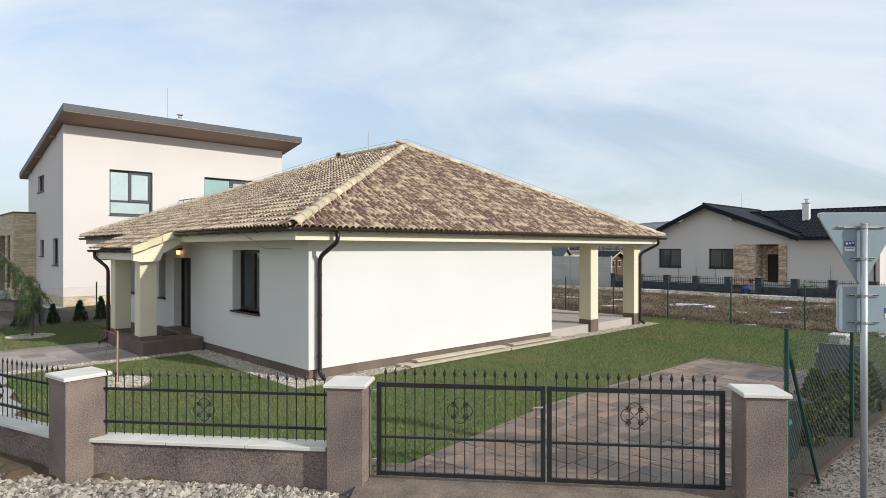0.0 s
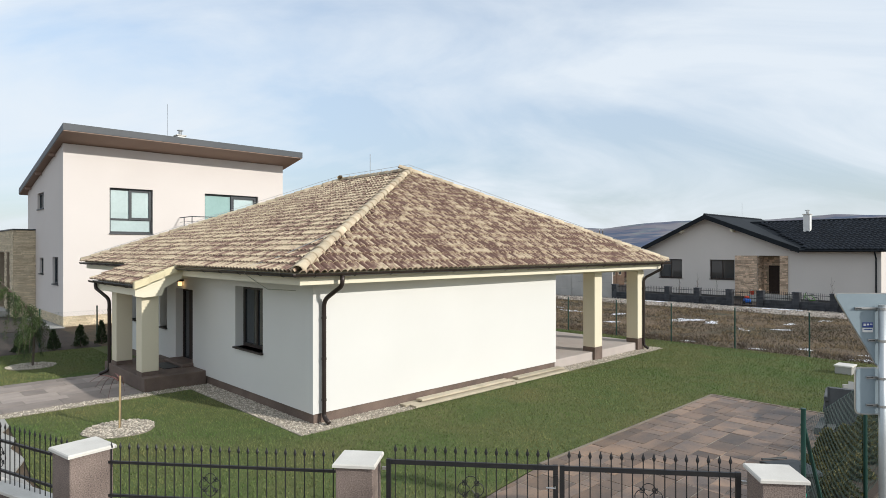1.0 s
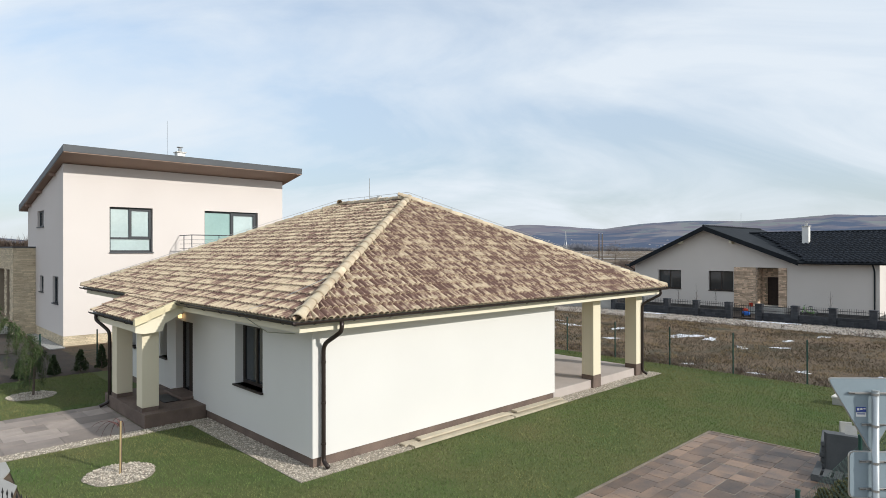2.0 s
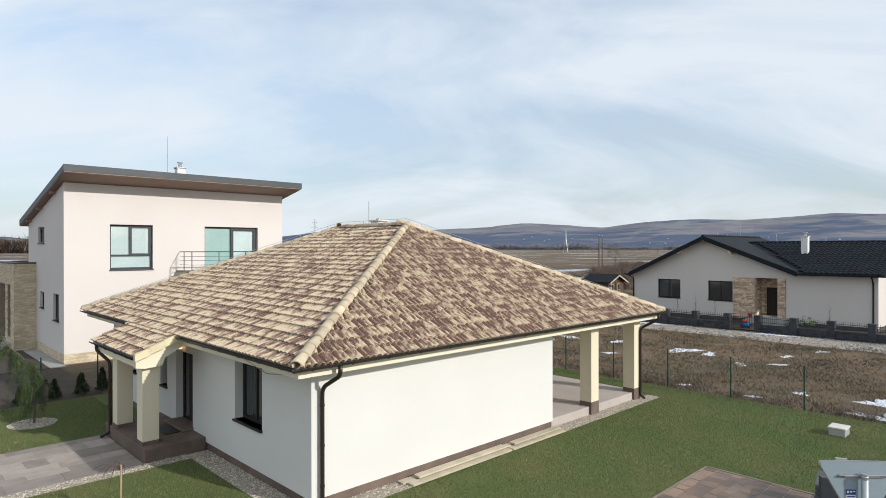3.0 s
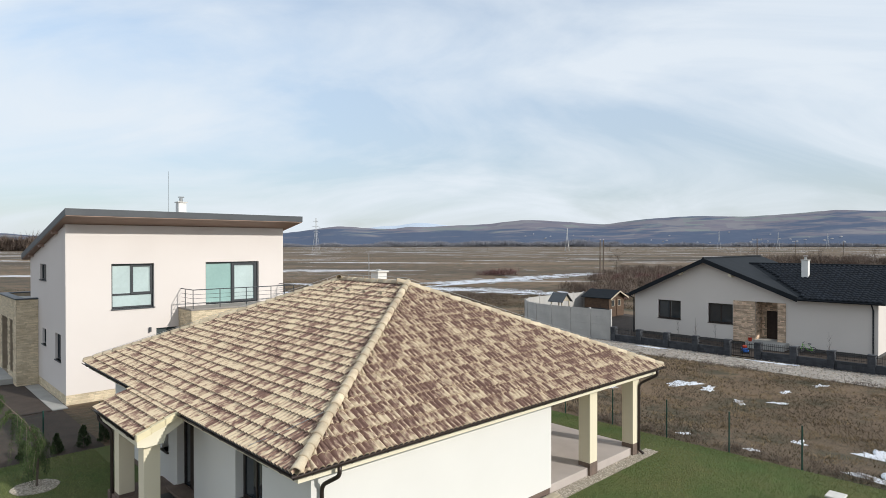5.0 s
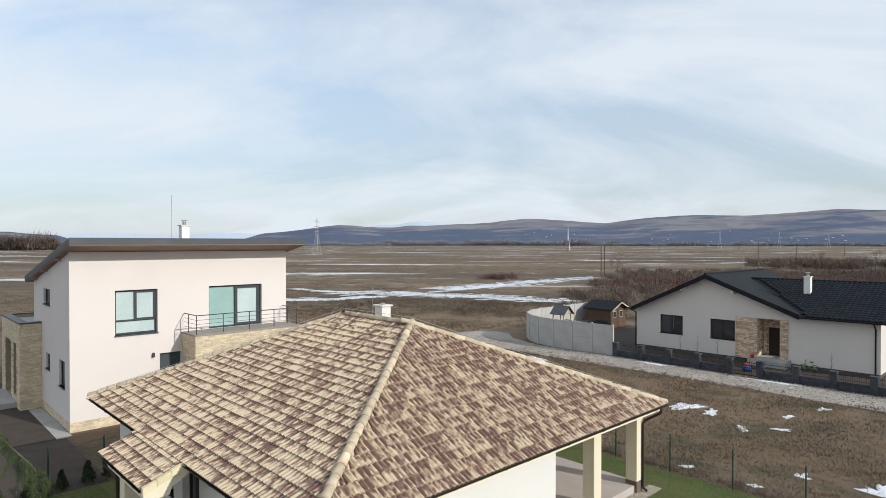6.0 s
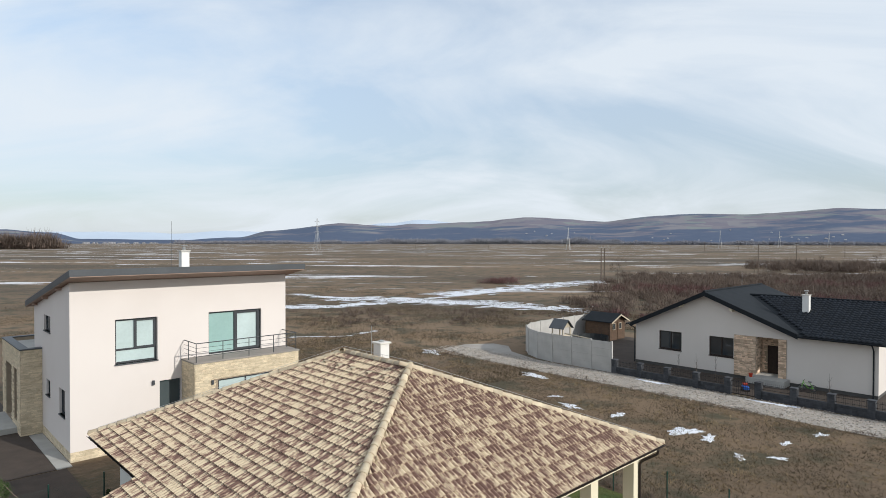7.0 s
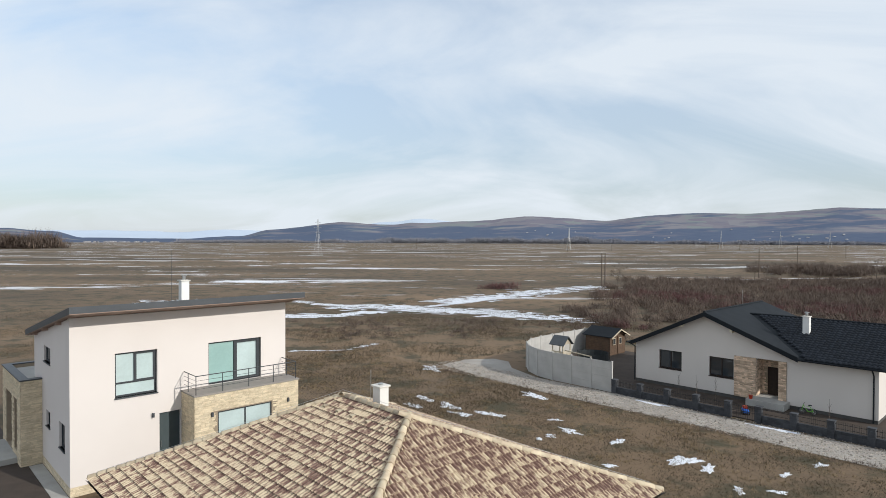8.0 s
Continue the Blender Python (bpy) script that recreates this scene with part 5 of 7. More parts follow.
for xa, xb, za, zb2 in holes[:2]:
    m = Matrix(((0, 1, 0, GX + 0.15), (1, 0, 0, xa), (0, 0, 1, za), (0, 0, 0, 1)))
    window_part("window", right, m, xb - xa, zb2 - za, frame_mat=FRAME_DARK, bar_w=0.08)
    part("sill", box(GX - 0.05, xa - 0.03, za - 0.05, GX + 0.15, xb + 0.03, za), FRAME_DARK, right)
# stone entrance
for y0, y1 in ((6.72, 8.30), (4.62, 5.16)):
    part("stone_wall", box(GX - 0.06, y0, -0.15, GX - 0.004, y1, 2.95), STONE_JOINT, right)
    stone_face(right, Matrix(((0, 1, 0, GX - 0.06), (-1, 0, 0, y1), (0, 0, 1, -0.15), (0, 0, 0, 1))), y1 - y0, 3.1, [], int(y0 * 3), course=0.10, stone=STONE_PINK)
part("niche_wall", box(GX + 1.3, 5.0, -0.15, GX + 1.45, 7.0, 2.95), STONE_JOINT, right)
stone_face(right, Matrix(((0, 1, 0, GX + 1.3), (-1, 0, 0, 7.0), (0, 0, 1, 0.1), (0, 0, 0, 1))), 2.0, 2.75, [(0.7, 1.65, 0, 2.1)], 15, course=0.10, stone=STONE_PINK)
part("niche_wall", box(GX + 0.4, 6.72, -0.15, GX + 1.3, 6.9, 2.95), STONE_JOINT, right)
stone_face(right, Matrix(((1, 0, 0, GX + 0.02), (0, 1, 0, 6.715), (0, 0, 1, 0.1), (0, 0, 0, 1))), 1.3, 2.75, [], 16, course=0.10, stone=STONE_PINK)
d = part("door", box(GX + 1.22, 5.35, 0.1, GX + 1.29, 6.30, 2.2), DOOR, right, "dark front door in a stone niche")
part("handle", tube(((GX + 1.18, 5.5, 0.6), (GX + 1.18, 5.5, 1.7)), 0.015, 6), STEEL, d)
part("step", box(GX - 1.3, 4.4, RZ - 0.1, GX + 1.25, 7.0, 0.08, bevel=0.01), CONCRETE, right)
# roofs
for sgn in (-1, 1):
    e, GE = (3.72, 3.42) if sgn < 0 else (16.75, 3.05)
    part("roof_slab", prism(((GL, GR - 0.06), (e, GE - 0.06), (e, GE + 0.10), (GL, GR + 0.10)), "x", GX - 0.65, 55.0), SLATE_ROOF, right, "dark grey roof slope")
    part("bargeboard", prism(((GL, GR - 0.26), (e, GE - 0.26), (e, GE + 0.08), (GL, GR + 0.08)), "x", GX - 0.70, GX - 0.65), SLATE_ROOF, right)
    part("rafter_end", prism(((GL + sgn * 1.9, GR - 1.05), (GL + sgn * 2.1, GR - 1.15), (GL + sgn * 2.1, GR - 1.35), (GL + sgn * 1.9, GR - 1.25)), "x", GX - 0.55, GX), TRIM, right)
slope = bmesh.new()
ring = [(42.15, 3.9, 3.40), (42.15, -1.45, 3.40), (48.3, -1.45, 5.62), (48.3, 9.2, 5.62)]
top = [slope.verts.new(p) for p in ring]
low = [slope.verts.new((x, y, z - 0.15)) for x, y, z in ring]
slope.faces.new(top)
slope.faces.new(low[::-1])
for i in range(4):
    slope.faces.new((top[i], low[i], low[(i + 1) % 4], top[(i + 1) % 4]))
bmesh.ops.recalc_face_normals(slope, faces=slope.faces[:])
part("roof_slab", slope, SLATE_ROOF, right, "dark grey glazed tile roof slope")
part("roof_slab", prism(((48.3, 5.47), (54.4, 3.26), (54.4, 3.40), (48.3, 5.62)), "y", -1.45, 9.2), SLATE_ROOF, right)


def plain_tiles(parent, origin, along, up, width, length, tw=0.33, course=0.36):
    along, up = Vector(along).normalized(), Vector(up).normalized()
    nrm = along.cross(up)
    o = Vector(origin)
    verts, faces = [], []
    for r in range(int(length / course)):
        for c in range(int(width / tw)):
            if (o + along * (c * tw) + up * (r * course)).y - 3.40 > ((o + up * (r * course)).x - 42.15) * 0.865:
                continue
            k = len(verts)
            for row, (s, lift) in enumerate(((r * course - 0.03, -0.02), (r * course - 0.03, 0.05), ((r + 1) * course, 0.012))):
                for i in range(7):
                    x = c * tw + tw * i / 6
                    h = 0.042 * (1 + math.cos((i / 6 - 0.5) * math.tau)) / 2 * 1.6 + lift
                    verts.append(o + along * x + up * s + nrm * h)
            for row in range(2):
                for i in range(6):
                    faces.append((k + row * 7 + i, k + row * 7 + i + 1, k + (row + 1) * 7 + i + 1, k + (row + 1) * 7 + i))
    ob = part("roof_tiles", mesh_from(verts, faces, BLACK_TILE), BLACK_TILE, parent)
    ob["kind"] = "stuff"


BLACK_TILE = mat("black_glazed_tile", (0.008, 0.011, 0.016), (0.013, 0.016, 0.022), 2.0, 40.0, 0.36, 0.1, var=0.25, spec=0.22)
plain_tiles(right, (42.15, 9.3, 3.41), (0, -1, 0), (6.15, 0, 2.22), 10.75, 6.54)
for k in range(25):
    part("ridge_tile", tube(((48.3, -1.4 + k * 0.42, 5.66), (48.3, -1.4 + k * 0.42 + 0.44, 5.66)), 0.11, 8, taper=0.095), SLATE_ROOF, right)
for k in range(30):
    part("ridge_tile", tube(((GX - 0.65 + k * 0.42, GL, GR + 0.10), (GX - 0.65 + k * 0.42 + 0.44, GL, GR + 0.10)), 0.10, 8, taper=0.085), SLATE_ROOF, right)
part("gutter", tube(((42.10, 3.7, 3.33), (42.10, -1.45, 3.33)), 0.065, 8), SLATE_ROOF, right)
part("downpipe", tube(((42.12, -0.68, 3.30), (42.4, -0.68, 3.10), (42.72, -0.68, 2.8), (42.72, -0.68, RZ)), 0.05, 8), SLATE_ROOF, right)
part("gutter", tube(((GX - 0.65, 17.15, 2.98), (55.0, 17.15, 2.98)), 0.065, 8), SLATE_ROOF, right)
part("downpipe", tube(((GX - 0.4, 17.1, 2.95), (GX - 0.05, 16.66, 2.6), (GX - 0.05, 16.66, RZ)), 0.05, 8), SLATE_ROOF, right)
c2 = part("chimney", box(45.8, 4.02, 4.3, 46.25, 4.47, 6.05, bevel=0.01), WHITE, right, "white chimney with a steel cowl")
part("cover", box(45.75, 3.97, 6.05, 46.30, 4.52, 6.10), CAP, c2)
part("flue", tube(((46.02, 4.24, 6.10), (46.02, 4.24, 6.30)), 0.10, 10), STEEL, c2)
part("flue_cap", tube(((46.02, 4.24, 6.36), (46.02, 4.24, 6.41)), 0.17, 10), STEEL, c2)
part("aerial", tube(((50.0, GL, 6.3), (50.0, GL, 7.5)), 0.012, 5), STEEL, right)
sheet("pavement", ((37.9, -12), (55, -12), (55, 13.2), (42, 16.5), (37.9, 15.8)), -0.40, SOIL, "dark bare earth round the gabled house", "pavement", 0.1)

# ---- street fence: masonry posts, low walls, wrought-iron panels and a double gate ----
def masonry_post(m, w=0.41, h=1.075):
    ob = thing("gate_post", "speckled brown rendered fence post with a pale cap", "fence post", m, "masonry fence posts")
    part("shaft", box(0, 0, -0.15, w, w, h, bevel=0.008), FENCE_PLASTER, ob)
    cap = bmesh.new()
    o = 0.03
    low = [cap.verts.new(p) for p in ((-o, -o, h), (w + o, -o, h), (w + o, w + o, h), (-o, w + o, h))]
    mid = [cap.verts.new((v.co.x, v.co.y, h + 0.028)) for v in low]
    top = [cap.verts.new((w / 2 + (v.co.x - w / 2) * 0.96, w / 2 + (v.co.y - w / 2) * 0.96, h + 0.042)) for v in low]
    cap.faces.new(low[::-1])
    cap.faces.new(top)
    for a, b in ((low, mid), (mid, top)):
        for i in range(4):
            cap.faces.new((a[i], a[(i + 1) % 4], b[(i + 1) % 4], b[i]))
    part("cap", cap, CAP, ob, "pale weathered concrete cap")
    return ob


POST_B = masonry_post(F @ pose(-0.43, 0.04, 0))
POST_C = copy_thing(POST_B, F @ pose(3.96, 0.04, 0.02))
A_M = F @ pose(-3.46, -0.04, 0, 0, 0, 60.0)
POST_A = masonry_post(A_M @ pose(-0.03, -0.03, 0), 0.47, 1.09)


def spear_mesh(h0, h1, r=0.0065):
    """A bar with a spear-shaped tip."""
    bm = tube(((0, 0, h0), (0, 0, h1)), r, 6)
    n = 6
    prof = ((h1 - 0.005, r), (h1 + 0.012, 0.015), (h1 + 0.03, 0.019), (h1 + 0.055, 0.010), (h1 + 0.085, 0.001))
    rings = [[bm.verts.new((math.cos(i * math.tau / n) * q, math.sin(i * math.tau / n) * q * 0.6, z)) for i in range(n)] for z, q in prof]
    for a, b in zip(rings, rings[1:]):
        for i in range(n):
            bm.faces.new((a[i], a[(i + 1) % n], b[(i + 1) % n], b[i]))
    return mesh_of(bm, IRON)


def rosette_mesh():
    """A four-lobed wire ring with leafy scrolls crossing inside."""
    bm = bmesh.new()
    for k in range(4):
        a = k * math.pi / 2
        c = Vector((math.cos(a), 0, math.sin(a))) * 0.056
        pts = [c + Vector((math.cos(a + t), 0, math.sin(a + t))) * 0.058 for t in [(-0.60 + 1.20 * i / 12) * math.pi for i in range(13)]]
        tube(pts, 0.0042, 5, bm)
        d = a + math.pi / 4
        ray, sid = Vector((math.cos(d), 0, math.sin(d))), Vector((-math.sin(d), 0, math.cos(d)))
        tube((ray * 0.01, ray * 0.06, ray * 0.088), 0.0045, 5, bm)
        for s in (-1, 1):
            tube([ray * (0.055 + 0.03 * u) + sid * s * 0.026 * math.sin(u * 2.6) for u in (0, 0.25, 0.5, 0.75, 1.0)], 0.004, 4, bm)
        tip = [ray * 0.080, ray * 0.092 + sid * 0.011, ray * 0.108, ray * 0.092 - sid * 0.011]
        off = Vector((0, 0.004, 0))
        front, back = [bm.verts.new(q - off) for q in tip], [bm.verts.new(q + off) for q in tip]
        bm.faces.new(front)
        bm.faces.new(back[::-1])
        for i in range(4):
            bm.faces.new((front[i], back[i], back[(i + 1) % 4], front[(i + 1) % 4]))
    return mesh_of(bm, IRON)


BAR_FENCE, BAR_GATE, ROSETTE = spear_mesh(0.40, 1.09, 0.0066), spear_mesh(0.06, 1.18, 0.0066), rosette_mesh()


def fence_panel(m, length):
    ob = thing("iron_fence", "low brown rendered wall with a black spear-topped iron panel", "fence", m)
    part("wall", box(0, 0.06, -0.15, length, 0.26, 0.33), FENCE_PLASTER, ob, "speckled brown rendered wall")
    n = 3
    for k in range(n):
        part("coping", box(length * k / n + 0.002, 0.02, 0.33, length * (k + 1) / n - 0.002, 0.30, 0.375, bevel=0.006), CAP, ob, "pale concrete coping slab")
    for z in (0.53, 0.92):
        part("rail", box(0.0, 0.155, z, length, 0.185, z + 0.03), IRON, ob)
    count = int(length / 0.114)
    for k in range(count):
        part("bar", BAR_FENCE, IRON, ob, at=Matrix.Translation((0.12 + (length - 0.18) * k / (count - 1), 0.17, 0)))
    part("rosette", ROSETTE, IRON, ob, "four-lobed wrought iron ornament", at=Matrix.Translation((length * 0.47, 0.17, 0.72)) @ Matrix.Scale(1.15, 4))
    return ob


fence_panel(F @ pose(-3.33, 0.12, 0), 2.86)
LEFT_M = F @ pose(-3.46, -0.04, 0, 0, 0, -21.4)
for k in range(2):
    fence_panel(LEFT_M @ pose(-0.42 - 2.9 - k * 3.3, 0.06, 0), 2.9)
copy_thing(POST_B, LEFT_M @ pose(-0.42 - 3.3, 0.0, 0))
copy_thing(POST_B, LEFT_M @ pose(-0.42 - 6.6, 0.0, 0))


def gate_leaf(m, length, handed):
    ob = thing("gate_leaf", "black spear-topped wrought iron gate leaf, shut", "gate", m, "leaves of the drive gate")
    for x in (0, length - 0.05):
        part("stile", box(x, 0, 0.05, x + 0.05, 0.04, 1.10), IRON, ob)
    for z, h in ((0.05, 0.045), (0.47, 0.025), (1.045, 0.05)):
        part("rail", box(0.05, 0.004, z, length - 0.05, 0.036, z + h), IRON, ob)
    count = int(length / 0.114)
    for k in range(count):
        part("bar", BAR_GATE, IRON, ob, at=Matrix.Translation((0.10 + (length - 0.2) * k / (count - 1), 0.02, 0)))
    part("rosette", ROSETTE, IRON, ob, "four-lobed wrought iron ornament", at=Matrix.Translation((length * 0.5, 0.02, 0.80)) @ Matrix.Scale(1.25, 4))
    x = -0.05 if handed < 0 else length + 0.01
    for z in (0.2, 0.98):
        part("hinge", box(x, 0.005, z, x + 0.05, 0.035, z + 0.03), STEEL, ob)
    if handed < 0:
        part("lock_plate", box(length - 0.05, -0.015, 0.75, length, -0.002, 1.0), IRON, ob)
        part("handle", tube(((length - 0.03, -0.015, 0.88), (length - 0.03, -0.06, 0.88), (length - 0.13, -0.06, 0.88)), 0.008, 6), STEEL, ob)
    return ob


gate_leaf(F @ pose(0.08, 0.27, 0), 1.88, -1)
gate_leaf(F @ pose(1.98, 0.27, 0), 1.86, 1)

# ---- green chain-link fences ----
def chain_link(m, length, height, posts, label, wire=0.0013, step=0.07, post_h=None):
    """Posts and a woven mesh of slanting wires along x."""
    ob = thing("chain_link_fence", label, "fence", m)
    for x in posts:
        p = part("post", tube(((x, 0, -0.3), (x, 0, post_h or height + 0.05)), 0.025, 8), GREEN_METAL, ob, "green steel fence post")
        part("post_cap", tube(((x, 0, (post_h or height + 0.05)), (x, 0, (post_h or height + 0.05) + 0.015)), 0.028, 8), GREEN_METAL, p)
    verts, faces = [], []

    def wire_at(x0, z0, x1, z1, y):
        k = len(verts)
        d = Vector((x1 - x0, 0, z1 - z0)).normalized()
        s = Vector((-d.z, 0, d.x)) * wire
        for p in (Vector((x0, y, z0)), Vector((x1, y, z1))):
            verts.extend((p + s, p - s * 0.5 + Vector((0, wire * 0.9, 0)), p - s * 0.5 - Vector((0, wire * 0.9, 0))))
        faces.extend(((k, k + 1, k + 4, k + 3), (k + 1, k + 2, k + 5, k + 4), (k + 2, k, k + 3, k + 5)))

    dx = height * 0.72
    x = -dx
    while x < length:
        for sgn, y in ((1, 0.03), (-1, 0.034)):
            a, b = (x, x + dx) if sgn > 0 else (x + dx, x)
            za, zb = 0.03, height
            xs = sorted((a, b))
            lo, hi = max(xs[0], 0), min(xs[1], length)
            if hi > lo:
                f = lambda q: za + (zb - za) * ((q - a) / (b - a))
                wire_at(lo, f(lo), hi, f(hi), y)
        x += step
    for z in (0.04, height * 0.5, height - 0.01):
        wire_at(0, z, length, z, 0.038)
    net = from_arrays("wire_mesh", verts, faces, GREEN_METAL, ob, "green woven wire mesh")
    return ob


side_fence = chain_link(H @ pose(1.45, -7.74, -0.02), 14.6, 1.60, [0.02, 2.75, 5.2, 7.7, 10.1, 12.5, 14.55], "green chain-link fence beside the drive", post_h=1.76)
part("brace", tube(((0.06, 0.0, 1.55), (0.86, -0.10, -0.15)), 0.021, 8), GREEN_METAL, side_fence, "slanting green brace")
part("brace_foot", box(0.78, -0.18, -0.14, 0.96, -0.01, -0.07, bevel=0.02), STREET, side_fence)
chain_link(H @ pose(16.08, -7.6, -0.05, 0, 0, 90), 25.0, 1.35, [0.05 + 2.28 * k - 0.9 for k in range(1, 12)], "green chain-link fence along the empty plot", wire=0.0013, step=0.09, post_h=1.45)
chain_link(H @ pose(-9.0, 15.4, 0), 13.0, 1.2, [0.3, 2.8, 5.3, 7.8, 9.6, 12.1], "green chain-link fence towards the modern house", wire=0.0013, step=0.10, post_h=1.35)

# ---- traffic signs seen from behind ----
sign = thing("traffic_sign", "galvanised pole with the grey backs of two road signs", "traffic sign", pose(4.32, 6.20, -0.1, 0, 0, -3))
part("pole", tube(((0, 0, 0), (0, 0, 2.95)), 0.033, 12), GALV, sign, smooth=True)
part("pole_cap", tube(((0, 0, 2.95), (0, 0, 2.965)), 0.035, 12), GALV, sign)


def rounded(points, r, n=5):
    out = []
    k = len(points)
    for i in range(k):
        p, c, q = (Vector(points[(i + j) % k]) for j in (-1, 0, 1))
        a, b = c + (p - c).normalized() * r, c + (q - c).normalized() * r
        out += [tuple(a * (1 - t) ** 2 + c * 2 * t * (1 - t) + b * t * t) for t in [j / (n - 1) for j in range(n)]]
    return out


tri = part("yield_sign", prism(rounded(((-0.437, 3.07), (0.437, 3.07), (0.0, 2.315)), 0.06), "y", 0.055, 0.070), SIGN_BACK, sign, "grey back of a triangular sign")
part("rim", prism(rounded(((-0.45, 3.08), (0.45, 3.08), (0.0, 2.297)), 0.065), "y", 0.060, 0.072), STEEL, tri)
plate = part("rectangular_sign", prism(rounded(((-0.22, 2.31), (0.55, 2.31), (0.55, 1.85), (-0.22, 1.85)), 0.05), "y", 0.055, 0.070), SIGN_BACK, sign, "grey back of a rectangular sign")
part("rim", prism(rounded(((-0.232, 2.322), (0.562, 2.322), (0.562, 1.838), (-0.232, 1.838)), 0.055), "y", 0.060, 0.072), STEEL, plate)
for par, z, x0, x1 in ((tri, 2.925, -0.24, 0.24), (tri, 2.60, -0.11, 0.13), (plate, 2.22, -0.13, 0.17), (plate, 1.94, -0.13, 0.17)):
    part("clamp", box(x0, 0.036, z - 0.012, x1, 0.054, z + 0.012, bevel=0.003), STEEL, par)
    part("clamp_band", tube(((0, 0, z - 0.012), (0, 0, z + 0.012)), 0.037, 12), STEEL, par)
    for x in (x0 + 0.03, x1 - 0.03):
        part("slot", box(x - 0.03, 0.033, z - 0.004, x + 0.03, 0.0355, z + 0.004), IRON, par)
for par, x, z in ((tri, -0.16, 2.73), (plate, 0.24, 2.04)):
    part("sticker", box(x, 0.050, z, x + 0.10, 0.0545, z + 0.05), BLUE, par, "blue and white sticker with unreadable marks")
    for k in range(3):
        part("sticker_bar", box(x + 0.008 + k * 0.032, 0.0475, z + 0.015 + 0.006 * k, x + 0.030 + k * 0.032, 0.0495, z + 0.038), WHITE, par)
    part("sticker_bar", box(x, 0.050, z - 0.05, x + 0.10, 0.0545, z - 0.008), WHITE, par)
    part("sticker_bar", box(x + 0.01, 0.0475, z - 0.026, x + 0.09, 0.0495, z - 0.016), BLUE, par)

# ---- things on the drive side ----
bin_ob = thing("waste_bin", "black plastic wheeled waste bin with a green badge", "waste bin", H @ pose(2.42, -7.34, 0.02, 0, 0, -35) @ Matrix.Scale(0.84, 4))
body = bmesh.new()
b0 = [body.verts.new(p) for p in ((-0.20, -0.20, 0.06), (0.20, -0.20, 0.06), (0.20, 0.20, 0.06), (-0.20, 0.20, 0.06))]
b1 = [body.verts.new(p) for p in ((-0.25, -0.27, 0.88), (0.25, -0.27, 0.88), (0.25, 0.27, 0.88), (-0.25, 0.27, 0.88))]
body.faces.new(b0[::-1])
body.faces.new(b1)
for i in range(4):
    body.faces.new((b0[i], b0[(i + 1) % 4], b1[(i + 1) % 4], b1[i]))
bmesh.ops.bevel(body, geom=body.edges[:], offset=0.02, segments=2, affect="EDGES")
part("body", body, BIN, bin_ob)
part("lid", prism(((-0.30, 0.885), (0.30, 0.885), (0.30, 0.92), (0.05, 0.97), (-0.30, 0.93)), "x", -0.27, 0.27), BIN, bin_ob)
part("grip", tube(((-0.2, 0.34, 0.93), (0.2, 0.34, 0.93)), 0.018, 8), BIN, bin_ob)
part("badge", tube(((0.0, -0.262, 0.62), (0.0, -0.252, 0.62)), 0.045, 14), mat("green_badge", (0.02, 0.30, 0.20), (0.03, 0.35, 0.24), 9.0, 40.0, 0.5, 0.0), bin_ob, "small green badge")
for x in (-0.2, 0.2):
    w = part("wheel", tube(((x - 0.025, 0.2, 0.10), (x + 0.025, 0.2, 0.10)), 0.10, 16), BIN, bin_ob)
    part("hub", tube(((x - 0.028, 0.2, 0.10), (x + 0.028, 0.2, 0.10)), 0.04, 10), CONCRETE, w)

COVER = mat("dark_grey_board", (0.11, 0.115, 0.115), (0.075, 0.078, 0.08), 2.0, 40.0, 0.7, 0.2, var=0.15)
pile = thing("board_stack", "stack of dark grey boards and pallets on the paving", "building material", H @ pose(8.15, -6.72, 0.02, 0, 0, 12) @ Matrix.Scale(0.82, 4))
for k in range(5):
    part("board", box(-0.6 + 0.03 * (k % 2), -0.5, 0.10 + k * 0.13, 0.55, 0.5 + 0.02 * (k % 3), 0.10 + k * 0.13 + 0.10, bevel=0.008), COVER, pile)
for y in (-0.45, -0.05, 0.35):
    part("bearer", box(-0.62, y, 0.0, 0.6, y + 0.10, 0.10), PLANK, pile)
for k in range(4):
    part("leaning_board", prism(((-0.62 - 0.05 * k, 0.02), (-0.58 - 0.05 * k, 0.02), (-0.50 - 0.04 * k, 0.95), (-0.54 - 0.04 * k, 0.95)), "y", -0.48 + 0.03 * k, 0.45 - 0.02 * k), COVER, pile)
part("panel", prism(((0.2, 0.73), (0.24, 0.73), (0.42, 0.95), (0.37, 0.96)), "y", -0.2, 0.05), CONCRETE, pile, "pale offcut of board")
low = thing("pallet", "dark grey weathered pallet lying on the paving", "pallet", H @ pose(7.55, -6.8, 0.02, 0, 0, 8))
for k in range(6):
    part("slat", box(-0.5, -0.5 + k * 0.17, 0.10, 0.4, -0.38 + k * 0.17, 0.12), COVER, low)
for k in range(3):
    part("bearer", box(-0.5 + 0.4 * k, -0.5, 0.0, -0.4 + 0.4 * k, 0.48, 0.10), COVER, low)
blk = thing("concrete_box", "small grey concrete service box on the lawn", "service box", H @ pose(13.9, -5.35, 0))
part("body", box(-0.24, -0.20, 0, 0.24, 0.20, 0.20, bevel=0.012), CONCRETE, blk)
part("lid", box(-0.26, -0.22, 0.20, 0.26, 0.22, 0.245, bevel=0.008), CAP, blk)
slab = thing("concrete_slab", "pale concrete angle block leaning on its edge", "concrete block", H @ pose(10.6, -6.2, 0, 0, 0, 30))
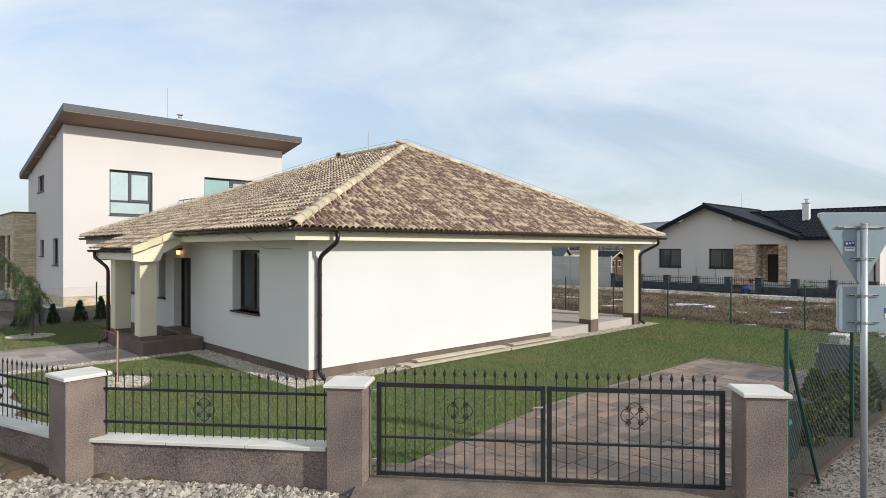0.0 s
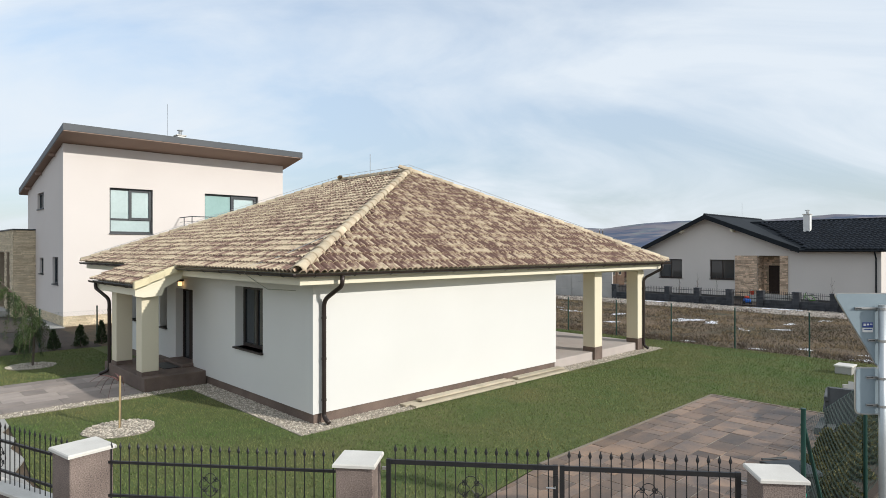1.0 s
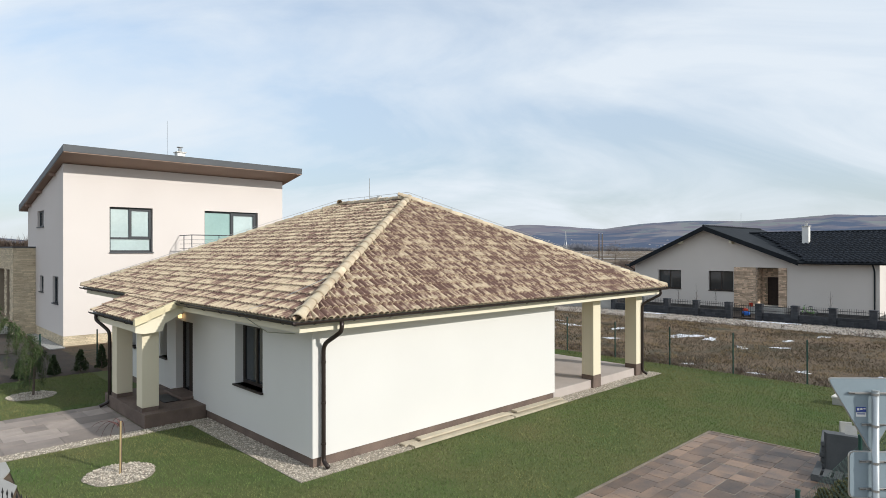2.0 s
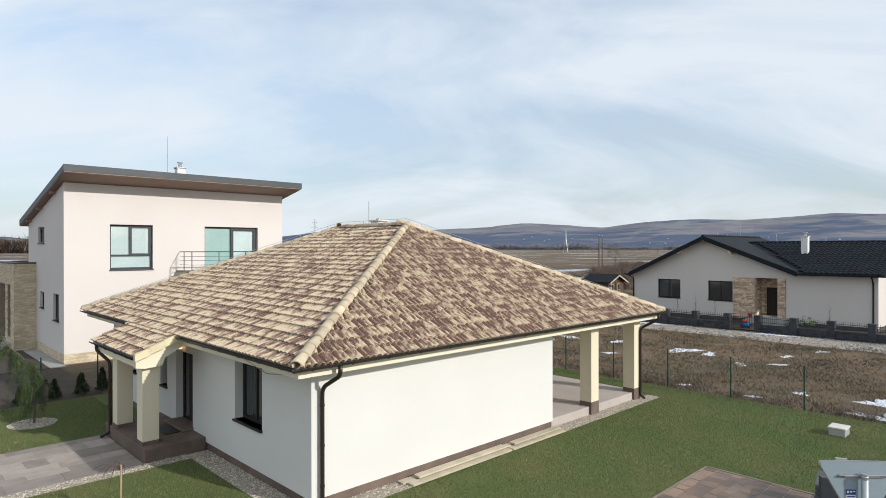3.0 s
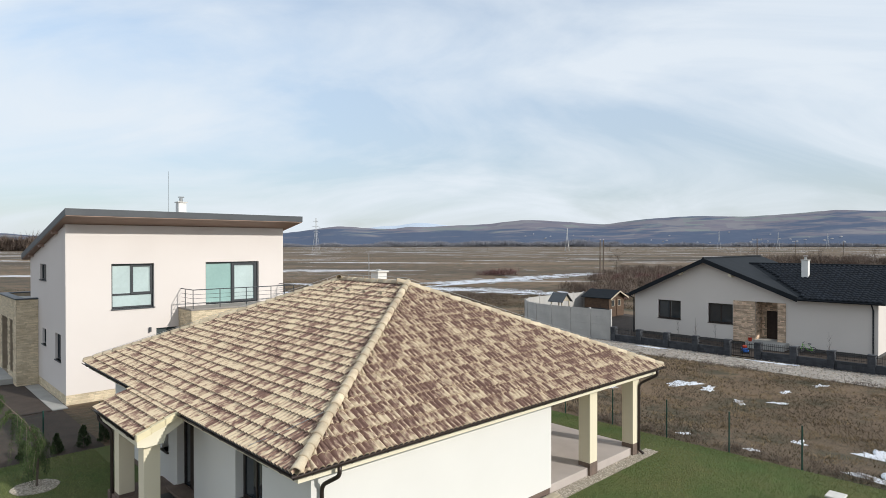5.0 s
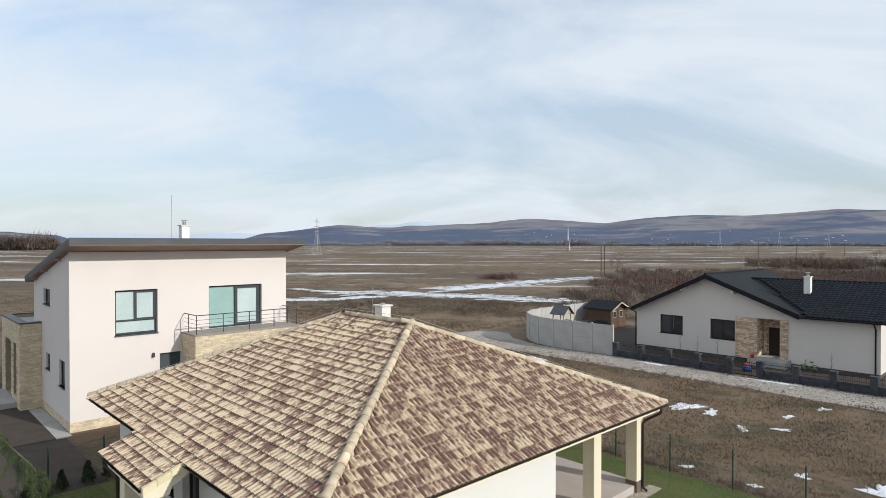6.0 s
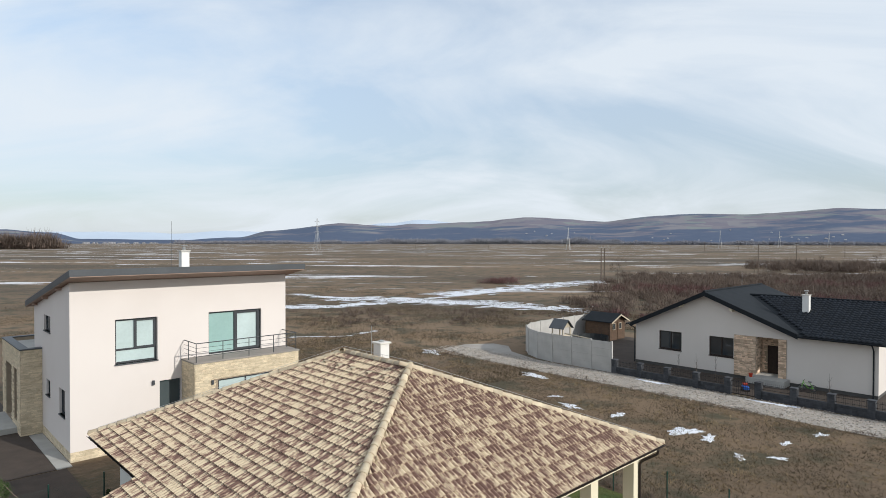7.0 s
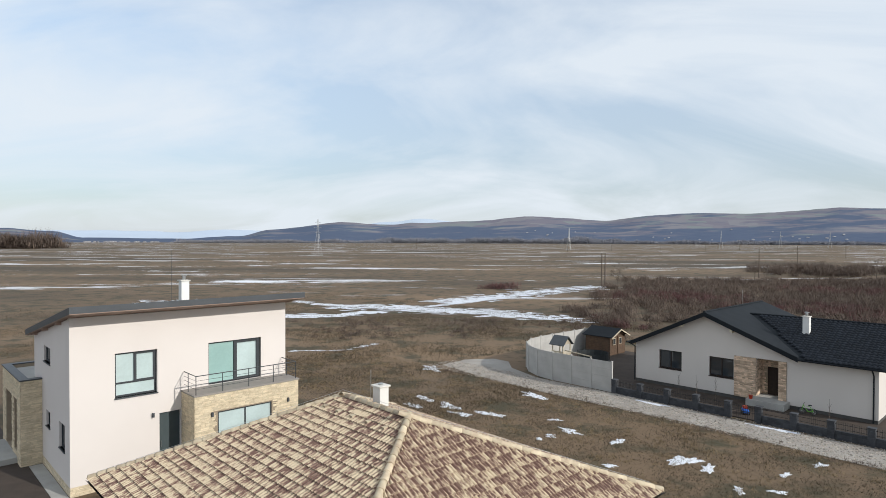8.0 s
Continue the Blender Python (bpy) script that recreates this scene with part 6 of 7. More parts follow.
part("body", prism(((-0.2, 0.0), (0.2, 0.0), (0.2, 0.3), (0.13, 0.3), (0.10, 0.07), (-0.2, 0.07)), "y", -0.12, 0.12), CONCRETE, slab)

# ---- planks at the wall, doormat, porch lamp ----
for k, (a0, a1, b, z, tilt) in enumerate(((2.9, 6.25, 0.06, 0.02, 0), (2.8, 6.1, 0.29, 0.02, 1), (3.2, 6.2, 0.20, 0.085, -1), (6.3, 8.6, 0.06, 0.02, 0), (6.2, 8.7, 0.28, 0.025, -1), (6.5, 8.5, 0.18, 0.09, 1))):
    ob = part("plank", box(a0, b, z, a1, b + 0.20, z + 0.045, bevel=0.004), PLANK, None, at=H.copy())
    tagged(ob, "weathered pale plank lying on the gravel by the wall", "plank", "planks at the wall")
tagged(part("doormat", box(-0.05, 6.55, 0.342, 0.55, 7.5, 0.357), IRON, None, at=H.copy()), "black rubber doormat on the porch floor", "doormat")
lamp = thing("wall_lamp", "small lantern, lit, on the porch wall", "lamp", H @ pose(WX, 7.15, 2.42))
part("bracket", box(-0.10, -0.04, 0.16, 0.0, 0.04, 0.20), IRON, lamp)
part("shade", box(-0.14, -0.045, 0.03, -0.05, 0.045, 0.14, bevel=0.012), glow("warm_lamp_glass", (1.0, 0.60, 0.24), 2.2), lamp, "glowing amber glass")
part("cap", box(-0.17, -0.07, 0.15, -0.03, 0.07, 0.17), IRON, lamp)


# ---- plants ----
def sprays(rng, centre_fn, n, size, droop=0.0, width=0.25):
    """Small needle-like leaves: slim quads."""
    verts, faces = [], []
    for _ in range(n):
        p, out = centre_fn(rng)
        d = (Vector(out) + Vector((rng.gauss(0, 0.5), rng.gauss(0, 0.5), rng.gauss(0, 0.4) - droop))).normalized()
        s = d.cross(Vector((rng.gauss(0, 1), rng.gauss(0, 1), rng.gauss(0, 1)))).normalized() * size * width
        l = size * rng.uniform(0.6, 1.4)
        p = Vector(p)
        k = len(verts)
        verts += [p - s * 0.4, p + s * 0.4, p + d * l * 0.6 + s, p + d * l, p + d * l * 0.6 - s]
        faces.append((k, k + 1, k + 2, k + 3, k + 4))
    return verts, faces


def cone_bush(m, h, r, material, label, name="conifer_shrub", n=1400, seed=1, size=0.07):
    rng = random.Random(seed)
    ob = thing(name, label, "shrub", m)
    part("trunk", tube(((0, 0, 0), (0.01, 0, h * 0.5), (0, 0.01, h * 0.93)), 0.02 * h + 0.008, 6, taper=0.004), BARK, ob)

    def c(g):
        z = h * (0.04 + 0.96 * g.random() ** 1.25)
        t = g.uniform(0, math.tau)
        q = r * (1 - (z / h)) ** 0.7 * (0.55 + 0.45 * g.random()) * (1 + 0.25 * math.sin(3 * t + z * 9))
        return (q * math.cos(t), q * math.sin(t), z), (math.cos(t) * 0.6, math.sin(t) * 0.6, 0.8)
    v, f = sprays(rng, c, n, size)
    from_arrays("crown", v, f, material, ob)
    return ob


for k, (a, b, h) in enumerate(((-0.96, 14.55, 0.66), (-0.1, 14.7, 0.74), (0.6, 14.8, 0.84), (-1.9, 14.6, 0.6), (-2.8, 14.6, 0.62))):
    cone_bush(H @ pose(a, b, 0), h, 0.2 + 0.03 * (k % 2), NEEDLE, "young dark green conifer in bare soil", seed=k + 1, n=900)
cone_bush(H @ pose(-3.9, 14.3, 0), 0.75, 0.42, NEEDLE_YELLOW, "yellow-green low conifer shrub at the bed's edge", seed=21, n=1200)
for k, (a, b, h, r) in enumerate(((4.2, -7.3, 0.85, 0.34), (5.1, -7.3, 0.72, 0.34), (3.45, -7.3, 0.65, 0.28), (6.1, -7.35, 0.7, 0.34), (7.0, -7.35, 0.6, 0.3))):
    cone_bush(H @ pose(a, b, 0), h, r, NEEDLE_YELLOW, "yellow-green conifer shrub behind the wire fence", seed=31 + k, n=3600, size=0.06)

weep = thing("weeping_tree", "young weeping evergreen with a leaning crown in gravel", "tree", H @ pose(-2.05, 11.6, 0))
trunk = [(0, 0, 0), (0.03, -0.02, 0.8), (0.0, 0.02, 1.45), (-0.25, 0.25, 1.95), (-0.62, 0.6, 2.4), (-0.95, 0.9, 2.85)]
part("trunk", tube(trunk, 0.035, 8, taper=0.012), BARK, weep)
rw = random.Random(8)
limbs = []
for k in range(34):
    t = min(rw.uniform(0.3, 1.05), 1.0) ** 1.2
    i = min(int(t * 5), 4)
    p = Vector(trunk[i]).lerp(Vector(trunk[i + 1]), t * 5 - i)
    ang = rw.uniform(0, math.tau)
    out = Vector((math.cos(ang), math.sin(ang), 0)) * rw.uniform(0.25, 0.65) * (1.0 if t < 0.72 else 0.45)
    end = p + out + Vector((0, 0, -min(rw.uniform(0.4, 1.3) if t < 0.72 else rw.uniform(0.15, 0.5), p.z - 0.25)))
    mid = p + out * 0.75 + Vector((0, 0, 0.10))
    line = [p * (1 - s) ** 2 + mid * 2 * s * (1 - s) + end * s * s for s in [j / 6 for j in range(7)]]
    limbs.append(line)
    part("limb", tube(line, 0.010, 5, taper=0.003), BARK, weep)


def on_limb(g):
    line = g.choice(limbs)
    j = g.randrange(1, 6)
    p = line[j].lerp(line[j + 1], g.random())
    return p + Vector((g.gauss(0, 0.04), g.gauss(0, 0.04), g.gauss(0, 0.04))), (g.gauss(0, 0.4), g.gauss(0, 0.4), -0.5)


v, f = sprays(rw, on_limb, 15000, 0.05, 0.5, 0.12)
from_arrays("crown", v, f, mat("fresh_green_needles", (0.070, 0.100, 0.030), (0.034, 0.060, 0.020), 3.0, 40.0, 0.8, 0.0, var=0.4), weep)

sap = thing("sapling", "bare weeping sapling tied to a pale stake", "tree", H @ pose(-2.13, 2.92, 0))
part("stake", tube(((0, 0, 0), (0.01, 0, 1.02)), 0.017, 8), STAKE, sap, "pale wooden stake")
for k in range(7):
    e = Vector((-0.42 + 0.10 * k, 0.32 + 0.07 * (k % 3), 0.92 - 0.14 * ((k * 5) % 4)))
    part("branch", tube([Vector((0.01, 0.01, 0.9)) * (1 - s) ** 2 + Vector((e.x * 0.5, e.y * 0.5, 1.16)) * 2 * s * (1 - s) + e * s * s for s in [j / 7 for j in range(8)]], 0.009, 5, taper=0.003), TWIG_RED, sap)
part("trunk", tube(((0.03, 0.02, 0), (0.03, 0.02, 0.92)), 0.010, 6), BARK, sap)

# ---- block fence of the gabled house ----
def block_fence():
    ob = thing("block_fence", "dark grey split-block wall with piers and iron bars", "fence")
    piers = [15.6, 13.4, 11.2, 9.0, 6.75, 4.75, 2.6, 0.5, -1.6, -3.7, -5.8]
    def blocks(x0, y0, x1, y1, z0, z1, seed):
        r = random.Random(seed)
        verts, faces = [], []
        z = z0
        while z < z1 - 0.02:
            y = y0
            while y < y1 - 0.02:
                w = min(r.choice((0.2, 0.3, 0.4)), y1 - y)
                d = r.uniform(0, 0.02)
                k = len(verts)
                verts += [(px, py, pz) for pz in (z + 0.004, min(z + 0.19, z1)) for px, py in ((x0 - d, y + 0.004), (x1 + d, y + 0.004), (x1 + d, y + w - 0.004), (x0 - d, y + w - 0.004))]
                faces += [tuple(k + i for i in f) for f in ((3, 2, 1, 0), (4, 5, 6, 7), (0, 1, 5, 4), (1, 2, 6, 5), (2, 3, 7, 6), (3, 0, 4, 7))]
                y += w
            z += 0.194
        return from_arrays("block_work", verts, faces, SPLIT, ob, "dark grey split blocks", "", "stuff")
    for k, y in enumerate(piers):
        p = blocks(37.45, y - 0.2, 37.85, y + 0.2, -0.5, 0.62, k)
        part("pier_cap", box(37.42, y - 0.23, 0.62, 37.88, y + 0.23, 0.67, bevel=0.008), SPLIT, ob)
    for k, (y1, y0) in enumerate(zip(piers, piers[1:])):
        if k == 4:
            for z in (-0.38, 0.10, 0.46):
                part("gate_rail", box(37.62, y0 + 0.22, z, 37.66, y1 - 0.22, z + 0.035), IRON, ob)
            for j in range(11):
                y = y0 + 0.26 + (y1 - y0 - 0.52) * j / 10
                part("gate_bar", box(37.63, y, -0.38, 37.65, y + 0.02, 0.6), IRON, ob)
            continue
        blocks(37.55, y0 + 0.2, 37.75, y1 - 0.2, -0.5, 0.10, 30 + k)
        for z in (0.20, 0.48):
            part("rail", box(37.635, y0 + 0.2, z, 37.665, y1 - 0.2, z + 0.03), IRON, ob)
        for j in range(14):
            y = y0 + 0.28 + (y1 - y0 - 0.56) * j / 13
            part("bar", box(37.642, y, 0.10, 37.658, y + 0.016, 0.62 + 0.05 * math.sin(math.pi * j / 13)), IRON, ob)
    return ob


block_fence()

# toys, bucket and bicycle by the entrance
RED = mat("red_plastic", (0.45, 0.05, 0.02), (0.38, 0.04, 0.02), 6.0, 60.0, 0.4, 0.0)
TOYBLUE = mat("blue_plastic", (0.02, 0.12, 0.45), (0.02, 0.09, 0.36), 6.0, 60.0, 0.4, 0.0)
LIME = mat("lime_paint", (0.16, 0.48, 0.03), (0.13, 0.40, 0.03), 6.0, 60.0, 0.4, 0.0)
car = thing("toy_car", "blue and red plastic toy car on the yard", "toy", H @ pose(39.0, 6.1, -0.40, 0, 0, 30))
part("body", box(-0.35, -0.2, 0.1, 0.35, 0.2, 0.38, bevel=0.06), TOYBLUE, car)
part("seat", box(-0.1, -0.15, 0.38, 0.3, 0.15, 0.55, bevel=0.04), RED, car)
for x in (-0.22, 0.22):
    for y in (-0.22, 0.18):
        part("wheel", tube(((x, y, 0.12), (x, y + 0.05, 0.12)), 0.12, 12), BIN, car)
buck = thing("bucket", "orange-red plastic bucket on the entrance step", "bucket", H @ pose(41.7, 6.7, 0.08))
part("body", tube(((0, 0, 0), (0, 0, 0.28)), 0.11, 14, taper=0.15), RED, buck)
part("handle", tube([(0.14 * math.cos(t), 0, 0.28 + 0.14 * math.sin(t)) for t in [math.pi * k / 8 for k in range(9)]], 0.006, 5), STEEL, buck)
bike = thing("bicycle", "lime green child's bicycle leaning by the wall", "bicycle", H @ pose(41.9, 3.0, -0.36, 0, 0, 92))
for x in (-0.36, 0.36):
    w = part("wheel", tube([(x + 0.22 * math.cos(t), 0, 0.24 + 0.22 * math.sin(t)) for t in [math.tau * k / 20 for k in range(21)]], 0.022, 6), BIN, bike)
    for k in range(6):
        t = math.pi * k / 6
        part("spoke", bar((x + 0.21 * math.cos(t), 0, 0.24 + 0.21 * math.sin(t)), (x - 0.21 * math.cos(t), 0, 0.24 - 0.21 * math.sin(t)), 0.004), STEEL, w)
part("frame", tube(((-0.36, 0, 0.24), (-0.15, 0, 0.58), (0.26, 0, 0.60), (-0.02, 0, 0.24), (-0.36, 0, 0.24)), 0.024, 6), LIME, bike)
part("fork", tube(((0.36, 0, 0.24), (0.25, 0, 0.72)), 0.022, 6), LIME, bike)
part("handlebar", tube(((0.22, -0.22, 0.76), (0.25, 0, 0.72), (0.22, 0.22, 0.76)), 0.016, 6), IRON, bike)
part("saddle", box(-0.26, -0.07, 0.64, -0.04, 0.07, 0.70, bevel=0.02), BIN, bike)
for k, (a, b) in enumerate(((40.6, 11.7), (40.8, 8.9), (39.2, 1.0), (39.0, 9.6))):
    s = thing("bare_sapling", "thin leafless sapling in the bare yard", "tree", H @ pose(a, b, -0.4))
    part("trunk", tube(((0, 0, 0), (0.03, 0, 0.8), (0.0, 0.02, 1.6 + 0.2 * k)), 0.02, 5, taper=0.006), BARK, s)
    for j in range(6):
        z = 0.7 + 0.15 * j
        part("branch", tube(((0.02, 0, z), (0.15 * math.cos(j * 2.2), 0.15 * math.sin(j * 2.2), z + 0.35)), 0.008, 4, taper=0.003), BARK, s)

# ---- panel wall round the play yard ----
wall_line = [(37.75, 15.95), (37.75, 17.9), (37.75, 19.85), (37.75, 21.8), (38.1, 23.7), (39.0, 25.4), (40.4, 26.8), (42.2, 27.7), (44.2, 28.0), (46.2, 28.0), (48.2, 28.0), (50.2, 28.0), (52.2, 28.0), (54.2, 28.0)]
pw = thing("concrete_panel_wall", "pale grey precast concrete panel wall, curving round a yard", "wall")
for (x0, y0), (x1, y1) in zip(wall_line, wall_line[1:]):
    d = Vector((x1 - x0, y1 - y0, 0))
    m = Matrix.Translation((x0, y0, -0.5)) @ Matrix.Rotation(math.atan2(d.y, d.x), 4, "Z")
    for k in range(4):
        part("panel", box(0.07, -0.025, k * 0.62, d.length - 0.07, 0.025, k * 0.62 + 0.612), PANEL, pw, at=m)
    part("post", box(-0.07, -0.07, 0, 0.07, 0.07, 2.55), PANEL, pw, at=m)
sheet("pavement", ((38.0, 16.0), (55, 13.5), (55, 27.8), (44, 27.9), (40.5, 26.7), (38.2, 23.6)), -0.42, SOIL, "bare dark yard inside the panel wall", "pavement", 0.1)

# shed, play tower, trampoline
shed = thing("garden_shed", "brown timber garden shed with a dark felt roof", "shed", H @ pose(52.6, 25.6, -0.42))
for k in range(11):
    part("board", box(-1.5, -1.5, 0.05 + k * 0.18, 1.5, -1.46, 0.05 + k * 0.18 + 0.17), WOOD, shed)
    part("board", box(-1.54, -1.5, 0.05 + k * 0.18, -1.50, 1.5, 0.05 + k * 0.18 + 0.17), WOOD, shed)
part("body", box(-1.49, -1.45, 0, 1.5, 1.5, 2.05), WOOD, shed)
part("gable", prism(((-1.5, 2.05), (1.5, 2.05), (0, 2.7)), "y", -1.5, 1.5), WOOD, shed)
for s in (-1, 1):
    part("roof_slope", prism(((0, 2.74), (s * 1.85, 1.95), (s * 1.85, 2.03), (0, 2.82)), "y", -1.9, 1.75), SLATE_ROOF, shed)
    part("bargeboard", prism(((0, 2.62), (s * 1.85, 1.83), (s * 1.85, 1.97), (0, 2.76)), "y", -1.94, -1.90), PLANK, shed)
part("door", box(-0.1, -1.56, 0.1, 0.75, -1.505, 1.95), WOOD, shed)
for x in (-1.1, 0.15):
    w = part("window", box(x, -1.575, 1.1, x + 0.55, -1.56, 1.8), PLANK, shed)
    part("pane", box(x + 0.05, -1.585, 1.15, x + 0.5, -1.576, 1.75), GLASS, w)
tower = thing("play_tower", "small timber play tower with a pitched roof", "play tower", H @ pose(42.6, 24.3, -0.42))
for x in (-0.6, 0.6):
    for y in (-0.6, 0.6):
        part("post", box(x - 0.05, y - 0.05, 0, x + 0.05, y + 0.05, 2.3), PLANK, tower)
part("platform", box(-0.65, -0.65, 1.05, 0.65, 0.65, 1.13), PLANK, tower)
for x0, y0, x1, y1 in ((-0.65, -0.68, 0.65, -0.64), (-0.68, -0.65, -0.64, 0.65)):
    for k in range(3):
        part("board", box(x0, y0, 1.2 + k * 0.16, x1, y1, 1.33 + k * 0.16), PLANK, tower)
for s in (-1, 1):
    part("roof_slope", prism(((0, 3.0), (s * 0.85, 2.2), (s * 0.85, 2.25), (0, 3.06)), "y", -0.85, 0.85), ZINC, tower)
part("gable", prism(((-0.65, 2.3), (0.65, 2.3), (0, 2.92)), "y", -0.64, -0.6), PLANK, tower)
tramp = thing("trampoline", "black round trampoline with a folded safety net", "trampoline", H @ pose(44.4, 21.9, -0.42))
part("ring", tube([(1.5 * math.cos(t), 1.5 * math.sin(t), 0.8) for t in [math.tau * k / 24 for k in range(25)]], 0.05, 6), BIN, tramp)
part("mat", tube(((0, 0, 0.78), (0, 0, 0.80)), 1.45, 24), BIN, tramp)
part("safety_net", tube(((0, 0, 0.82), (0, 0, 1.55)), 1.42, 24, caps=False), BIN, tramp)
for k in range(6):
    t = math.tau * k / 6
    part("leg", tube(((1.5 * math.cos(t), 1.5 * math.sin(t), 0), (1.5 * math.cos(t), 1.5 * math.sin(t), 1.7)), 0.025, 6), BIN, tramp)
swing = thing("swing_beam", "slanting timber swing frame beside the play tower", "swing", H @ pose(41.6, 20.6, -0.42))
part("beam", tube(((0, -0.3, 1.7), (0, 2.6, 1.9)), 0.06, 8), PLANK, swing)
for x in (-0.7, 0.7):
    part("leg", tube(((x, -0.5, 0), (0, -0.2, 1.72)), 0.05, 8), PLANK, swing)


# ---- scrub, bushes and far trees ----
def twig_cloud(name, clumps, material, label, category, twigs, seed, m=None, thick=0.02):
    """Bare bushes: each clump is a spray of slim curved twigs."""
    r = np.random.default_rng(seed)
    vs, fs = [], []
    for x, y, z, h, w in clumps:
        n = twigs
        a = r.uniform(0, math.tau, n)
        e = r.uniform(0.05, 1.0, n)
        p0 = np.stack((x + r.normal(0, w * 0.35, n), y + r.normal(0, w * 0.35, n), z + h * r.uniform(0, 0.45, n)), -1)
        d = np.stack((np.cos(a) * (1 - e * 0.7), np.sin(a) * (1 - e * 0.7), e), -1) * (h * r.uniform(0.25, 0.6, n))[:, None]
        s = np.stack((-np.sin(a + 0.5), np.cos(a + 0.5), r.normal(0, 0.3, n)), -1) * (thick * r.uniform(0.5, 1.3, n))[:, None]
        k = sum(len(q) for q in vs)
        v = np.stack((p0 - s, p0 + s, p0 + d), 1).reshape(-1, 3)
        vs.append(v)
        fs.append(np.arange(n * 3).reshape(n, 3) + k)
    v, f = np.concatenate(vs), np.concatenate(fs)
    return from_arrays(name, v.tolist(), f.tolist(), material, None, label, category, "stuff", m)


rs = random.Random(6)


def scatter(count, x0, x1, y0, y1, keep, h0, h1):
    out = []
    while len(out) < count:
        x, y = rs.uniform(x0, x1), rs.uniform(y0, y1)
        if keep(x, y):
            h = rs.uniform(h0, h1)
            out.append((x, y, -0.5, h, h * 0.9))
    return out


def scrub_zone(x, y):
    edge = 18 + (y - 88) * 0.40 + 4 * math.sin(y * 0.23)
    return x > edge and y > 84 - (x - 18) * 0.32 + 2 * math.sin(x * 0.3)


twig_cloud("scrub", scatter(2300, 18, 190, 55, 185, scrub_zone, 1.2, 3.1), TWIG, "dense leafless brown scrub beyond the houses", "scrub", 190, 1, thick=0.034)
twig_cloud("scrub", scatter(700, 22, 150, 62, 150, lambda x, y: scrub_zone(x, y) and math.sin(x * 0.11 + y * 0.07) > 0.1, 1.0, 2.4), TWIG_RED, "reddish leafless thicket among the scrub", "scrub", 190, 2, thick=0.034)
twig_cloud("scrub", scatter(130, 118, 235, 205, 245, lambda x, y: True, 3.0, 6.5), TWIG, "taller grey bushes along the field's edge", "scrub", 420, 3, thick=0.05)
twig_cloud("scrub", scatter(160, -26, 24, 74, 92, lambda x, y: math.sin(x * 0.4) + rs.uniform(-1, 1) > -0.2, 0.5, 1.1), TWIG, "low dead weeds along the meadow's edge", "scrub", 70, 4, thick=0.03)
twig_cloud("scrub", [(14 + rs.gauss(0, 2.0), 152 + rs.gauss(0, 1.5), -0.5, rs.uniform(1.5, 3), 3) for _ in range(6)], TWIG_RED, "reddish bush by the snowy hollow", "scrub", 220, 5, thick=0.06)
twig_cloud("weeds", [(*(H @ Vector((16.3 + abs(rs.gauss(0, 0.35)), rs.uniform(-7, 15), 0)))[:2], -0.06, rs.uniform(0.2, 0.5), 0.3) for _ in range(170)], TWIG, "dead weeds along the wire fence", "weeds", 40, 6, thick=0.008)
twig_cloud("weeds", [(*(H @ Vector((33.5 + rs.gauss(0, 0.4), rs.uniform(-10, 32), 0)))[:2], -0.45, rs.uniform(0.2, 0.45), 0.3) for _ in range(120)], TWIG, "dead weeds along the lane", "weeds", 40, 7, thick=0.012)


def bare_tree(x, y, h, seed, label="leafless tree with a fine twiggy crown"):
    r = random.Random(seed)
    ob = thing("bare_tree", label, "tree", Matrix.Translation((x, y, -0.5)))
    bm = bmesh.new()
    tips = []

    def grow(p, d, l, rad, depth):
        q = p + d * l
        tube((p, p + d * l * 0.5 + Vector((r.gauss(0, 0.04), r.gauss(0, 0.04), 0)) * l, q), rad, 5 if depth < 2 else 3, bm, False, rad * 0.6)
        if depth >= 4:
            tips.append((q, d))
            return
        for _ in range(r.choice((2, 3, 3))):
            nd = (d + Vector((r.gauss(0, 0.5), r.gauss(0, 0.5), r.gauss(0.12, 0.3)))).normalized()
            grow(q, nd, l * r.uniform(0.62, 0.8), rad * 0.55, depth + 1)
    grow(Vector((0, 0, 0)), Vector((0, 0, 1)), h * 0.3, h * 0.018, 0)
    part("trunk", bm, BARK, ob)
    verts, faces = [], []
    for q, d in tips:
        for _ in range(6):
            nd = (d + Vector((r.gauss(0, 0.6), r.gauss(0, 0.6), r.gauss(0, 0.5)))).normalized() * h * r.uniform(0.06, 0.12)
            s = Vector((r.gauss(0, 1), r.gauss(0, 1), r.gauss(0, 1))).normalized() * h * 0.003
            k = len(verts)
            verts += [q - s, q + s, q + nd]
            faces.append((k, k + 1, k + 2))
    from_arrays("crown", verts, faces, TWIG, ob)
    return ob


for k, (x, y, h) in enumerate(((56, 74, 4.5), (61, 82, 4.0), (52, 86, 3.8), (43.0, 150, 7.0), (70, 80, 4.5), (95, 185, 7), (118, 190, 7), (140, 196, 8))):
    bare_tree(x, y, h, k + 3)
# the wood on the far left
twig_cloud("far_wood", [(-512 - 150 * rs.random(), 780 + rs.uniform(-30, 30), -0.5, rs.uniform(12, 32), 16) for _ in range(120)], TWIG, "leafless wood at the field's edge", "trees", 160, 8, thick=0.5)

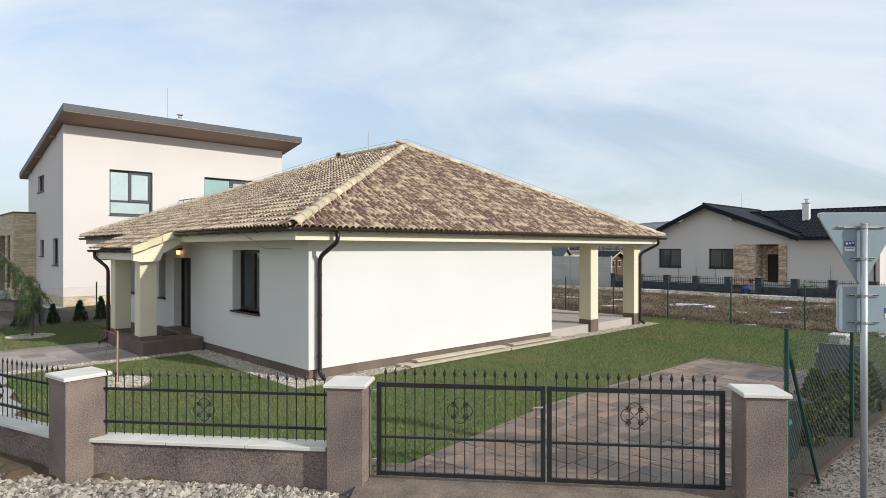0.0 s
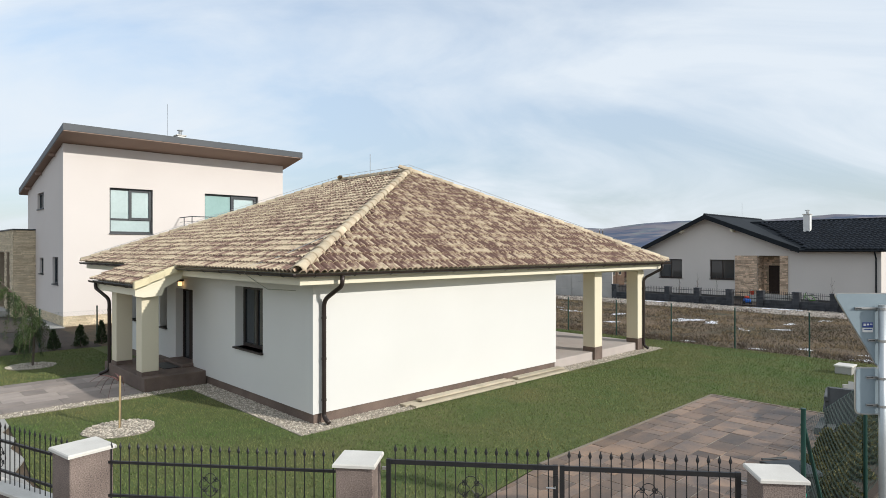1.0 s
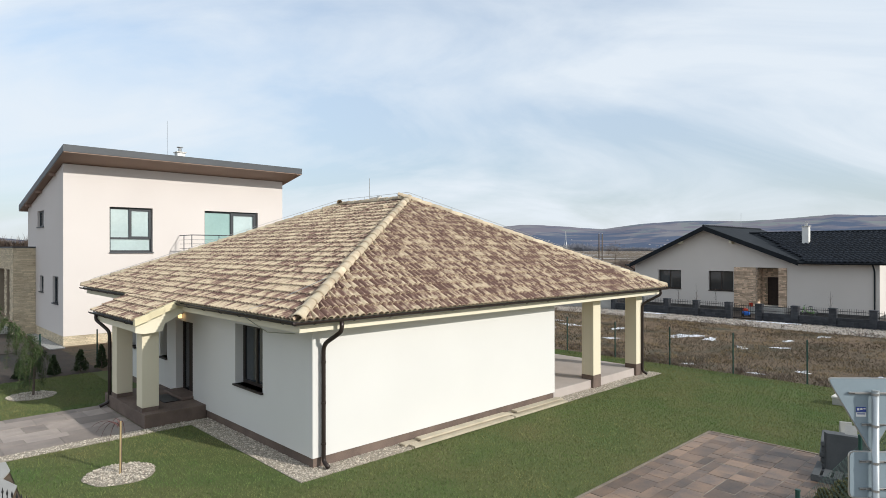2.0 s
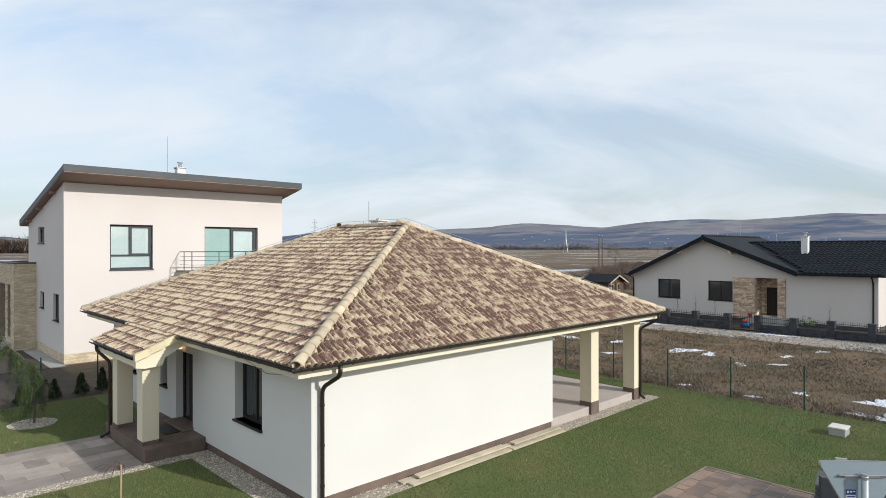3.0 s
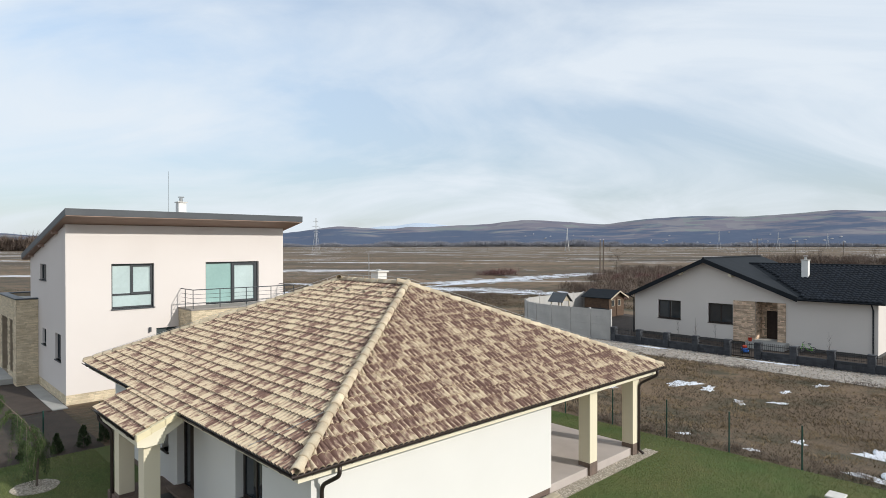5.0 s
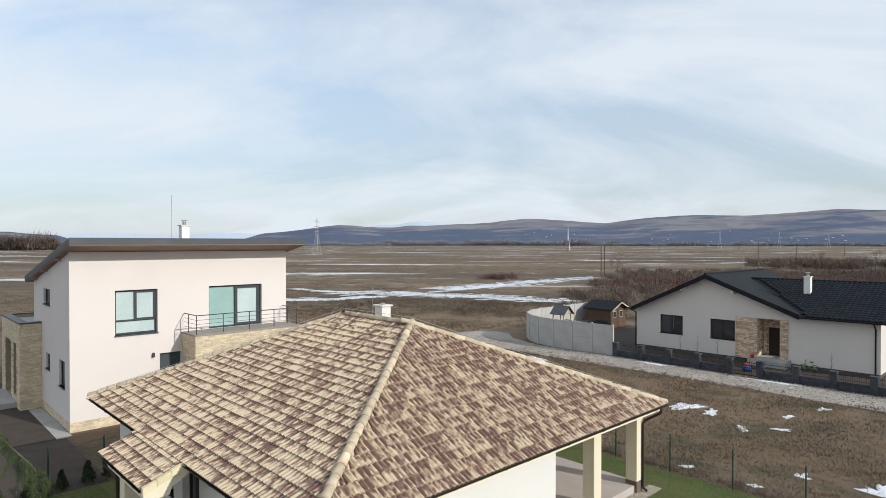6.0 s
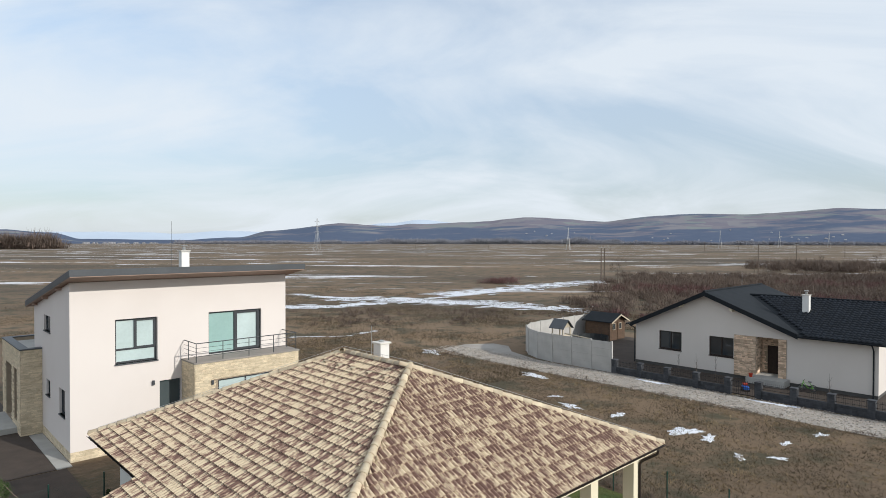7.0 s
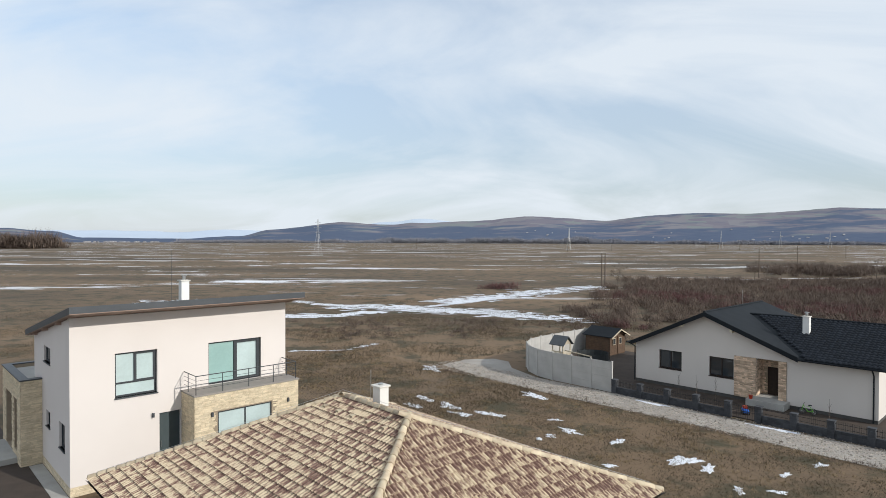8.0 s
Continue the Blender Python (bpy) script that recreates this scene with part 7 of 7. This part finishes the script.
# ---- poles and pylons ----
for x, y, h in ((41.7, 160.4, 9.0), (42.7, 160.9, 9.0)):
    p = thing("utility_pole", "weathered wooden twin utility pole in the field", "pole", Matrix.Translation((x, y, -0.5)))
    part("shaft", tube(((0, 0, 0), (0, 0, h)), 0.20, 8, taper=0.13), BARK, p)
    part("insulator", tube(((0, 0, h), (0, 0, h + 0.25)), 0.07, 6), WHITE, p)
POLE = thing("utility_pole", "concrete utility pole with a crossarm", "pole", Matrix.Translation((105, 202, -0.5)), "poles across the field")
part("shaft", tube(((0, 0, 0), (0, 0, 9.8)), 0.2, 8, taper=0.12), BARK, POLE)
part("crossarm", box(-1.6, -0.06, 9.2, 1.6, 0.06, 9.36), STEEL, POLE)
for x in (-1.5, 0, 1.5):
    part("insulator", tube(((x, 0, 9.36), (x, 0, 9.7)), 0.08, 6), CONCRETE, POLE)
for x, y in ((197, 338), (285, 430), (390, 530), (130, 640), (190, 690), (250, 700), (310, 720), (370, 760), (60, 820), (-40, 850)):
    copy_thing(POLE, Matrix.Translation((x, y, -0.5)))


def pylon(m, h):
    ob = thing("lattice_pylon", "grey steel lattice pylon on the plain", "pylon", m, "power line pylons")
    w = h * 0.09
    for sx in (-1, 1):
        for sy in (-1, 1):
            part("leg", tube(((sx * w, sy * w, 0), (sx * w * 0.25, sy * w * 0.25, h * 0.6), (sx * 0.2, sy * 0.2, h)), 0.10, 4), STEEL, ob)
    for k in range(7):
        z0, z1 = h * 0.085 * k, h * 0.085 * (k + 1)
        q0, q1 = w * (1 - 0.75 * z0 / (h * 0.6)), w * (1 - 0.75 * z1 / (h * 0.6))
        for sy in (-1, 1):
            part("brace", tube(((-q0, sy * q0, z0), (q1, sy * q1, z1)), 0.05, 4), STEEL, ob)
            part("brace", tube(((q0, sy * q0, z0), (-q1, sy * q1, z1)), 0.05, 4), STEEL, ob)
    for z, l in ((0.62, 0.16), (0.76, 0.2), (0.9, 0.13)):
        part("crossarm", tube(((-h * l, 0, h * z), (0, 0, h * (z + 0.03)), (h * l, 0, h * z)), 0.14, 4), STEEL, ob)
    return ob


P1 = pylon(Matrix.Translation((-97, 461, -0.5)) @ Matrix.Rotation(1.2, 4, "Z"), 28)
for x, y in ((153, 745), (420, 920), (560, 1010), (700, 1100)):
    copy_thing(P1, Matrix.Translation((x, y, -0.5)) @ Matrix.Rotation(1.2, 4, "Z"))


# ---- the far side of the plain: tree belt, villages and hills ----
def smooth_line(points, t):
    for (x0, y0), (x1, y1) in zip(points, points[1:]):
        if t <= x1:
            s = min(max((t - x0) / (x1 - x0), 0), 1)
            s = s * s * (3 - 2 * s)
            return y0 + (y1 - y0) * s
    return points[-1][1]


def hill_material():
    """Dark woods, hedges and paler fields in patches, distance haze painted in."""
    m = bpy.data.materials.new("hazed_wooded_hill")
    m.use_nodes = True
    n, l = m.node_tree.nodes, m.node_tree.links
    geo, mp, mw = n.new("ShaderNodeNewGeometry"), n.new("ShaderNodeMapping"), n.new("ShaderNodeMapping")
    mp.inputs["Scale"].default_value = (0.0085, 0.0062, 0.0)
    mp.inputs["Rotation"].default_value = (0, 0, radians(28))
    mw.inputs["Scale"].default_value = (0.0016, 0.0026, 0.004)
    l.new(geo.outputs["Position"], mp.inputs[0])
    l.new(geo.outputs["Position"], mw.inputs[0])
    wood, v, fine = n.new("ShaderNodeTexNoise"), n.new("ShaderNodeTexVoronoi"), n.new("ShaderNodeTexNoise")
    wood.inputs["Scale"].default_value, wood.inputs["Detail"].default_value, wood.inputs["Roughness"].default_value = 1.3, 9.0, 0.62
    fine.inputs["Scale"].default_value, fine.inputs["Detail"].default_value = 14.0, 6.0
    v.distance, v.inputs["Scale"].default_value = "CHEBYCHEV", 1.0
    l.new(mw.outputs[0], wood.inputs["Vector"])
    l.new(mw.outputs[0], fine.inputs["Vector"])
    l.new(mp.outputs[0], v.inputs["Vector"])
    sep = n.new("ShaderNodeSeparateColor")
    l.new(v.outputs["Color"], sep.inputs[0])
    # arable fields: ploughed, stubble and winter green, all blued for distance
    ramp = n.new("ShaderNodeValToRGB")
    r = ramp.color_ramp
    r.interpolation = "CONSTANT"
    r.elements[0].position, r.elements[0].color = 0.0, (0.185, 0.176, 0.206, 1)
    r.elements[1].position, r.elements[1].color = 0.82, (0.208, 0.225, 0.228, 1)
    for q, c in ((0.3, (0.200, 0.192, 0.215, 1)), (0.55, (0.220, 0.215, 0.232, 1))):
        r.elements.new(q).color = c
    l.new(sep.outputs[0], ramp.inputs[0])
    # woods and hedges, thick on the lower slopes
    height, low, s, th = n.new("ShaderNodeSeparateXYZ"), n.new("ShaderNodeMapRange"), n.new("ShaderNodeMath"), n.new("ShaderNodeMapRange")
    l.new(geo.outputs["Position"], height.inputs[0])
    low.inputs["From Min"].default_value, low.inputs["From Max"].default_value = 20.0, 130.0
    low.inputs["To Min"].default_value, low.inputs["To Max"].default_value = 0.14, -0.05
    l.new(height.outputs["Z"], low.inputs["Value"])
    s.operation = "ADD"
    l.new(wood.outputs["Fac"], s.inputs[0])
    l.new(low.outputs[0], s.inputs[1])
    th.inputs["From Min"].default_value, th.inputs["From Max"].default_value = 0.47, 0.57
    l.new(s.outputs[0], th.inputs["Value"])
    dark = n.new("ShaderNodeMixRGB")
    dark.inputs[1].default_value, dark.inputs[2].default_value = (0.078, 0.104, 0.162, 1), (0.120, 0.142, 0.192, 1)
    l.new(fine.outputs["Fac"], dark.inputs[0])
    mix = n.new("ShaderNodeMixRGB")
    l.new(th.outputs[0], mix.inputs[0])
    l.new(ramp.outputs[0], mix.inputs[1])
    l.new(dark.outputs[0], mix.inputs[2])
    ramp = mix
    bsdf = n["Principled BSDF"]
    l.new(ramp.outputs[0], bsdf.inputs["Base Color"])
    bsdf.inputs["Roughness"].default_value = 1.0
    bsdf.inputs["Specular IOR Level"].default_value = 0.0
    return m


def ridge(name, profile, d0, d1, material, label, seed, rough=6.0):
    """A range of hills: profile gives degrees of bearing and height in metres of the crest."""
    n0 = Vector((seed * 7.3, 0, 0))
    verts, faces = [], []
    lo, hi, steps, rows = -62, 62, 300, 16
    for j in range(rows + 1):
        q = j / rows
        for i in range(steps + 1):
            t = lo + (hi - lo) * i / steps
            h = smooth_line(profile, t)
            d = d0 + (d1 - d0) * q
            z = h * (q ** 1.25) + rough * noise.fractal(Vector((t * 0.35, q * 2.2, seed)) + n0, 1.0, 2.0, 5) * (q ** 0.7) * (0.15 + 0.85 * h / (h + 40))
            verts.append((d * math.sin(radians(t)), d * math.cos(radians(t)), max(z, -1.0) - 0.6))
    n = steps + 1
    for j in range(rows):
        for i in range(steps):
            faces.append((j * n + i, j * n + i + 1, (j + 1) * n + i + 1, (j + 1) * n + i))
    me = mesh_from(verts, faces, material)
    ob = new(name, me)
    return tagged(ob, label, "hills", "", "structure")


HILL = ((-62, 60), (-36, 72), (-33, 60), (-31, 22), (-24, 16), (-19, 34), (-16, 84), (-9.5, 136), (-6, 122), (-2.4, 134), (2.5, 148), (8, 180), (14.5, 152), (21, 192), (28, 190), (33, 212), (37, 200), (50, 180), (62, 150))
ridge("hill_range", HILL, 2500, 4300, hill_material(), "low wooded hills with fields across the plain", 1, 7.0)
# the mountains' pale blue is aerial haze painted as base colour
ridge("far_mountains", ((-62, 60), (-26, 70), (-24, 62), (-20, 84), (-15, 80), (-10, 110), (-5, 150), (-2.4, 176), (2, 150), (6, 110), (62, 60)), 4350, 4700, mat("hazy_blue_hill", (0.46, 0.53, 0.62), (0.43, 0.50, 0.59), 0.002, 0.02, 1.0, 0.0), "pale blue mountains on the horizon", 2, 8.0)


def tree_belt(name, bearing0, bearing1, d, count, h0, h1, seed, label, material):
    r = random.Random(seed)
    clumps = []
    for _ in range(count):
        t = radians(r.uniform(bearing0, bearing1))
        dd = d * r.uniform(0.97, 1.06)
        h = r.uniform(h0, h1) * (0.8 + 0.5 * noise.noise(Vector((t * 25, 0, seed))))
        clumps.append((dd * math.sin(t), dd * math.cos(t), -1, h, h * 1.1))
    return twig_cloud(name, clumps, material, label, "trees", 90, seed, thick=0.9)


# bluish grey instead of twig brown: air haze put into the colour
FAR_TREES = mat("hazed_leafless_trees", (0.185, 0.190, 0.222), (0.235, 0.235, 0.255), 0.01, 0.1, 0.95, 0.0, var=0.2)
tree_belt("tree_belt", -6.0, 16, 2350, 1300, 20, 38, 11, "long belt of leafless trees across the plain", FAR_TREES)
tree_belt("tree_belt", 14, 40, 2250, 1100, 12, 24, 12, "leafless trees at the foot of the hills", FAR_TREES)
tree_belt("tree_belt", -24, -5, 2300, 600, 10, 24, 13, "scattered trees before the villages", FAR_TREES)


FAR_WHITE = mat("far_house_walls", (0.40, 0.40, 0.41), (0.25, 0.24, 0.24), 0.02, 0.2, 0.9, 0.0, var=0.3)


def village(name, spots, seed, label):
    r = random.Random(seed)
    bm = bmesh.new()
    for x, y, z in spots:
        w, d, h = r.uniform(4, 9), r.uniform(6, 9), r.uniform(1.5, 3.5)
        prism(((x - w / 2, z), (x + w / 2, z), (x + w / 2, z + h), (x, z + h + 1.6), (x - w / 2, z + h)), "y", y, y + d, bm)
    return tagged(part(name, bm, FAR_WHITE, None), label, "village", "", "stuff")


rv = random.Random(9)
left_v = [(2450 * math.sin(t), 2450 * math.cos(t), 0) for t in [radians(rv.uniform(-31, -12)) for _ in range(90)]]
village("far_village", left_v, 1, "small white houses of a village far across the plain")
right_v = []
for _ in range(34):
    t, q = radians(rv.uniform(7, 37)), rv.uniform(0.05, 0.42)
    d = 2500 + 1800 * q
    right_v.append((d * math.sin(t), d * math.cos(t), smooth_line(HILL, math.degrees(t)) * q ** 1.25 + 3))
village("far_village", right_v, 2, "scattered white houses on the hillside")

# ---- stone slabs of the drive and the path ----
paving("driveway", DRIVE, 0.38, PAVER, "brown sandstone slab drive with pale joints")
paving("garden_path", PATH, 0.66, PAVER_PALE, "pale sandstone slab path to the porch")
